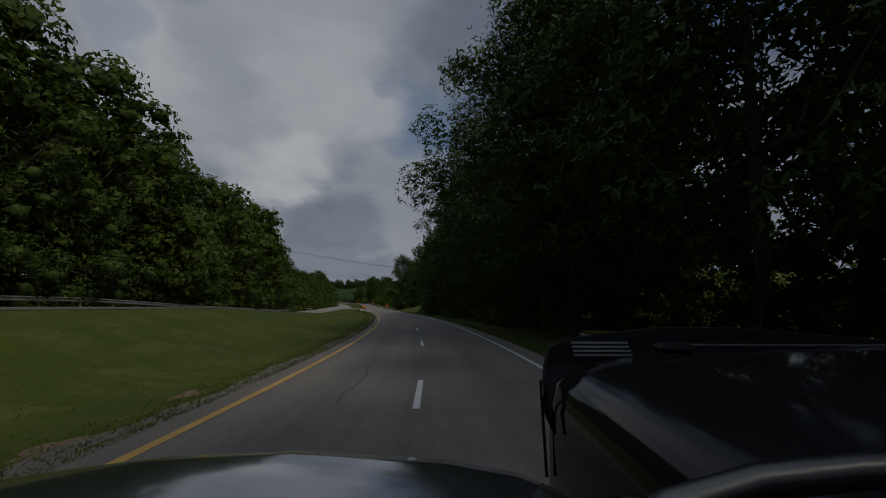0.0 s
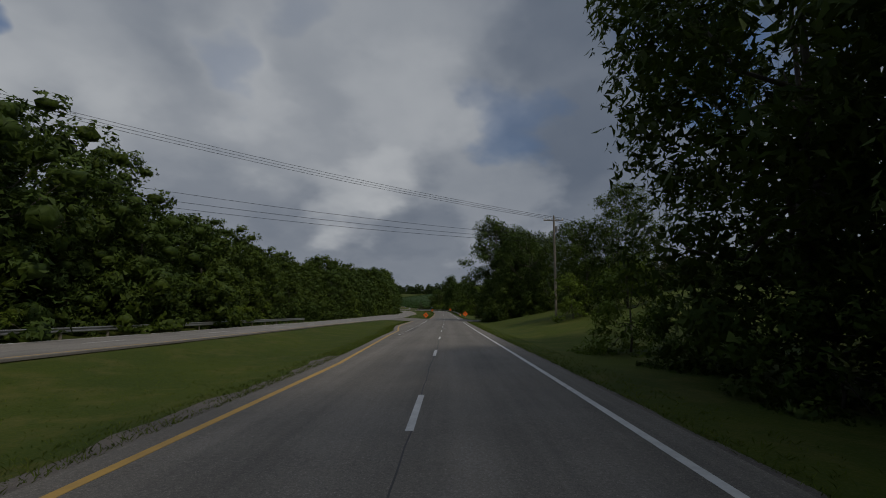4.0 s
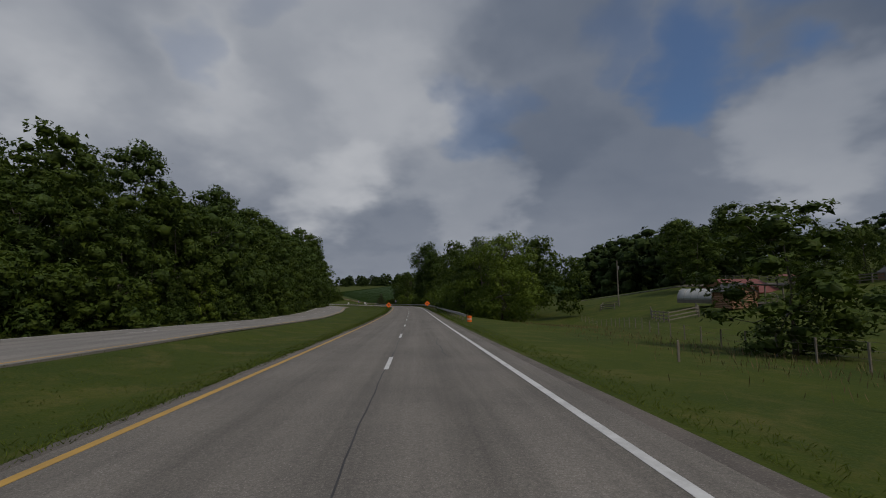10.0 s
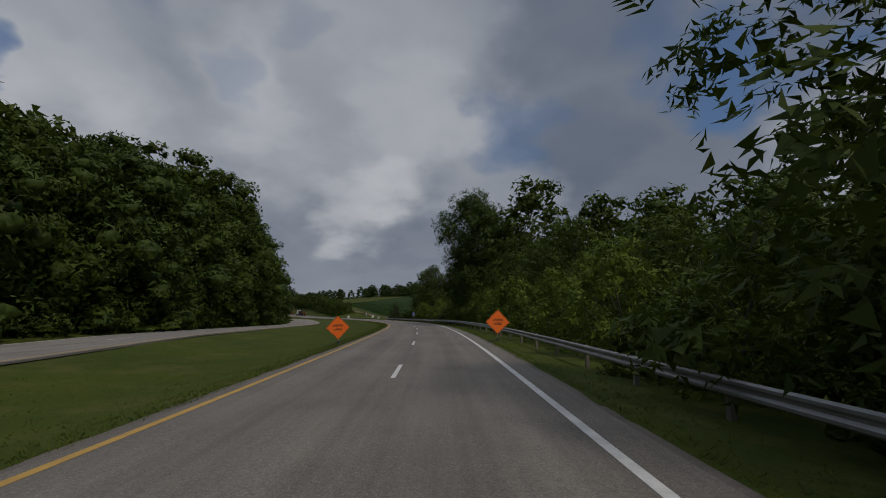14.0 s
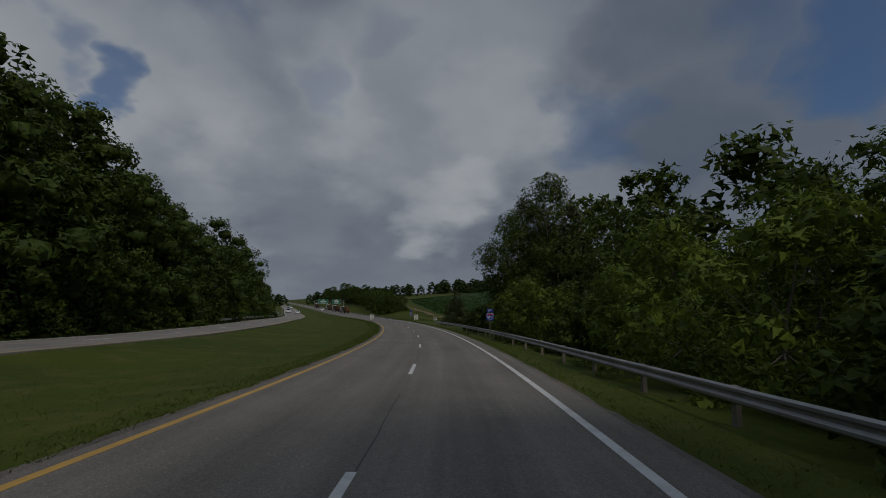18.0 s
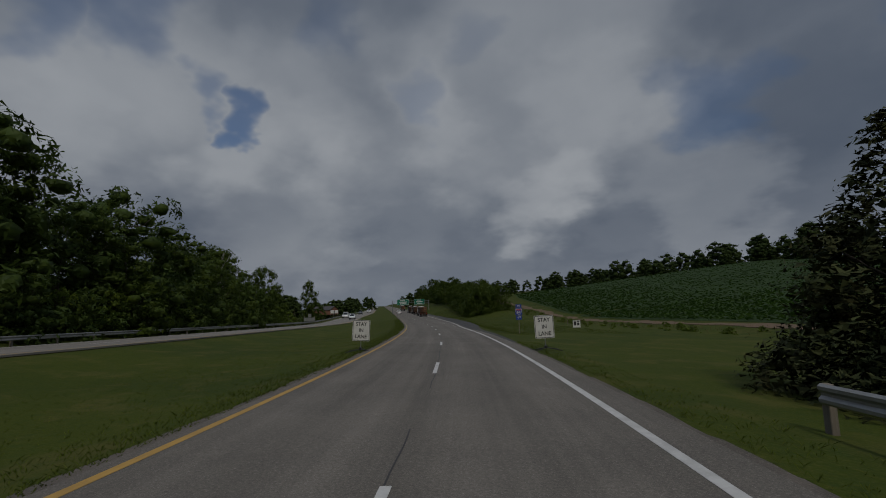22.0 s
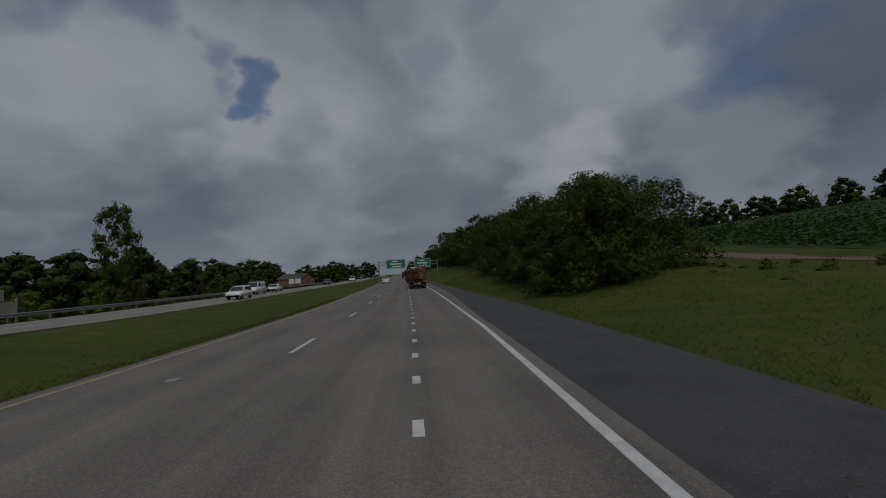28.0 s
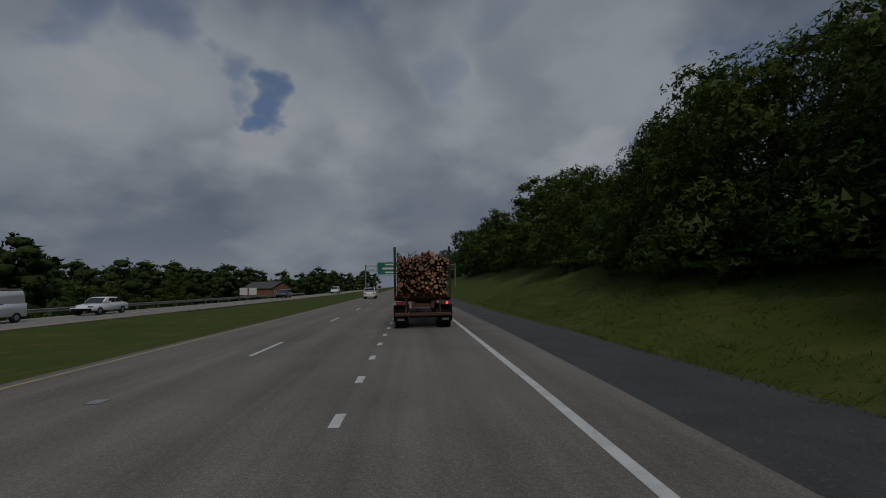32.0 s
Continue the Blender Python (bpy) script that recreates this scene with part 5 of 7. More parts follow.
def route_sign(s, n, top, number, arrow, label, cz):
    root = thing("route_sign", label, "road sign", at(s, n, land(s, n), -3))
    part("post", box(bmesh.new(), 0, 0.04, (cz + 0.5) / 2 - 0.1, 0.06, 0.04, cz + 0.7, 0.005), "wood_post", root)
    p = part("top_plate", plate(bmesh.new(), round_rect(0.5, 0.28, 0.03, cz=cz + 0.5), 0.0, 0.006), "sign_blue", root)
    letters(top, 0.17, "sign_white", p, 0, cz + 0.5, -0.004)
    p = part("shield_plate", plate(bmesh.new(), round_rect(0.6, 0.6, 0.04, cz=cz), 0.0, 0.006), "sign_blue", root)
    q = part("shield", shield(bmesh.new(), 0, cz, 0.56, 0.56, -0.005, 0.004), "sign_white", p)
    part("shield_field", shield(bmesh.new(), 0, cz - 0.01, 0.5, 0.5, -0.01, 0.004), "sign_blue", p)
    part("red_band", box(bmesh.new(), 0, -0.012, cz + 0.165, 0.42, 0.004, 0.1), "sign_red", p)
    letters(number, 0.3, "sign_white", p, 0, cz - 0.05, -0.014)
    if arrow:
        p = part("arrow_plate", plate(bmesh.new(), round_rect(0.5, 0.36, 0.03, cz=cz - 0.52), 0.0, 0.006), "sign_blue", root)
        bm = box(bmesh.new(), -0.08, -0.005, cz - 0.55, 0.05, 0.004, 0.2)
        box(bm, 0.0, -0.005, cz - 0.46, 0.2, 0.004, 0.05)
        prism(bm, [(0.08, cz - 0.37), (0.18, cz - 0.46), (0.08, cz - 0.55)], -0.007, -0.003)
        part("arrow", bm, "sign_white", p)
    return root


route_sign(425.4, 5.75, "JCT", "81", False, "blue route marker sign for junction 81 on one post", 1.9)
route_sign(502.4, 7.1, "TO", "64", True, "blue route marker sign to 64 with a turn arrow", 1.95)


# ---- sign bridge ----
def sign_bridge():
    root = thing("sign_bridge", "galvanised steel sign bridge with two green guide signs", "sign bridge", at(690, 0, 0, 0))
    for x in (-4.4, 14.0):
        part("pillar", tube(bmesh.new(), (x, 0, -0.4), (x, 0, 6.4), 0.18, 0.14, 10), "galv", root)
    for y in (-0.45, 0.45):
        for z in (6.3, 7.3):
            part("chord", tube(bmesh.new(), (-4.4, y, z - 1.2), (14.0, y, z - 1.2), 0.06, seg=6), "galv", root)
    for k in range(16):
        x = -4.4 + 18.4 * k / 16
        part("brace", tube(bmesh.new(), (x, -0.45, 5.1 if k % 2 else 6.1), (x + 1.15, -0.45, 6.1 if k % 2 else 5.1), 0.03, seg=5), "galv", root)
    for cx, w, rows in ((0.9, 6.0, 3), (9.2, 5.2, 3)):
        p = part("guide_sign", plate(bmesh.new(), round_rect(w, 2.7, 0.15, cz=5.5), -0.62, 0.05), "sign_green", root)
        p.location.x = cx
        part("border", ring(bmesh.new(), round_rect(w - 0.14, 2.56, 0.12, cz=5.5), round_rect(w - 0.26, 2.44, 0.12, cz=5.5), -0.626, 0.004), "sign_white", p)
        for r, (ww, hh) in enumerate(((0.35, 0.3), (0.62, 0.4), (0.5, 0.3))):
            part("lettering_bar", box(bmesh.new(), 0.2 * (r - 1), -0.628, 6.3 - 0.8 * r, w * ww, 0.006, hh), "sign_white", p)
        part("walkway", box(bmesh.new(), 0, -0.9, 3.95, w, 0.6, 0.06), "galv", p)
    return root


sign_bridge()


# ---- log trucks ----
def wheel(root, x, y, r=0.5, w=0.28, dual=False):
    t = part("wheel", bmesh.ops and tube(bmesh.new(), (x - w / 2, y, r), (x + w / 2, y, r), r, seg=20), "rubber", root, "black rubber truck tyre")
    bm = tube(bmesh.new(), (x - w / 2 - 0.01, y, r), (x + w / 2 + 0.01, y, r), r * 0.58, seg=14)
    part("rim", bm, "galv", t)
    return t


def log_truck(m, label, seed, near=True):
    rnd = random.Random(seed)
    root = thing("log_truck", label, "truck", m, "log trucks in the convoy")
    # trailer: y ahead, rear bumper at y = 0
    for x in (-0.42, 0.42):
        part("frame_rail", box(bmesh.new(), x, 6.2, 1.02, 0.14, 12.2, 0.3, 0.015), "rust", root)
    for y in (0.25, 2.4, 5.0, 8.0, 11.0):
        part("crossmember", box(bmesh.new(), 0, y, 1.0, 0.8, 0.12, 0.16), "rust", root)
    part("rear_bumper", box(bmesh.new(), 0, 0.06, 0.62, 2.46, 0.12, 0.14, 0.02), "rust", root, "rusty steel rear bumper")
    for x in (-0.75, 0.75):
        part("bumper_strut", box(bmesh.new(), x, 0.1, 0.95, 0.07, 0.07, 0.66, 0.01), "rust", root)
    for x in (-0.95, 0.95):
        p = part("light_box", box(bmesh.new(), x, 0.04, 1.1, 0.42, 0.1, 0.17, 0.015), "rust", root)
        part("tail_lamp", tube(bmesh.new(), (x - 0.1, -0.02, 1.1), (x - 0.1, 0.0, 1.1), 0.055, seg=12), "red_lamp", p)
        part("tail_lamp", tube(bmesh.new(), (x + 0.1, -0.02, 1.1), (x + 0.1, 0.0, 1.1), 0.055, seg=12), "lit_lamp" if x > 0 else "red_lamp", p, "lit red brake lamp" if x > 0 else "")
        part("mud_flap", box(bmesh.new(), x * 1.02, 0.16, 0.68, 0.62, 0.02, 0.7, 0.005), "black_plastic", root)
        q = part("flap_plate", box(bmesh.new(), x * 1.02, 0.14, 0.4, 0.3, 0.012, 0.1), "galv", root)
    for y in (1.0, 2.3):
        part("axle", tube(bmesh.new(), (-1.0, y, 0.5), (1.0, y, 0.5), 0.08, seg=8), "dark_steel", root)
        for x in (-1.1, -0.78, 0.78, 1.1):
            wheel(root, x, y)
    for y in (0.5, 4.2, 7.0, 10.6):
        part("bolster", box(bmesh.new(), 0, y, 1.3, 2.5, 0.16, 0.2, 0.015), "rust", root)
        for x in (-1.22, 1.22):
            part("stake", box(bmesh.new(), x, y, 2.45, 0.1, 0.12, 2.3, 0.01), "dark_steel", root)
    part("rear_beam", box(bmesh.new(), 0, 0.3, 1.38, 2.52, 0.14, 0.12, 0.015), "rust", root)
    # the load: packed round logs
    pts = []
    tries = 0
    while len(pts) < (190 if near else 90) and tries < 20000:
        tries += 1
        r = (rnd.choice((0.06, 0.075, 0.09, 0.11, 0.13)) if tries < 7000 else rnd.uniform(0.035, 0.055)) * (1.0 if near else 1.25)
        x, z = rnd.uniform(-1.16 + r, 1.16 - r), rnd.uniform(1.42 + r, 3.5 - r)
        if z > 3.3 - 0.16 * abs(x) + 0.1 * math.sin(x * 4) or (x < -0.1 and r < 0.06 and rnd.random() < 0.6):
            continue
        if all((x - a) ** 2 + (z - b) ** 2 > (r + c) ** 2 * 0.93 for a, b, c in pts):
            pts.append((x, z, r))
    for x, z, r in pts:
        y0, dx, dz = rnd.uniform(-0.15, 0.35), rnd.uniform(-0.05, 0.05), rnd.uniform(-0.04, 0.04)
        lg = part("log", tube(bmesh.new(), (x, y0, z), (x + dx, y0 + 10.8, z + dz), r, r * 0.85, 9), "log_bark", root, smooth=False)
        part("cut_end", tube(bmesh.new(), (x, y0 - 0.012, z), (x, y0 + 0.004, z), r * 0.9, seg=9), "log_end" if x > rnd.uniform(-0.5, 0.5) else "log_end_dark", lg)
    part("inner_load", box(bmesh.new(), 0, 5.8, 2.24, 2.24, 9.6, 1.6, 0.2), "log_bark", root)
    bm = bmesh.new()
    for _ in range(26):
        x, y = rnd.uniform(-1.0, 1.0), rnd.uniform(0.2, 6)
        tube(bm, (x, y, 3.2), (x + rnd.uniform(-0.4, 0.4), y + rnd.uniform(-0.6, 0.2), 3.3 + rnd.uniform(0.0, 0.22)), 0.018, 0.006, 4)
    part("loose_branches", bm, "log_bark", root)
    # tractor
    part("cab", box(box(bmesh.new(), 0, 15.0, 2.15, 2.3, 1.9, 2.2, 0.12), 0, 13.4, 2.3, 2.3, 1.4, 2.5, 0.1), "car_white", root, "white tractor cab")
    part("hood", box(bmesh.new(), 0, 16.9, 1.55, 1.7, 2.1, 1.1, 0.15), "car_white", root)
    part("cab_frame", box(bmesh.new(), 0, 14.5, 0.95, 0.9, 6.4, 0.3, 0.02), "dark_steel", root)
    for x in (-1.0, 1.0):
        part("exhaust_stack", tube(bmesh.new(), (x, 12.5, 1.0), (x, 12.5, 3.9), 0.07, seg=8), "chrome", root)
        part("side_mirror", box(bmesh.new(), x * 1.35, 15.9, 2.6, 0.12, 0.22, 0.5, 0.03), "black_plastic", root)
        for y in (12.2, 13.5, 17.2):
            wheel(root, x * 1.05, y, 0.5, 0.32)
    return root


log_truck(at(617.4, 4.97, 0.0, -0.3), "log truck stacked with cut logs, one brake lamp lit", 3)
for k, s in enumerate((652, 684, 762)):
    log_truck(at(s, 5.0 if s < 760 else 4.6, 0.0), "log truck stacked high with cut logs further up the convoy", 20 + k, False)


# ---- verges ----
def build_verges():
    rnd = np.random.default_rng(3)
    P, H = [], []

    def sow(s0, s1, count, n_of, hmin, hmax):
        for s, u, h in zip(rnd.uniform(s0, s1, count), rnd.random(count), rnd.uniform(hmin, hmax, count)):
            n = n_of(s, u)
            P.append(rd(s, n, land(s, n)))
            H.append(h)
    # rough fringes along the pavement, thinning out into the mown grass
    sow(0, 182, 16000, lambda s, u: road_left(s) - 0.12 - 1.6 * u ** 2.0, 0.03, 0.1)
    sow(207, 600, 34000, lambda s, u: road_left(s) - 0.12 - 1.6 * u ** 2.0, 0.03, 0.1)
    sow(0, 178, 9000, lambda s, u: road_right(s) + 0.15 + 1.4 * u ** 2.0, 0.03, 0.1)
    sow(206, 490, 14000, lambda s, u: road_right(s) + (0.6 if s < 300 else 0.3) + 1.4 * u ** 2.0, 0.03, 0.1)
    sow(500, 640, 6000, lambda s, u: road_right(s) + 2.5 + 1.6 * u ** 2.0, 0.03, 0.12)
    sow(0, 600, 9000, lambda s, u: road_left(s) - 0.5 - 6.0 * u if not 182 < s < 207 else road_left(s) - 0.5, 0.015, 0.04)
    sow(0, 182, 15000, lambda s, u: road_left(s) - 0.4 - 8.0 * u ** 1.3, 0.03, 0.085)
    sow(207, 600, 34000, lambda s, u: road_left(s) - 0.4 - 8.0 * u ** 1.3, 0.03, 0.085)
    sow(500, 640, 14000, lambda s, u: road_right(s) + lerp(s, (500, 527, 577, 640), (0.8, 2.6, 4.0, 3.0)) + 12.0 * u ** 1.2, 0.05, 0.16)
    P, H = np.array(P), np.array(H)
    out = []
    for k in range(2):
        a = rnd.uniform(0, 6.283, len(P))
        d = np.stack([np.cos(a), np.sin(a), np.zeros(len(P))], 1)
        b = P + rnd.uniform(-0.06, 0.06, (len(P), 3)) * (1, 1, 0)
        w = (0.007 + H * 0.035)[:, None]
        side = np.stack([-d[:, 1], d[:, 0], d[:, 2]], 1) * w
        tip = b + d * H[:, None] * rnd.uniform(0.6, 1.6, len(P))[:, None] + np.array((0, 0, 1.0)) * H[:, None]
        mid = (b + tip) / 2 + np.array((0, 0, 1.0)) * (H * 0.12)[:, None]
        out.append(np.stack([b - side, mid - side * 0.8, tip, mid + side * 0.8], 1).reshape(-1, 3))
    ob = new("verge_grass", quads_mesh("verge_grass", np.concatenate(out), "blades"))
    tagged(ob, "rough green grass tufts along the road edges", "grass", kind="stuff")


build_verges()
for a, b, f, w in ((-60, 112, -1, 0.6), (204, 700, -1, 0.5), (-60, 172, 1, 0.45), (300, 492, 1, 0.5)):
    e = strip("verge_dirt", a, b, (lambda s: (road_left(s) - 0.32 - 0.12 * math.sin(s * 0.7) - 0.1 * math.sin(s * 2.3) - 0.5 * smooth(235, 205, s), road_left(s) + 0.01)) if f < 0 else
              (lambda s: (road_right(s) - 0.01, road_right(s) + 0.4 + 0.12 * math.sin(s * 0.9) + 0.1 * math.sin(s * 2.1))), "gravel", step=1.0, lift=0.0, thick=0.08, cols=3, follow=(lambda s, n: -0.014 - 0.11 * smooth(0.1, 0.7, road_left(s) - n)) if f < 0 else (lambda s, n: -0.014 - 0.11 * smooth(0.1, 0.6, n - road_right(s))))
    tagged(e, "strip of bare gravelly dirt along the pavement edge", "dirt", kind="structure")
for s, n, r in ((8.5, -5.6, 1.2), (12, -5.2, 0.9), (16, -5.4, 0.8), (201, -5.4, 1.4)):
    bm = bmesh.new()
    vs = []
    for i in range(18):
        a = 2 * math.pi * i / 18
        q = r * (0.75 + 0.25 * math.sin(a * 3 + s) + random.uniform(-0.1, 0.1))
        vs.append(bm.verts.new(rd(s + q * 1.6 * math.cos(a), n + q * 0.7 * math.sin(a), land(s + q * 1.6 * math.cos(a), n + q * 0.7 * math.sin(a)) - 0.04)))
    c = bm.verts.new(rd(s, n, land(s, n) + 0.06))
    for i in range(18):
        bm.faces.new((vs[i], vs[(i + 1) % 18], c))
    ob = part("earth_patch", bm, "earth", None)
    tagged(ob, "patch of bare reddish earth in the grass", "earth", kind="structure")

# ---- wear on the asphalt ----
def crack(s0, s1, n0, wob, w, seed, mat="tar_and_groove_shade", name="sealed_crack", par=None):
    r = random.Random(seed)
    ph = r.uniform(0, 6)
    f = lambda s: n0 + wob * (math.sin(s * 0.35 + ph) + 0.5 * math.sin(s * 1.3 + ph * 2) + 0.25 * math.sin(s * 3.7))
    ob = strip(name, s0, s1, lambda s: (f(s) - w / 2, f(s) + w / 2), mat, step=0.5, lift=0.003, thick=0.002, parent=par or road)
    return ob


for k, (a, b) in enumerate(((96, 122), (134, 176), (196, 262), (266, 300), (360, 400), (408, 470), (474, 500))):
    crack(a, b, 0.0, 0.03, 0.025, k)
for k, (a, b, n) in enumerate(((205, 212, -0.9), (14, 22, -1.6), (30, 36, 1.8), (148, 154, -1.2), (236, 244, 2.0), (330, 337, -1.8), (545, 552, -1.6))):
    crack(a, b, n, 0.12, 0.03, 40 + k)
for off in (-0.17, 0.05):
    # a ribbed black trace of dual tyres
    bm = bmesh.new()
    for k in range(120):
        s0 = 134.0 + 0.14 * k
        w_ = 0.13 * lerp(s0, (134, 138, 147, 151), (0.7, 1.0, 0.9, 0.3))
        n0 = lerp(s0, (134, 142, 151), (-3.02, -3.1, -3.22)) + off
        bm.faces.new([bm.verts.new(rd(s_, n_, 0.003)) for s_, n_ in ((s0, n0), (s0 + 0.05, n0 + w_), (s0 + 0.15, n0 + w_), (s0 + 0.1, n0))])
    part("skid_mark", bm, "rubber_mark", road)
for s, n in ((144.5, 0.25), (300, 0.2), (559, -1.6), (606, -0.8)):
    bm = box(bmesh.new(), 0, 0, 0.008, 0.24, 0.3, 0.012, 0.004)
    o = part("pavement_marker", bm, "galv", road)
    o.matrix_world = at(s, n, 0.0)

# rumble grooves beside the yellow line: their shade laid on as dark slabs
groove = bmesh.new()
box(groove, 0, 0, 0.004, 0.2, 0.12, 0.005, 0.0)
groove_shade_mesh = bpy.data.meshes.new("rumble_groove")
groove.to_mesh(groove_shade_mesh)
groove.free()
groove_shade_mesh.materials.append(M["tar_and_groove_shade"])
for k in range(150):
    o = new("rumble_groove", groove_shade_mesh)
    o.parent = road
    o.matrix_world = at(252 + 0.34 * k, -LANE - 0.2, 0.0)

# ---- crop field ----
def build_crop():
    rnd = np.random.default_rng(9)
    P = []
    for s in np.arange(452, 700, 1.1):
        lo = lerp(s, (452, 480, 560, 620, 700), (44, 34, 33, 40, 60))
        ns = np.arange(lo, 140, lerp(s, (452, 560, 700), (0.9, 0.9, 1.4)) * (1.0 if lo < 80 else 1.5))
        for n in ns[rnd.random(len(ns)) < np.interp(ns, (30, 60, 140), (0.95, 0.6, 0.22))]:
            P.append(rd(s, n, land(s, n)))
    P = np.array(P)
    P[:, :2] += rnd.normal(0, 0.15, (len(P), 2))
    out = []
    for k in range(3):
        a = rnd.uniform(0, 6.283, len(P))
        d = np.stack([np.cos(a), np.sin(a), np.zeros(len(P))], 1)
        H = rnd.uniform(0.18, 0.36, len(P))[:, None]
        side = np.stack([-d[:, 1], d[:, 0], d[:, 2]], 1) * 0.12
        b = P + np.array((0, 0, 0.05 * k))
        mid = b + d * 0.3 + np.array((0, 0, 1.0)) * H
        tip = b + d * 0.75 + np.array((0, 0, 1.0)) * H * 0.75
        out.append(np.stack([b, mid - side, tip, mid + side], 1).reshape(-1, 3))
    bed = strip("crop_field", 452, 700, lambda s: (lerp(s, (452, 480, 560, 620, 700), (44, 33, 32, 39, 60)), 146), "crop", step=3.0, lift=0.03, thick=0.3, cols=26, follow=lambda s, n: land(s, n) + 0.2 * smooth(40, 75, n))
    tagged(bed, "sloping field of low green crop below the ridge", "field", kind="structure")
    rag = lambda s, k: 0.5 * math.sin(s * 0.31 + k) + 0.3 * math.sin(s * 0.83 + 2 * k) + 0.2 * math.sin(s * 2.1 + k)
    mid = lambda s: lerp(s, (486, 560, 640), (31.0, 29.3, 32.5))
    dry = strip("dry_strip", 486, 640, lambda s: (mid(s) - 0.7 + 0.5 * rag(s, 0.4), mid(s) + 0.9 + 0.8 * rag(s, 2.2)), "earth", step=0.7, lift=0.05, thick=0.25, cols=6, follow=land)
    tagged(dry, "ragged strip of bare brown earth below the crop field", "earth", kind="structure")
    ob = new("crop_rows", quads_mesh("crop_rows", np.concatenate(out), "crop"))
    tagged(ob, "dense rows of green corn on the sloping field", "crop", kind="stuff")
    Q = []
    for s in np.arange(486, 640, 0.2):
        for n in (lerp(s, (470, 560, 640), (29, 27, 30)) + rnd.normal(0, 1.4) for _ in range(4)):
            Q.append(rd(s, n, land(s, n)))
    for s in np.arange(215, 285, 0.09):
        for n in (lerp(s, (215, 285), (13, 20)) + rnd.normal(0, 2.6) for _ in range(4)):
            Q.append(rd(s, n, land(s, n)))
    Q = np.array(Q)
    a = rnd.uniform(0, 6.283, len(Q))
    d = np.stack([np.cos(a), np.sin(a), np.zeros(len(Q))], 1)
    H = rnd.uniform(0.12, 0.4, len(Q))[:, None]
    side = np.stack([-d[:, 1], d[:, 0], d[:, 2]], 1) * 0.011
    tip = Q + d * H * 0.4 + np.array((0, 0, 1.0)) * H
    mid = (Q + tip) / 2
    ob = new("dry_grass", quads_mesh("dry_grass", np.stack([Q - side * 0.5, mid - side, tip, mid + side], 1).reshape(-1, 3), "straw"))
    tagged(ob, "strip of tall dry tan grass below the field", "grass", kind="stuff")


build_crop()


# ---- poles and cables ----
def utility_pole(s, n, h, label, arms=True):
    root = thing("utility_pole", label, "utility pole", at(s, n, land(s, n)))
    part("pole", tube(bmesh.new(), (0, 0, -0.5), (0, 0, h), 0.15, 0.1, 9), "wood_post", root)
    if arms:
        part("crossarm", box(bmesh.new(), 0, 0.12, h - 0.5, 2.2, 0.1, 0.12, 0.01), "wood_post", root)
        for x in (-1.0, -0.4, 0.4, 1.0):
            part("insulator", tube(bmesh.new(), (x, 0.12, h - 0.42), (x, 0.12, h - 0.25), 0.05, 0.03, 8), "white_wall", root)
    part("transformer" if not arms else "cable_bracket", tube(bmesh.new(), (0.25, 0, h - 1.9), (0.25, 0, h - 1.2), 0.16, seg=10), "galv", root)
    return root


def cable(a, b, sag, name="power_cable", r=0.016):
    pts = [Vector(a).lerp(Vector(b), i / 14) - Vector((0, 0, sag * 4 * (i / 14) * (1 - i / 14))) for i in range(15)]
    bm = pipe(bmesh.new(), pts, r, 5)
    ob = part(name, bm, "black_plastic", None)
    return tagged(ob, "thin black overhead cable strung between poles", "cable", group="overhead cables")


utility_pole(118, -34, 17.4 - land(118, -34), "wooden utility pole rising over the far wood")
utility_pole(141, 12.5, 11.6, "wooden utility pole among the roadside trees")
utility_pole(165, 40, 9.5, "wooden utility pole on the grass slope")
utility_pole(309, 43.1, 9.3, "weathered wooden utility pole by the pasture fence", False)
utility_pole(330, 95, 8.0, "wooden utility pole below the wooded hill", False)
for x, za, zb in ((-1.0, 16.9, 11.3), (0.0, 16.9, 11.3), (1.0, 16.9, 11.3), (0.1, 12.0, 9.3), (0.1, 11.2, 8.9), (0.1, 10.6, 8.6)):
    p = [at(118, -34, za) @ Vector((x, 0.1, 0)), at(141, 12.5, land(141, 12.5) + zb) @ Vector((x, 0.1, 0)), at(165, 40, land(165, 40) + zb - 2.1) @ Vector((x, 0.1, 0))]
    cable(p[0], p[1], 0.7)
    cable(p[1], p[2], 0.6)
for z in (7.7, 6.6):
    cable(at(309, 43.1, land(309, 43.1)) @ Vector((0, 0, z + 1.2)), at(330, 95, land(330, 95)) @ Vector((0, 0, z)), 0.7)


def dead_tree(s, n, h):
    """A bare grey tree: a forked trunk with broken limbs."""
    r = random.Random(4)
    root = thing("dead_tree", "bare grey dead tree with broken limbs", "tree", at(s, n, land(s, n) - 0.1))
    part("trunk", pipe(bmesh.new(), [(0, 0, -0.3), (0.1, 0, h * 0.3), (-0.1, 0.1, h * 0.6), (0.15, 0, h * 0.85), (0.3, 0, h)], [0.2, 0.16, 0.12, 0.07, 0.02], 7), "pale_bark", root)
    for k in range(9):
        z, a = h * r.uniform(0.45, 0.9), r.uniform(0, 6.28)
        l = r.uniform(0.8, 2.2)
        part("limb", pipe(bmesh.new(), [(0, 0, z), (0.5 * l * math.cos(a), 0.5 * l * math.sin(a), z + 0.35 * l), (0.8 * l * math.cos(a + 0.3), 0.8 * l * math.sin(a + 0.3), z + l)], [0.06, 0.04, 0.012], 5), "pale_bark", root)


dead_tree(538, -33.5, 13.0)

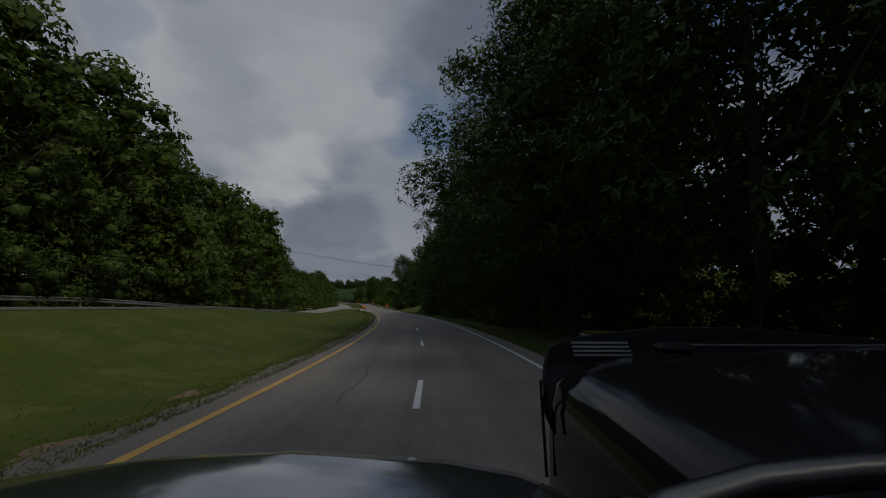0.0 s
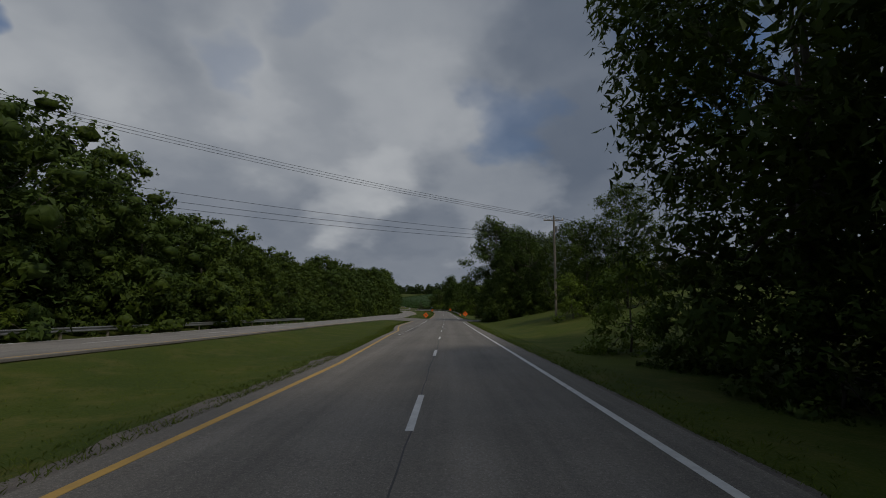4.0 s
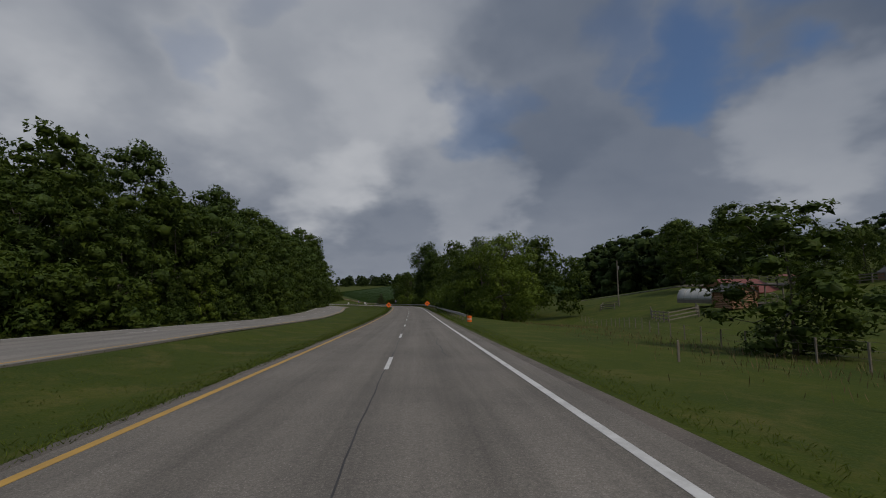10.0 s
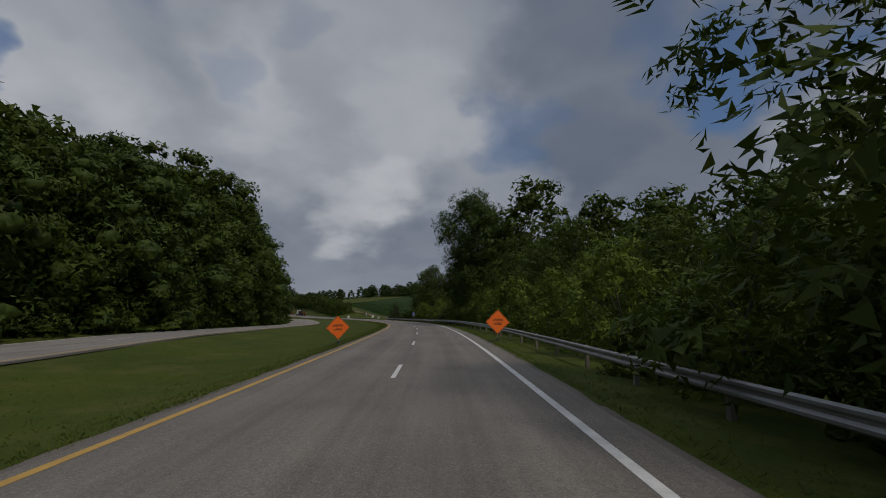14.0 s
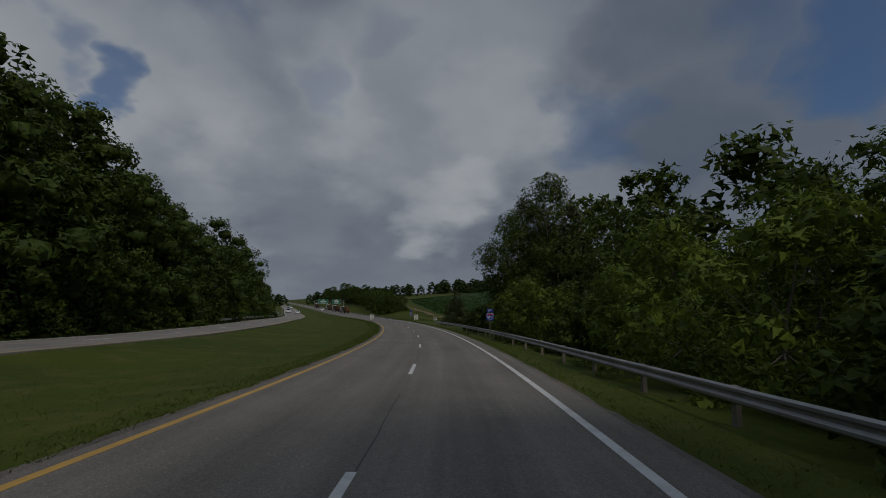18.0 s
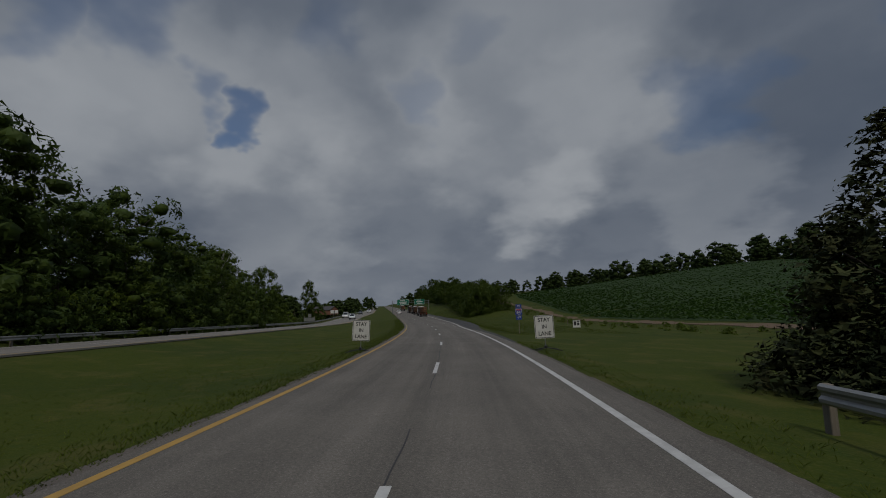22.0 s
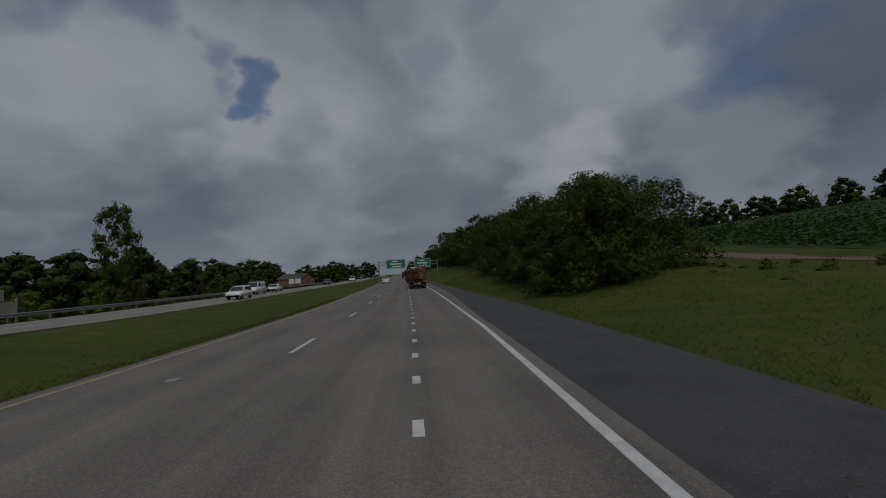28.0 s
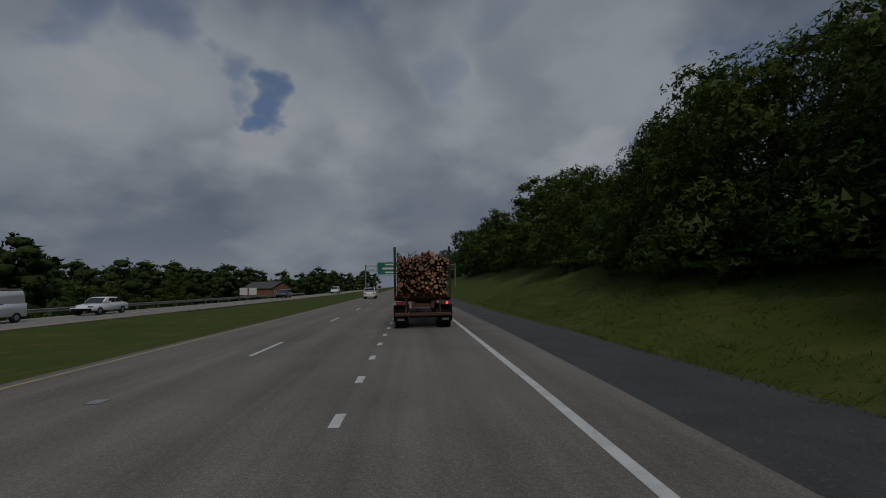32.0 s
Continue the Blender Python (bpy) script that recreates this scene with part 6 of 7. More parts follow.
# ---- farm ----
def gable_house(name, m, w, l, wall, ridge, wmat, rmat, label, category, courses=0, door=True, overhang=0.4):
    """A gabled building: x across, y along the ridge, its front at y = 0."""
    root = thing(name, label, category, m)
    if courses:
        hh = wall / courses
        for k in range(courses):
            for x in (-w / 2, w / 2):
                part("log_course", tube(bmesh.new(), (x, -0.25, hh * (k + 0.5)), (x, l + 0.25, hh * (k + 0.5)), hh * 0.55, seg=8), wmat, root)
            for y in (0.0, l):
                part("log_course", tube(bmesh.new(), (-w / 2 - 0.25, y, hh * (k + 0.5)), (w / 2 + 0.25, y, hh * (k + 0.5)), hh * 0.55, seg=8), wmat, root)
        for y in (0.0, l):
            part("gable", prism(bmesh.new(), [(-w / 2, wall), (w / 2, wall), (0, ridge)], y - 0.06, y + 0.06), wmat, root)
    else:
        for x in (-w / 2, w / 2):
            part("side_wall", box(bmesh.new(), x, l / 2, wall / 2, 0.14, l - 0.16, wall), wmat, root)
        for y in (0.0, l):
            part("gable_wall", prism(bmesh.new(), [(-w / 2, 0), (w / 2, 0), (w / 2, wall), (0, ridge), (-w / 2, wall)], y - 0.07, y + 0.07), wmat, root)
    sl = (ridge - wall) / (w / 2)
    for sx in (-1, 1):
        o = [(0, ridge + 0.02), (0, ridge + 0.14), (sx * (w / 2 + overhang), wall - sl * overhang + 0.14), (sx * (w / 2 + overhang), wall - sl * overhang + 0.02)]
        part("roof", prism(bmesh.new(), o, -overhang, l + overhang), rmat, root)
    if door:
        p = part("door", box(bmesh.new(), 0, -0.1, 1.05, 1.1, 0.06, 2.1, 0.01), "shingle", root, "dark plank door")
        part("handle", box(bmesh.new(), 0.42, -0.15, 1.0, 0.03, 0.05, 0.14), "galv", p)
        for x in (-w * 0.33, w * 0.33):
            f = part("window_frame", box(bmesh.new(), x, -0.1, 1.5, 0.9, 0.06, 0.9, 0.01), "white_wall", root)
            part("pane", box(bmesh.new(), x, -0.135, 1.5, 0.76, 0.02, 0.76), "glass_and_doorway_shade", f)
    return root


def on_land(s, n, turn=0.0, dz=0.0):
    return at(s, n, land(s, n) + dz, turn)


gable_house("log_cabin", on_land(269.5, 39.0, -6), 2.6, 3.6, 2.05, 2.85, "log_wall", "shingle", "small brown log cabin with a dark shingle roof", "cabin", courses=10, door=False, overhang=0.28)
pr = thing("porch", "open lean-to porch with a dark roof beside the cabin", "porch", on_land(269.7, 42.2, -6))
part("porch_roof", prism(bmesh.new(), [(-1.95, 2.34), (1.95, 2.12), (1.95, 2.2), (-1.95, 2.42)], -0.2, 3.4), "shingle", pr)
for x in (-1.7, 1.8):
    for y in (0.0, 3.1):
        part("porch_post", box(bmesh.new(), x, y, 1.05, 0.12, 0.12, 2.2), "wood_post", pr)
part("porch_floor", box(bmesh.new(), 0, 1.6, 0.06, 3.6, 3.3, 0.14), "wood_post", pr)
part("back_wall", box(bmesh.new(), -0.95, 1.25, 1.1, 1.6, 0.1, 1.95), "log_wall", pr)
d_ = part("door", box(bmesh.new(), -1.05, 1.17, 1.05, 0.8, 0.06, 1.8, 0.01), "white_wall", pr, "white painted door")
part("pane", box(bmesh.new(), -1.05, 1.135, 1.4, 0.4, 0.02, 0.6), "glass_and_doorway_shade", d_)
w_ = thing("wagon_wheel", "weathered grey wooden wagon wheel leaning on the porch", "wheel", on_land(269.0, 42.3, -6))
part("rim", pipe(bmesh.new(), [(0.58 * math.cos(a), 0.1, 0.62 + 0.58 * math.sin(a)) for a in np.linspace(0, 2 * math.pi, 25)], 0.05, 6), "wood_post", w_)
part("hub", tube(bmesh.new(), (0, 0.02, 0.62), (0, 0.2, 0.62), 0.1, seg=10), "wood_post", w_)
for k in range(8):
    a = k * math.pi / 4
    part("spoke", tube(bmesh.new(), (0.08 * math.cos(a), 0.1, 0.62 + 0.08 * math.sin(a)), (0.56 * math.cos(a), 0.1, 0.62 + 0.56 * math.sin(a)), 0.025, seg=6), "wood_post", w_)
gable_house("barn", on_land(293, 52.7, -86, -0.5), 10, 7.5, 1.4, 3.5, "log_wall", "red_roof", "brown board barn under a rusty red metal roof", "barn", door=False)
ls = thing("open_shed", "open shed on posts with a rusty red metal roof", "shed", on_land(288.6, 61.9, -86, -0.4))
part("roof", prism(bmesh.new(), [(-3.6, 2.75), (1.4, 2.2), (1.4, 2.28), (-3.6, 2.83)], -1.2, 3.6), "red_roof", ls)
for x in (-3.4, -1.0, 1.2):
    for y in (1.2, 3.4):
        part("post", box(bmesh.new(), x, y, 1.05, 0.14, 0.14, 2.5), "wood_post", ls)
wb = gable_house("white_barn", on_land(320.5, 101.5, -44, -0.5), 9.0, 9, 2.5, 4.2, "white_wall", "galv", "white board barn with a dark panel painted as the shade in a doorway on the hillside", "barn", door=False)
# no opening: a dark panel on the wall gives the doorway's inner shade
part("doorway", box(bmesh.new(), 1.4, -0.09, 1.35, 1.7, 0.06, 2.2, 0.01), "glass_and_doorway_shade", wb, "dark panel painted as the shade in an open doorway")
for x in (-2.6, -1.2):
    part("door", box(bmesh.new(), x, -0.1, 1.2, 1.3, 0.06, 2.2, 0.01), "white_wall", wb)
gable_house("shed", on_land(372, 47, 30), 4, 4, 2.0, 2.9, "wood_post", "shingle", "small weathered open shed across the pasture", "shed", door=False)


def greenhouse(m):
    root = thing("greenhouse", "low hoop greenhouse covered with milky plastic sheet", "greenhouse", m)
    r, l = 1.7, 7.7
    bm = bmesh.new()
    V = [[bm.verts.new((r * math.cos(math.pi * k / 14), y, 0.4 + r * math.sin(math.pi * k / 14))) for k in range(15)] for y in np.linspace(0, l, 10)]
    for a, b in zip(V, V[1:]):
        for k in range(14):
            bm.faces.new((a[k], a[k + 1], b[k + 1], b[k]))
    o = part("plastic_cover", bm, "plastic_sheet", root, smooth=True)
    sd = o.modifiers.new("thickness", "SOLIDIFY")
    sd.thickness = 0.02
    for y in np.linspace(0, l, 8):
        part("hoop", pipe(bmesh.new(), [(1.02 * r * math.cos(math.pi * k / 14), y, 0.4 + 1.02 * r * math.sin(math.pi * k / 14)) for k in range(15)], 0.03, 5), "galv", root)
    for y in (0.0, l):
        part("end_wall", prism(bmesh.new(), [(r * math.cos(math.pi * k / 14), 0.4 + r * math.sin(math.pi * k / 14)) for k in range(15)], y - 0.03, y + 0.03), "white_wall", root)
    # dark slab on the closed end wall, coloured like the shade indoors
    part("door", box(bmesh.new(), 0, -0.06, 1.2, 0.9, 0.05, 1.9), "glass_and_doorway_shade", root, "dark panel painted as the shade in a doorway")
    for x in (-r, r):
        part("base_board", box(bmesh.new(), x, l / 2, 0.2, 0.06, l, 0.5), "wood_post", root)
    return root


greenhouse(on_land(280.7, 46.5, 24.5))
sl_ = thing("log_pile", "pale split logs stacked low in the grass", "log pile", on_land(261.0, 48.4, -70))
for k in range(3):
    part("log", tube(bmesh.new(), (k * 0.28, -1.6, 0.12), (k * 0.28 + 0.05, 1.9 - 0.3 * k, 0.12), 0.13, seg=8), "pale_bark", sl_)
for k in range(2):
    part("log", tube(bmesh.new(), (k * 0.28 + 0.14, -1.1, 0.34), (k * 0.28 + 0.1, 1.5, 0.34), 0.12, seg=8), "pale_bark", sl_)
gable_house("dog_house", on_land(272.5, 61.5, -25), 1.5, 1.7, 1.0, 1.6, "log_wall", "shingle", "small brown wooden dog house beside the lane", "dog house", door=False, overhang=0.15)


def board_fence(pts, rails, label, h=1.25, mat="wood_post", board=0.13, thick=0.12):
    """Posts with rails between the points (s, n)."""
    root = thing("fence", label, "fence", on_land(*pts[0]))
    inv = root.matrix_world.inverted()
    P = []
    for (s0, n0), (s1, n1) in zip(pts, pts[1:]):
        k = max(1, int(math.hypot(s1 - s0, n1 - n0) / 2.6))
        P += [(s0 + (s1 - s0) * i / k, n0 + (n1 - n0) * i / k) for i in range(k)]
    P.append(pts[-1])
    W = [inv @ rd(s, n, land(s, n)) for s, n in P]
    for v in W:
        part("post", box(bmesh.new(), v.x, v.y, v.z + h / 2 - 0.1, thick, thick, h + 0.3, 0.01), mat, root)
    for a, b in zip(W, W[1:]):
        for z in rails:
            d = b - a
            m = Matrix.Translation((a + b) / 2 + Vector((0, 0, z))) @ d.to_track_quat("Y", "Z").to_matrix().to_4x4()
            part("board", box(bmesh.new(), 0, 0, 0, min(0.03, board), d.length, board, 0.0, m), mat, root)
    return root


board_fence([(303.5, 39.5), (306, 37.8), (309.5, 40), (307, 42.2)], (0.35, 0.7, 1.05), "small wooden board pen beside the pole")
board_fence([(288, 38), (279, 33.2), (268, 29.0), (269.5, 33.5), (276, 37.5)], (0.35, 0.75, 1.15), "weathered board corral in the farmyard")
board_fence([(266, 57), (284, 64), (306, 70), (330, 72)], (0.4, 0.8, 1.15), "dark board fence along the farm lane")
board_fence([(214, 13), (232, 16), (256, 21), (278, 27), (296, 30)], (0.45, 0.75, 1.05), "old post and wire fence by the dry grass", 1.0, board=0.01, thick=0.07)
lane = strip("farm_lane", 268, 360, lambda s: (lerp(s, (268, 280, 310, 360), (69, 66, 66, 58)) - 1.6, lerp(s, (268, 280, 310, 360), (69, 66, 66, 58)) + 1.6), "gravel", step=4, lift=0.1, follow=land)
tagged(lane, "pale gravel farm lane along the pasture", "lane", kind="structure")

# small things beside the side road
for s, n, hh in ((206, 12.5, 1.1), (207.2, 12.8, 1.1)):
    r_ = thing("mailbox", "grey metal mailbox on a wooden post by the side road", "mailbox", on_land(s, n, 20))
    part("post", box(bmesh.new(), 0, 0, hh / 2 - 0.2, 0.1, 0.1, hh + 0.4, 0.01), "wood_post", r_)
    part("box", prism(bmesh.new(), [(-0.1, hh), (0.1, hh), (0.1, hh + 0.14), (0.06, hh + 0.2), (-0.06, hh + 0.2), (-0.1, hh + 0.14)], -0.25, 0.25), "galv", r_)
    part("flag", box(bmesh.new(), 0.115, 0.0, hh + 0.12, 0.01, 0.04, 0.2), "red_lamp", r_, "small red flag")
r_ = thing("notice_board", "dark notice board on two posts by the side road", "notice board", on_land(214, 18, 10))
for x in (-0.7, 0.7):
    part("post", box(bmesh.new(), x, 0, 1.0, 0.09, 0.09, 2.3, 0.01), "wood_post", r_)
part("board", box(bmesh.new(), 0, 0, 1.6, 1.5, 0.06, 0.9, 0.01), "shingle", r_)
r_ = thing("litter_bin", "orange plastic barrel at the guard rail end", "barrel", on_land(266.8, 6.6))
part("barrel", bmesh.ops and tube(tube(bmesh.new(), (0, 0, 0), (0, 0, 0.55), 0.26, 0.24, 14), (0, 0, 0.55), (0, 0, 0.62), 0.27, 0.27, 14), "orange", r_)
part("collar", tube(bmesh.new(), (0, 0, 0.26), (0, 0, 0.36), 0.262, 0.258, 14), "sign_white", r_)
for s, n in ((203.5, -8.0), (530.3, 22.1), (532.6, 22.0), (535.8, 18.4), (220, 9.5), (236, 10.5), (228, 9.9)):
    r_ = thing("marker_post", "short dark marker post in the grass", "marker post", on_land(s, n))
    part("post", box(bmesh.new(), 0, 0, 0.35, 0.09, 0.04, 0.9, 0.01), "wood_post", r_)
# street sign at the side road's mouth
r_ = thing("street_sign", "green street name blades on a thin steel post", "street sign", on_land(199.5, 20.2, -20))
part("post", tube(bmesh.new(), (0, 0, -0.3), (0, 0, 2.5), 0.03, seg=8), "galv", r_)
for z, a in ((2.58, 0.0), (2.8, 90.0)):
    q = pose(0, 0, 0, 0, 0, a)
    b_ = part("blade", box(bmesh.new(), 0, 0, z, 0.75, 0.012, 0.17, 0.003, q), "sign_green", r_)
    for yy in (-0.009, 0.009):
        part("lettering_bar", box(bmesh.new(), 0, yy, z, 0.55, 0.004, 0.07, 0.0, q), "sign_white", b_)
# board sign on two posts below the far roadway
r_ = thing("board_sign", "grey board sign on two posts seen from behind", "road sign", at(586, -28.0, -0.6, 5))
for x in (-1.3, 1.3):
    part("post", box(bmesh.new(), x, 0, 0.9, 0.14, 0.14, 2.9, 0.01), "wood_post", r_)
part("panel", box(bmesh.new(), 0, -0.09, 1.55, 2.8, 0.03, 0.95, 0.01), "galv", r_)
part("upper_panel", box(bmesh.new(), 0.1, -0.09, 2.55, 0.8, 0.03, 0.9, 0.01), "galv", r_)
part("upper_post", box(bmesh.new(), 0.1, 0.02, 2.2, 0.1, 0.06, 1.6, 0.01), "wood_post", r_)
# small sign in the grass below the crop field
r_ = thing("field_sign", "small white square sign on two stakes in the grass", "sign", on_land(517.5, 17.6, -4))
for x in (-0.35, 0.35):
    part("stake", box(bmesh.new(), x, 0.03, 0.35, 0.04, 0.04, 1.0), "wood_post", r_)
p_ = part("panel", box(bmesh.new(), 0, 0, 0.5, 0.92, 0.02, 0.86, 0.006), "sign_white", r_)
for x, z, w, h in ((-0.2, 0.58, 0.3, 0.5), (0.2, 0.5, 0.26, 0.3), (0.2, 0.78, 0.3, 0.14)):
    part("lettering_bar", box(bmesh.new(), x, -0.013, z, w, 0.004, h), "sign_black", p_)
# buildings past the far roadway
b_ = gable_house("brick_house", at(760, -40, -1.0, 60), 9, 14, 3.0, 5.2, "brick", "shingle", "low red brick building past the far roadway", "building")
for k in range(2):
    r_ = thing("hoarding", "pale hoarding panel on posts past the far roadway", "hoarding", at(712, -34 - 2.2 * k, -1.0, 10))
    for x in (-0.7, 0.7):
        part("post", box(bmesh.new(), x, 0, 1.3, 0.14, 0.14, 3.0), "wood_post", r_)
    part("panel", box(bmesh.new(), 0, -0.1, 2.3, 1.8, 0.06, 1.7, 0.02), "sign_white", r_)


# ---- vehicles ----
def car_body(bm, prof, w, tuck=0.0, y0=0.0):
    """A body from its side outline (y, z), rounded in plan, of width w."""
    rings = []
    for x, k in ((-w / 2, 0.94), (-w / 2 * 0.93, 1.0), (0, 1.01), (w / 2 * 0.93, 1.0), (w / 2, 0.94)):
        cy = sum(p[0] for p in prof) / len(prof)
        rings.append([bm.verts.new((x * (1 - tuck * (z - prof[0][1]) if tuck else 1), cy + (y - cy) * (1 - (1 - k) * 0.35), z * k + (1 - k) * 0.6)) for y, z in prof])
    n = len(prof)
    for a, b in zip(rings, rings[1:]):
        for i in range(n):
            j = (i + 1) % n
            bm.faces.new((a[i], a[j], b[j], b[i]))
    bm.faces.new(rings[0][::-1])
    bm.faces.new(rings[-1])
    return bm


SHAPES = {
    "sedan": dict(l=4.6, w=1.8, body=[(0, 0.35), (4.6, 0.35), (4.6, 0.6), (4.5, 0.72), (3.3, 0.92), (0.5, 0.98), (0.05, 0.85), (0, 0.6)],
                  cabin=[(0.55, 0.94), (3.4, 0.9), (2.75, 1.4), (2.3, 1.47), (1.5, 1.45), (1.0, 1.3)]),
    "suv": dict(l=4.6, w=1.86, body=[(0, 0.4), (4.6, 0.4), (4.6, 0.75), (4.45, 0.95), (3.4, 1.08), (0.1, 1.1), (0, 0.8)],
                cabin=[(0.08, 1.05), (3.5, 1.05), (2.8, 1.62), (2.3, 1.72), (0.5, 1.72), (0.25, 1.6)]),
    "van": dict(l=5.6, w=2.0, body=[(0, 0.4), (5.6, 0.4), (5.6, 0.8), (5.45, 1.05), (4.5, 1.22), (0.03, 1.25), (0, 0.8)],
                cabin=[(0.03, 1.2), (4.55, 1.2), (3.7, 1.95), (3.4, 2.05), (0.15, 2.08), (0.06, 1.9)])}


def vehicle(kind, m, paint, label, name="car", category="car"):
    sh = SHAPES[kind]
    l, w = sh["l"], sh["w"]
    root = thing(name, label, category, m)
    part("body", car_body(bmesh.new(), sh["body"], w), paint, root, smooth=True)
    cab = part("cabin", car_body(bmesh.new(), sh["cabin"], w * 0.9, 0.12), paint, root, smooth=True)
    z0 = min(z for y, z in sh["cabin"]) + 0.06
    z1 = max(z for y, z in sh["cabin"]) - 0.1
    ys = sorted(y for y, z in sh["cabin"])
    ya, yb = ys[0] + 0.35, ys[-1] - 0.75
    for x in (-1, 1):
        k = 2 if kind != "van" else 1
        for i in range(k):
            a = ya + (yb - ya) * i / k if kind != "van" else yb - 0.9
            b = ya + (yb - ya) * (i + 1) / k - 0.08 if kind != "van" else yb - 0.05
            part("side_window", box(bmesh.new(), x * w * 0.436, (a + b) / 2, (z0 + z1) / 2, 0.03, b - a, z1 - z0 - 0.02, 0.01), "glass_and_doorway_shade", root)
        part("side_mirror", box(bmesh.new(), x * (w / 2 + 0.08), ys[-1] - 0.7, z0 + 0.08, 0.18, 0.1, 0.14, 0.03), paint, root)
    fy, ry = ys[-1], ys[0]
    for yy, sg_, nm in ((fy, 1, "windscreen"), (ry, -1, "rear_window")):
        bm = bmesh.new()
        top = max(y for y, z in sh["cabin"] if z > z1 - 0.06) if sg_ > 0 else min(y for y, z in sh["cabin"] if z > z1 - 0.12)
        v = [bm.verts.new(p) for p in ((-w * 0.4, yy - sg_ * 0.07 + sg_ * 0.03, z0), (w * 0.4, yy - sg_ * 0.07 + sg_ * 0.03, z0), (w * 0.35, top + sg_ * 0.04, z1 + 0.02), (-w * 0.35, top + sg_ * 0.04, z1 + 0.02))]
        f = bm.faces.new(v)
        r = bmesh.ops.extrude_face_region(bm, geom=[f])
        bmesh.ops.translate(bm, verts=[e for e in r["geom"] if isinstance(e, bmesh.types.BMVert)], vec=(0, -sg_ * 0.06, -0.02))
        part(nm, bm, "glass_and_doorway_shade", root)
    for x in (-1, 1):
        for y in (0.82, l - 0.85):
            t = part("wheel", tube(bmesh.new(), (x * (w / 2 - 0.22), y, 0.33), (x * (w / 2 + 0.01), y, 0.33), 0.33, seg=20), "rubber", root)
            part("rim", tube(bmesh.new(), (x * (w / 2 - 0.02), y, 0.33), (x * (w / 2 + 0.02), y, 0.33), 0.2, 0.17, 12), "galv", t)
        part("tail_lamp", box(bmesh.new(), x * (w / 2 - 0.22), 0.03, 0.86, 0.36, 0.1, 0.16, 0.02), "red_lamp", root)
        part("headlamp", box(bmesh.new(), x * (w / 2 - 0.24), l - 0.06, 0.7, 0.4, 0.12, 0.15, 0.02), "chrome", root)
    part("front_bumper", box(bmesh.new(), 0, l + 0.01, 0.45, w * 0.9, 0.1, 0.22, 0.03), "black_plastic", root)
    part("rear_bumper", box(bmesh.new(), 0, -0.01, 0.48, w * 0.9, 0.1, 0.22, 0.03), paint, root)
    part("number_plate", box(bmesh.new(), 0, -0.07, 0.62, 0.3, 0.02, 0.15), "sign_white", root)
    if kind == "van":
        for x in (-0.7, 0.7):
            part("roof_rack_rail", box(bmesh.new(), x, 1.9, 2.16, 0.05, 3.4, 0.05), "galv", root)
        for y in (0.4, 1.4, 2.4, 3.4):
            part("roof_rack_bar", box(bmesh.new(), 0, y, 2.19, 1.6, 0.05, 0.05), "galv", root)
        part("ladder", box(bmesh.new(), 0.3, 1.9, 2.24, 0.36, 3.2, 0.06), "wood_post", root)
        for x in (-1, 1):
            part("side_stripe", box(bmesh.new(), x * (w / 2 * 0.985), 2.3, 1.0, 0.02, 0.9, 0.55), "sign_blue", root, "plain blue stripes on the side")
    return root


vehicle("suv", at(668, -1.8), "car_white", "white sport utility car driving ahead of the trucks")
opp_at = lambda s, n: at(s, n, opp(s)[1], 180)
vehicle("sedan", opp_at(641, -22.2), "car_white", "clean white sedan on the far roadway")
vehicle("van", opp_at(630, -22.2), "car_white", "white work van with a loaded roof rack", "van", "van")
vehicle("suv", opp_at(612, -18.6), "car_white", "white sport utility car on the far roadway")
vehicle("suv", opp_at(690, -20), "car_dark", "dark car on the far roadway")
vehicle("van", opp_at(735, -17.0), "car_white", "white van far along the opposite roadway", "van", "van")


def loft(bm, rings):
    rows = [[bm.verts.new(p) for p in r] for r in rings]
    for a, b in zip(rows, rows[1:]):
        for i in range(len(a) - 1):
            bm.faces.new((a[i], a[i + 1], b[i + 1], b[i]))
    return bm


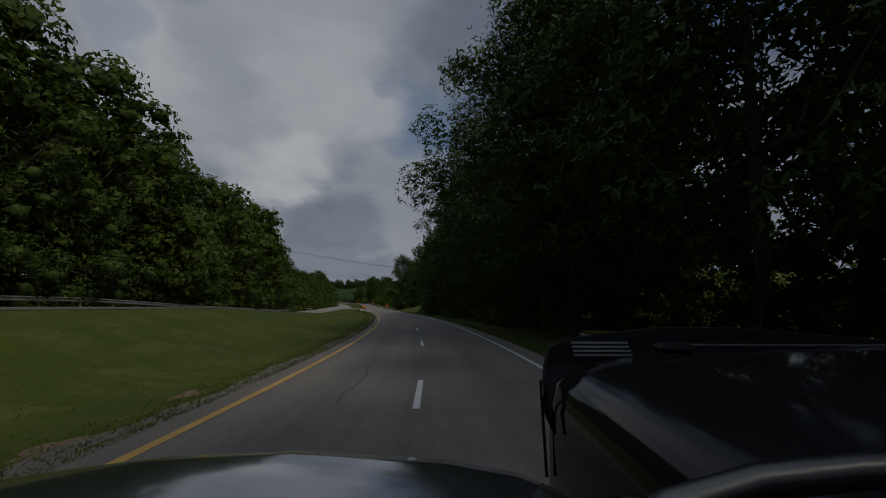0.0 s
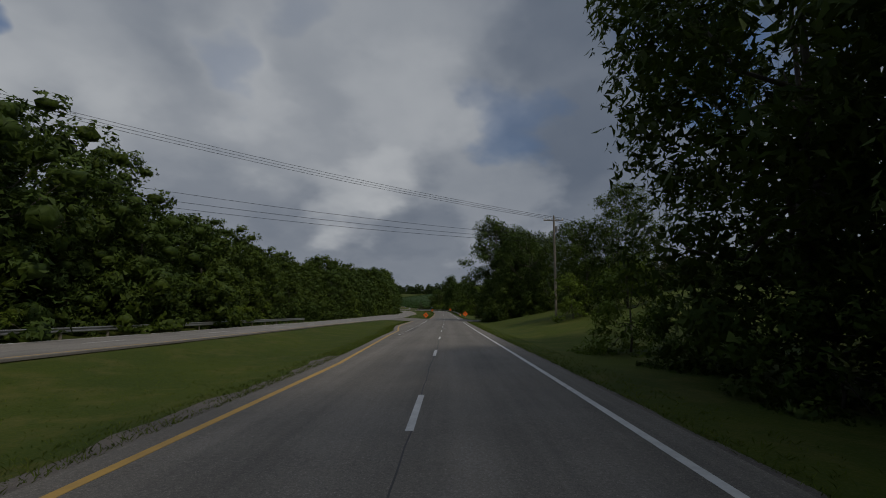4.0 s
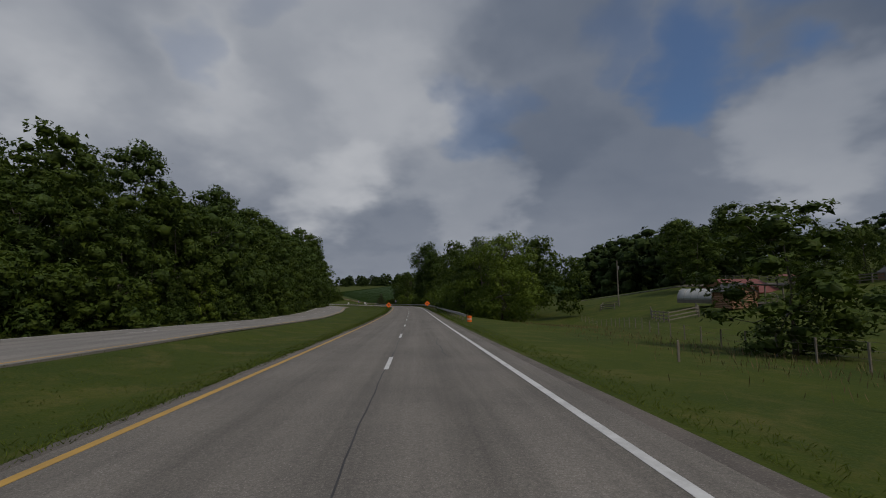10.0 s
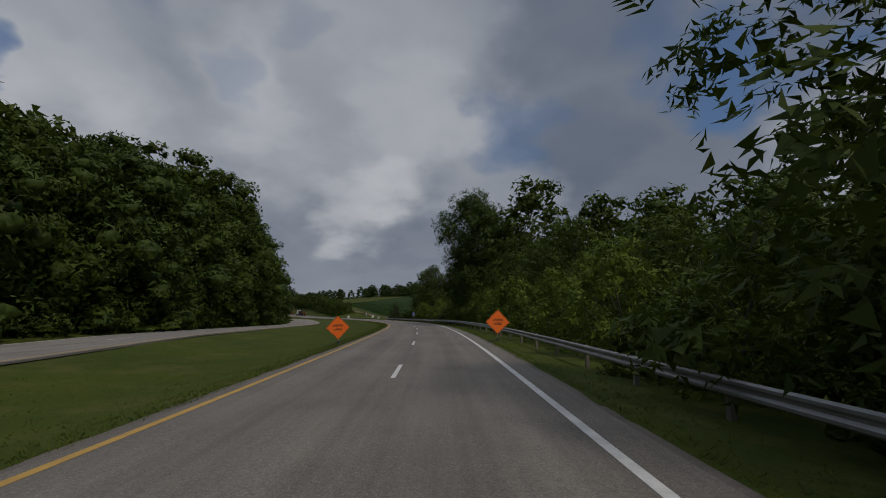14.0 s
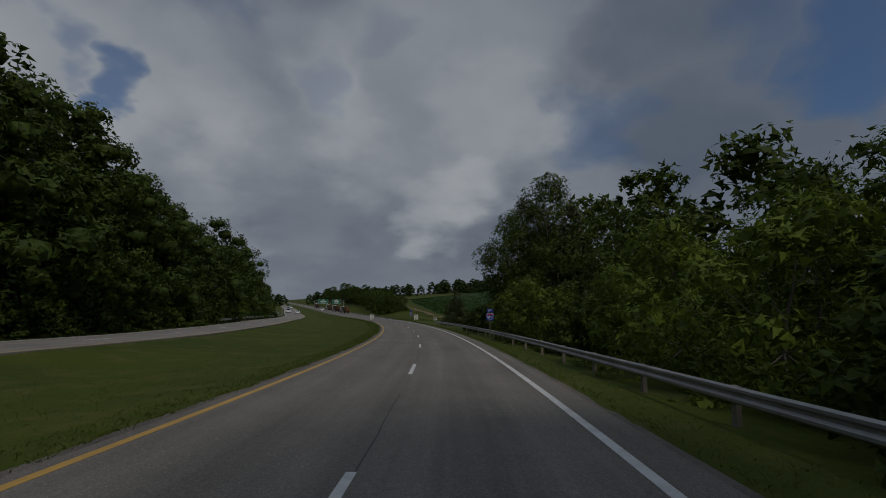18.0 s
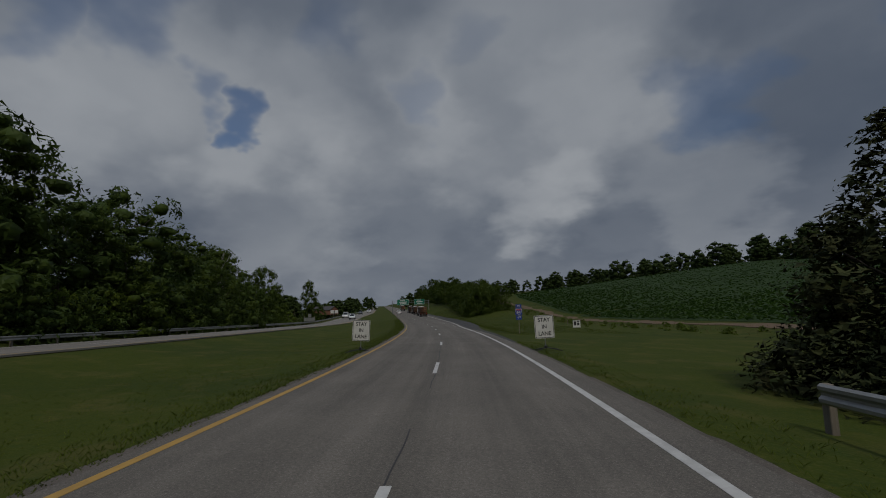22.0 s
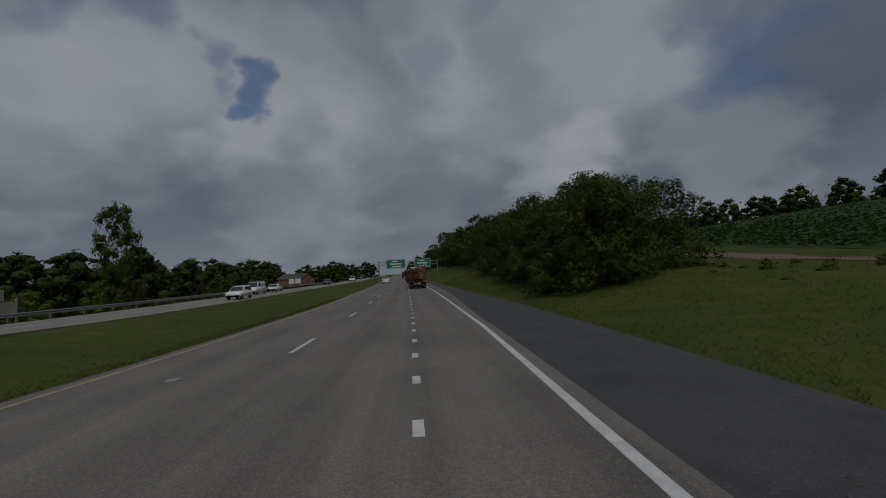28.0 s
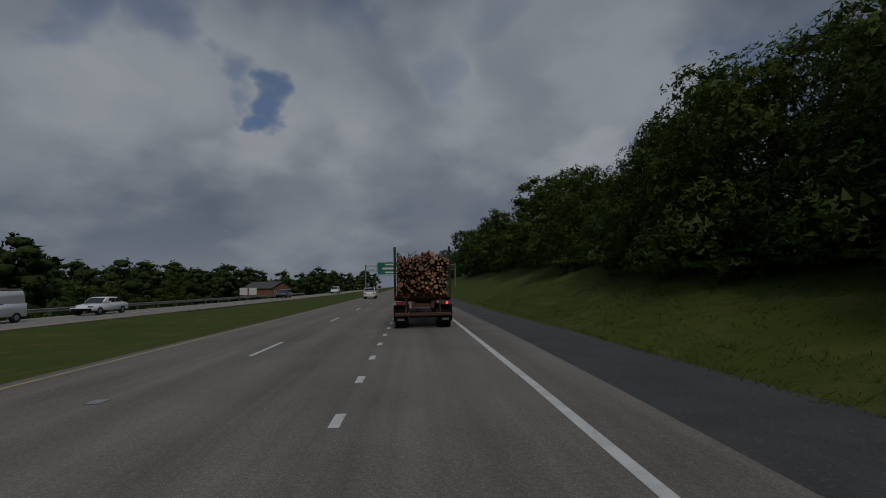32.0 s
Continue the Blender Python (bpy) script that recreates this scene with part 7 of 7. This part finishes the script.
def work_truck(m):
    """The dark truck whose mirror carries the view: origin on the road below the eye, y ahead."""
    root = thing("pickup_truck", "dark truck with black hood, grey fender and steel bar", "truck", m)
    # hood: a steep flank, a rounded shoulder and a nearly flat top
    prof = [(0.25, 1.02), (0.25, 1.46), (0.253, 1.53), (0.264, 1.58), (0.29, 1.612), (0.35, 1.634), (0.5, 1.652), (0.75, 1.666), (1.0, 1.67), (1.3, 1.664), (1.55, 1.64), (1.68, 1.58), (1.72, 1.45), (1.72, 1.02)]
    rings = []
    for y, k in ((-0.75, 0.05), (-0.3, 0.045), (0.1, 0.04), (0.4, 0.033), (0.7, 0.032), (0.95, 0.03), (1.06, 0.022), (1.1, 0.0), (1.14, -0.05), (1.16, -0.14)):
        rings.append([(x + (0.02 if y > 1.1 and x < 1 else 0), y, z + (k if z > 1.4 else 0)) for x, z in prof])
    o = part("hood", loft(bmesh.new(), rings), "black_paint", root, "glossy black hood", smooth=True)
    o.modifiers.new("thickness", "SOLIDIFY").thickness = 0.02
    # bug deflector along the hood's front edge
    d = []
    for x, z, b in ((0.236, 1.585, 0.1), (0.237, 1.64, 0.06), (0.255, 1.68, 0.03), (0.293, 1.696, 0.01), (0.4, 1.713, 0.0), (0.556, 1.729, 0.0), (0.75, 1.728, 0.0), (0.9, 1.716, 0.0), (1.15, 1.695, 0.0), (1.4, 1.67, 0.03), (1.6, 1.62, 0.08)):
        d.append([(x + 0.008, 1.1 - b, z - 0.075), (x, 1.17 - b, z - 0.045), (x, 1.155 - b, z)])
    o = part("bug_deflector", loft(bmesh.new(), d), "black_plastic", root, "black plastic bug deflector", smooth=True)
    o.modifiers.new("thickness", "SOLIDIFY").thickness = 0.008
    # reflection lines on the deflector's clip, built as thin pale metal bars
    for k in range(4):
        part("deflector_rib", box(bmesh.new(), 0.385, 1.105 + 0.008 * k, 1.664 + 0.009 * k, 0.14, 0.006, 0.0045), "galv", root)
    part("washer_jet", box(bmesh.new(), 0.53, 1.05, 1.69, 0.08, 0.06, 0.022, 0.01), "black_plastic", root)
    part("hood_trim", box(bmesh.new(), 0.95, 1.09, 1.69, 0.8, 0.012, 0.008, 0.003), "dark_steel", root)
    # fender: broad and crowned
    f = []
    for y, z in ((-0.5, 1.45), (-0.1, 1.5), (0.2, 1.532), (0.45, 1.553), (0.64, 1.56), (0.75, 1.556), (0.83, 1.535), (0.89, 1.49), (0.93, 1.4), (0.95, 1.1)):
        f.append([(x, y - c * 0.5, z - c) for x, c in ((-1.02, 0.3), (-1.0, 0.16), (-0.92, 0.085), (-0.75, 0.04), (-0.5, 0.011), (-0.25, 0.0), (0.0, 0.013), (0.12, 0.03), (0.2, 0.055), (0.245, 0.1), (0.25, 0.2))])
    o = part("fender", loft(bmesh.new(), f), "fender_paint", root, "dark grey metallic fender with dust", smooth=True)
    o.modifiers.new("thickness", "SOLIDIFY").thickness = 0.02
    for x in (-1.0, 1.75):
        t = part("wheel", tube(bmesh.new(), (x - 0.14, 0.35, 0.42), (x + 0.14, 0.35, 0.42), 0.42, seg=24), "rubber", root)
        part("rim", tube(bmesh.new(), (x - 0.15, 0.35, 0.42), (x + 0.15, 0.35, 0.42), 0.24, seg=14), "chrome", t)
    part("grille", box(bmesh.new(), 0.95, 1.2, 1.05, 1.3, 0.06, 0.6, 0.03), "chrome", root)
    part("bumper", box(bmesh.new(), 0.3, 1.3, 0.62, 3.0, 0.2, 0.3, 0.05), "chrome", root)
    # the bent steel bar of the mirror bracket
    part("mirror_bar", pipe(bmesh.new(), [(0.06, 0.28, 1.6), (0.11, 0.33, 1.64), (0.17, 0.35, 1.665), (0.24, 0.355, 1.682), (0.31, 0.35, 1.692), (0.4, 0.34, 1.7), (0.52, 0.3, 1.705), (0.6, 0.15, 1.71)], 0.0135, 14), "steel", root, "bent brushed steel bar", smooth=True)
    part("bar_bolt", tube(bmesh.new(), (0.5, 0.31, 1.716), (0.5, 0.31, 1.73), 0.012, seg=8), "chrome", root)
    part("loose_strap", tube(bmesh.new(), (0.243, 1.1, 1.38), (0.235, 1.12, 1.6), 0.004, 0.003, 6), "black_plastic", root)
    part("cab", box(bmesh.new(), 0.95, -1.6, 1.35, 1.5, 1.5, 1.3, 0.12), "black_paint", root)
    part("windscreen", box(bmesh.new(), 0.95, -0.82, 1.75, 1.3, 0.04, 0.5, 0.01), "glass_and_doorway_shade", root)
    return root


work_truck(at(5.39, 0.45, 0.0, 0.5))
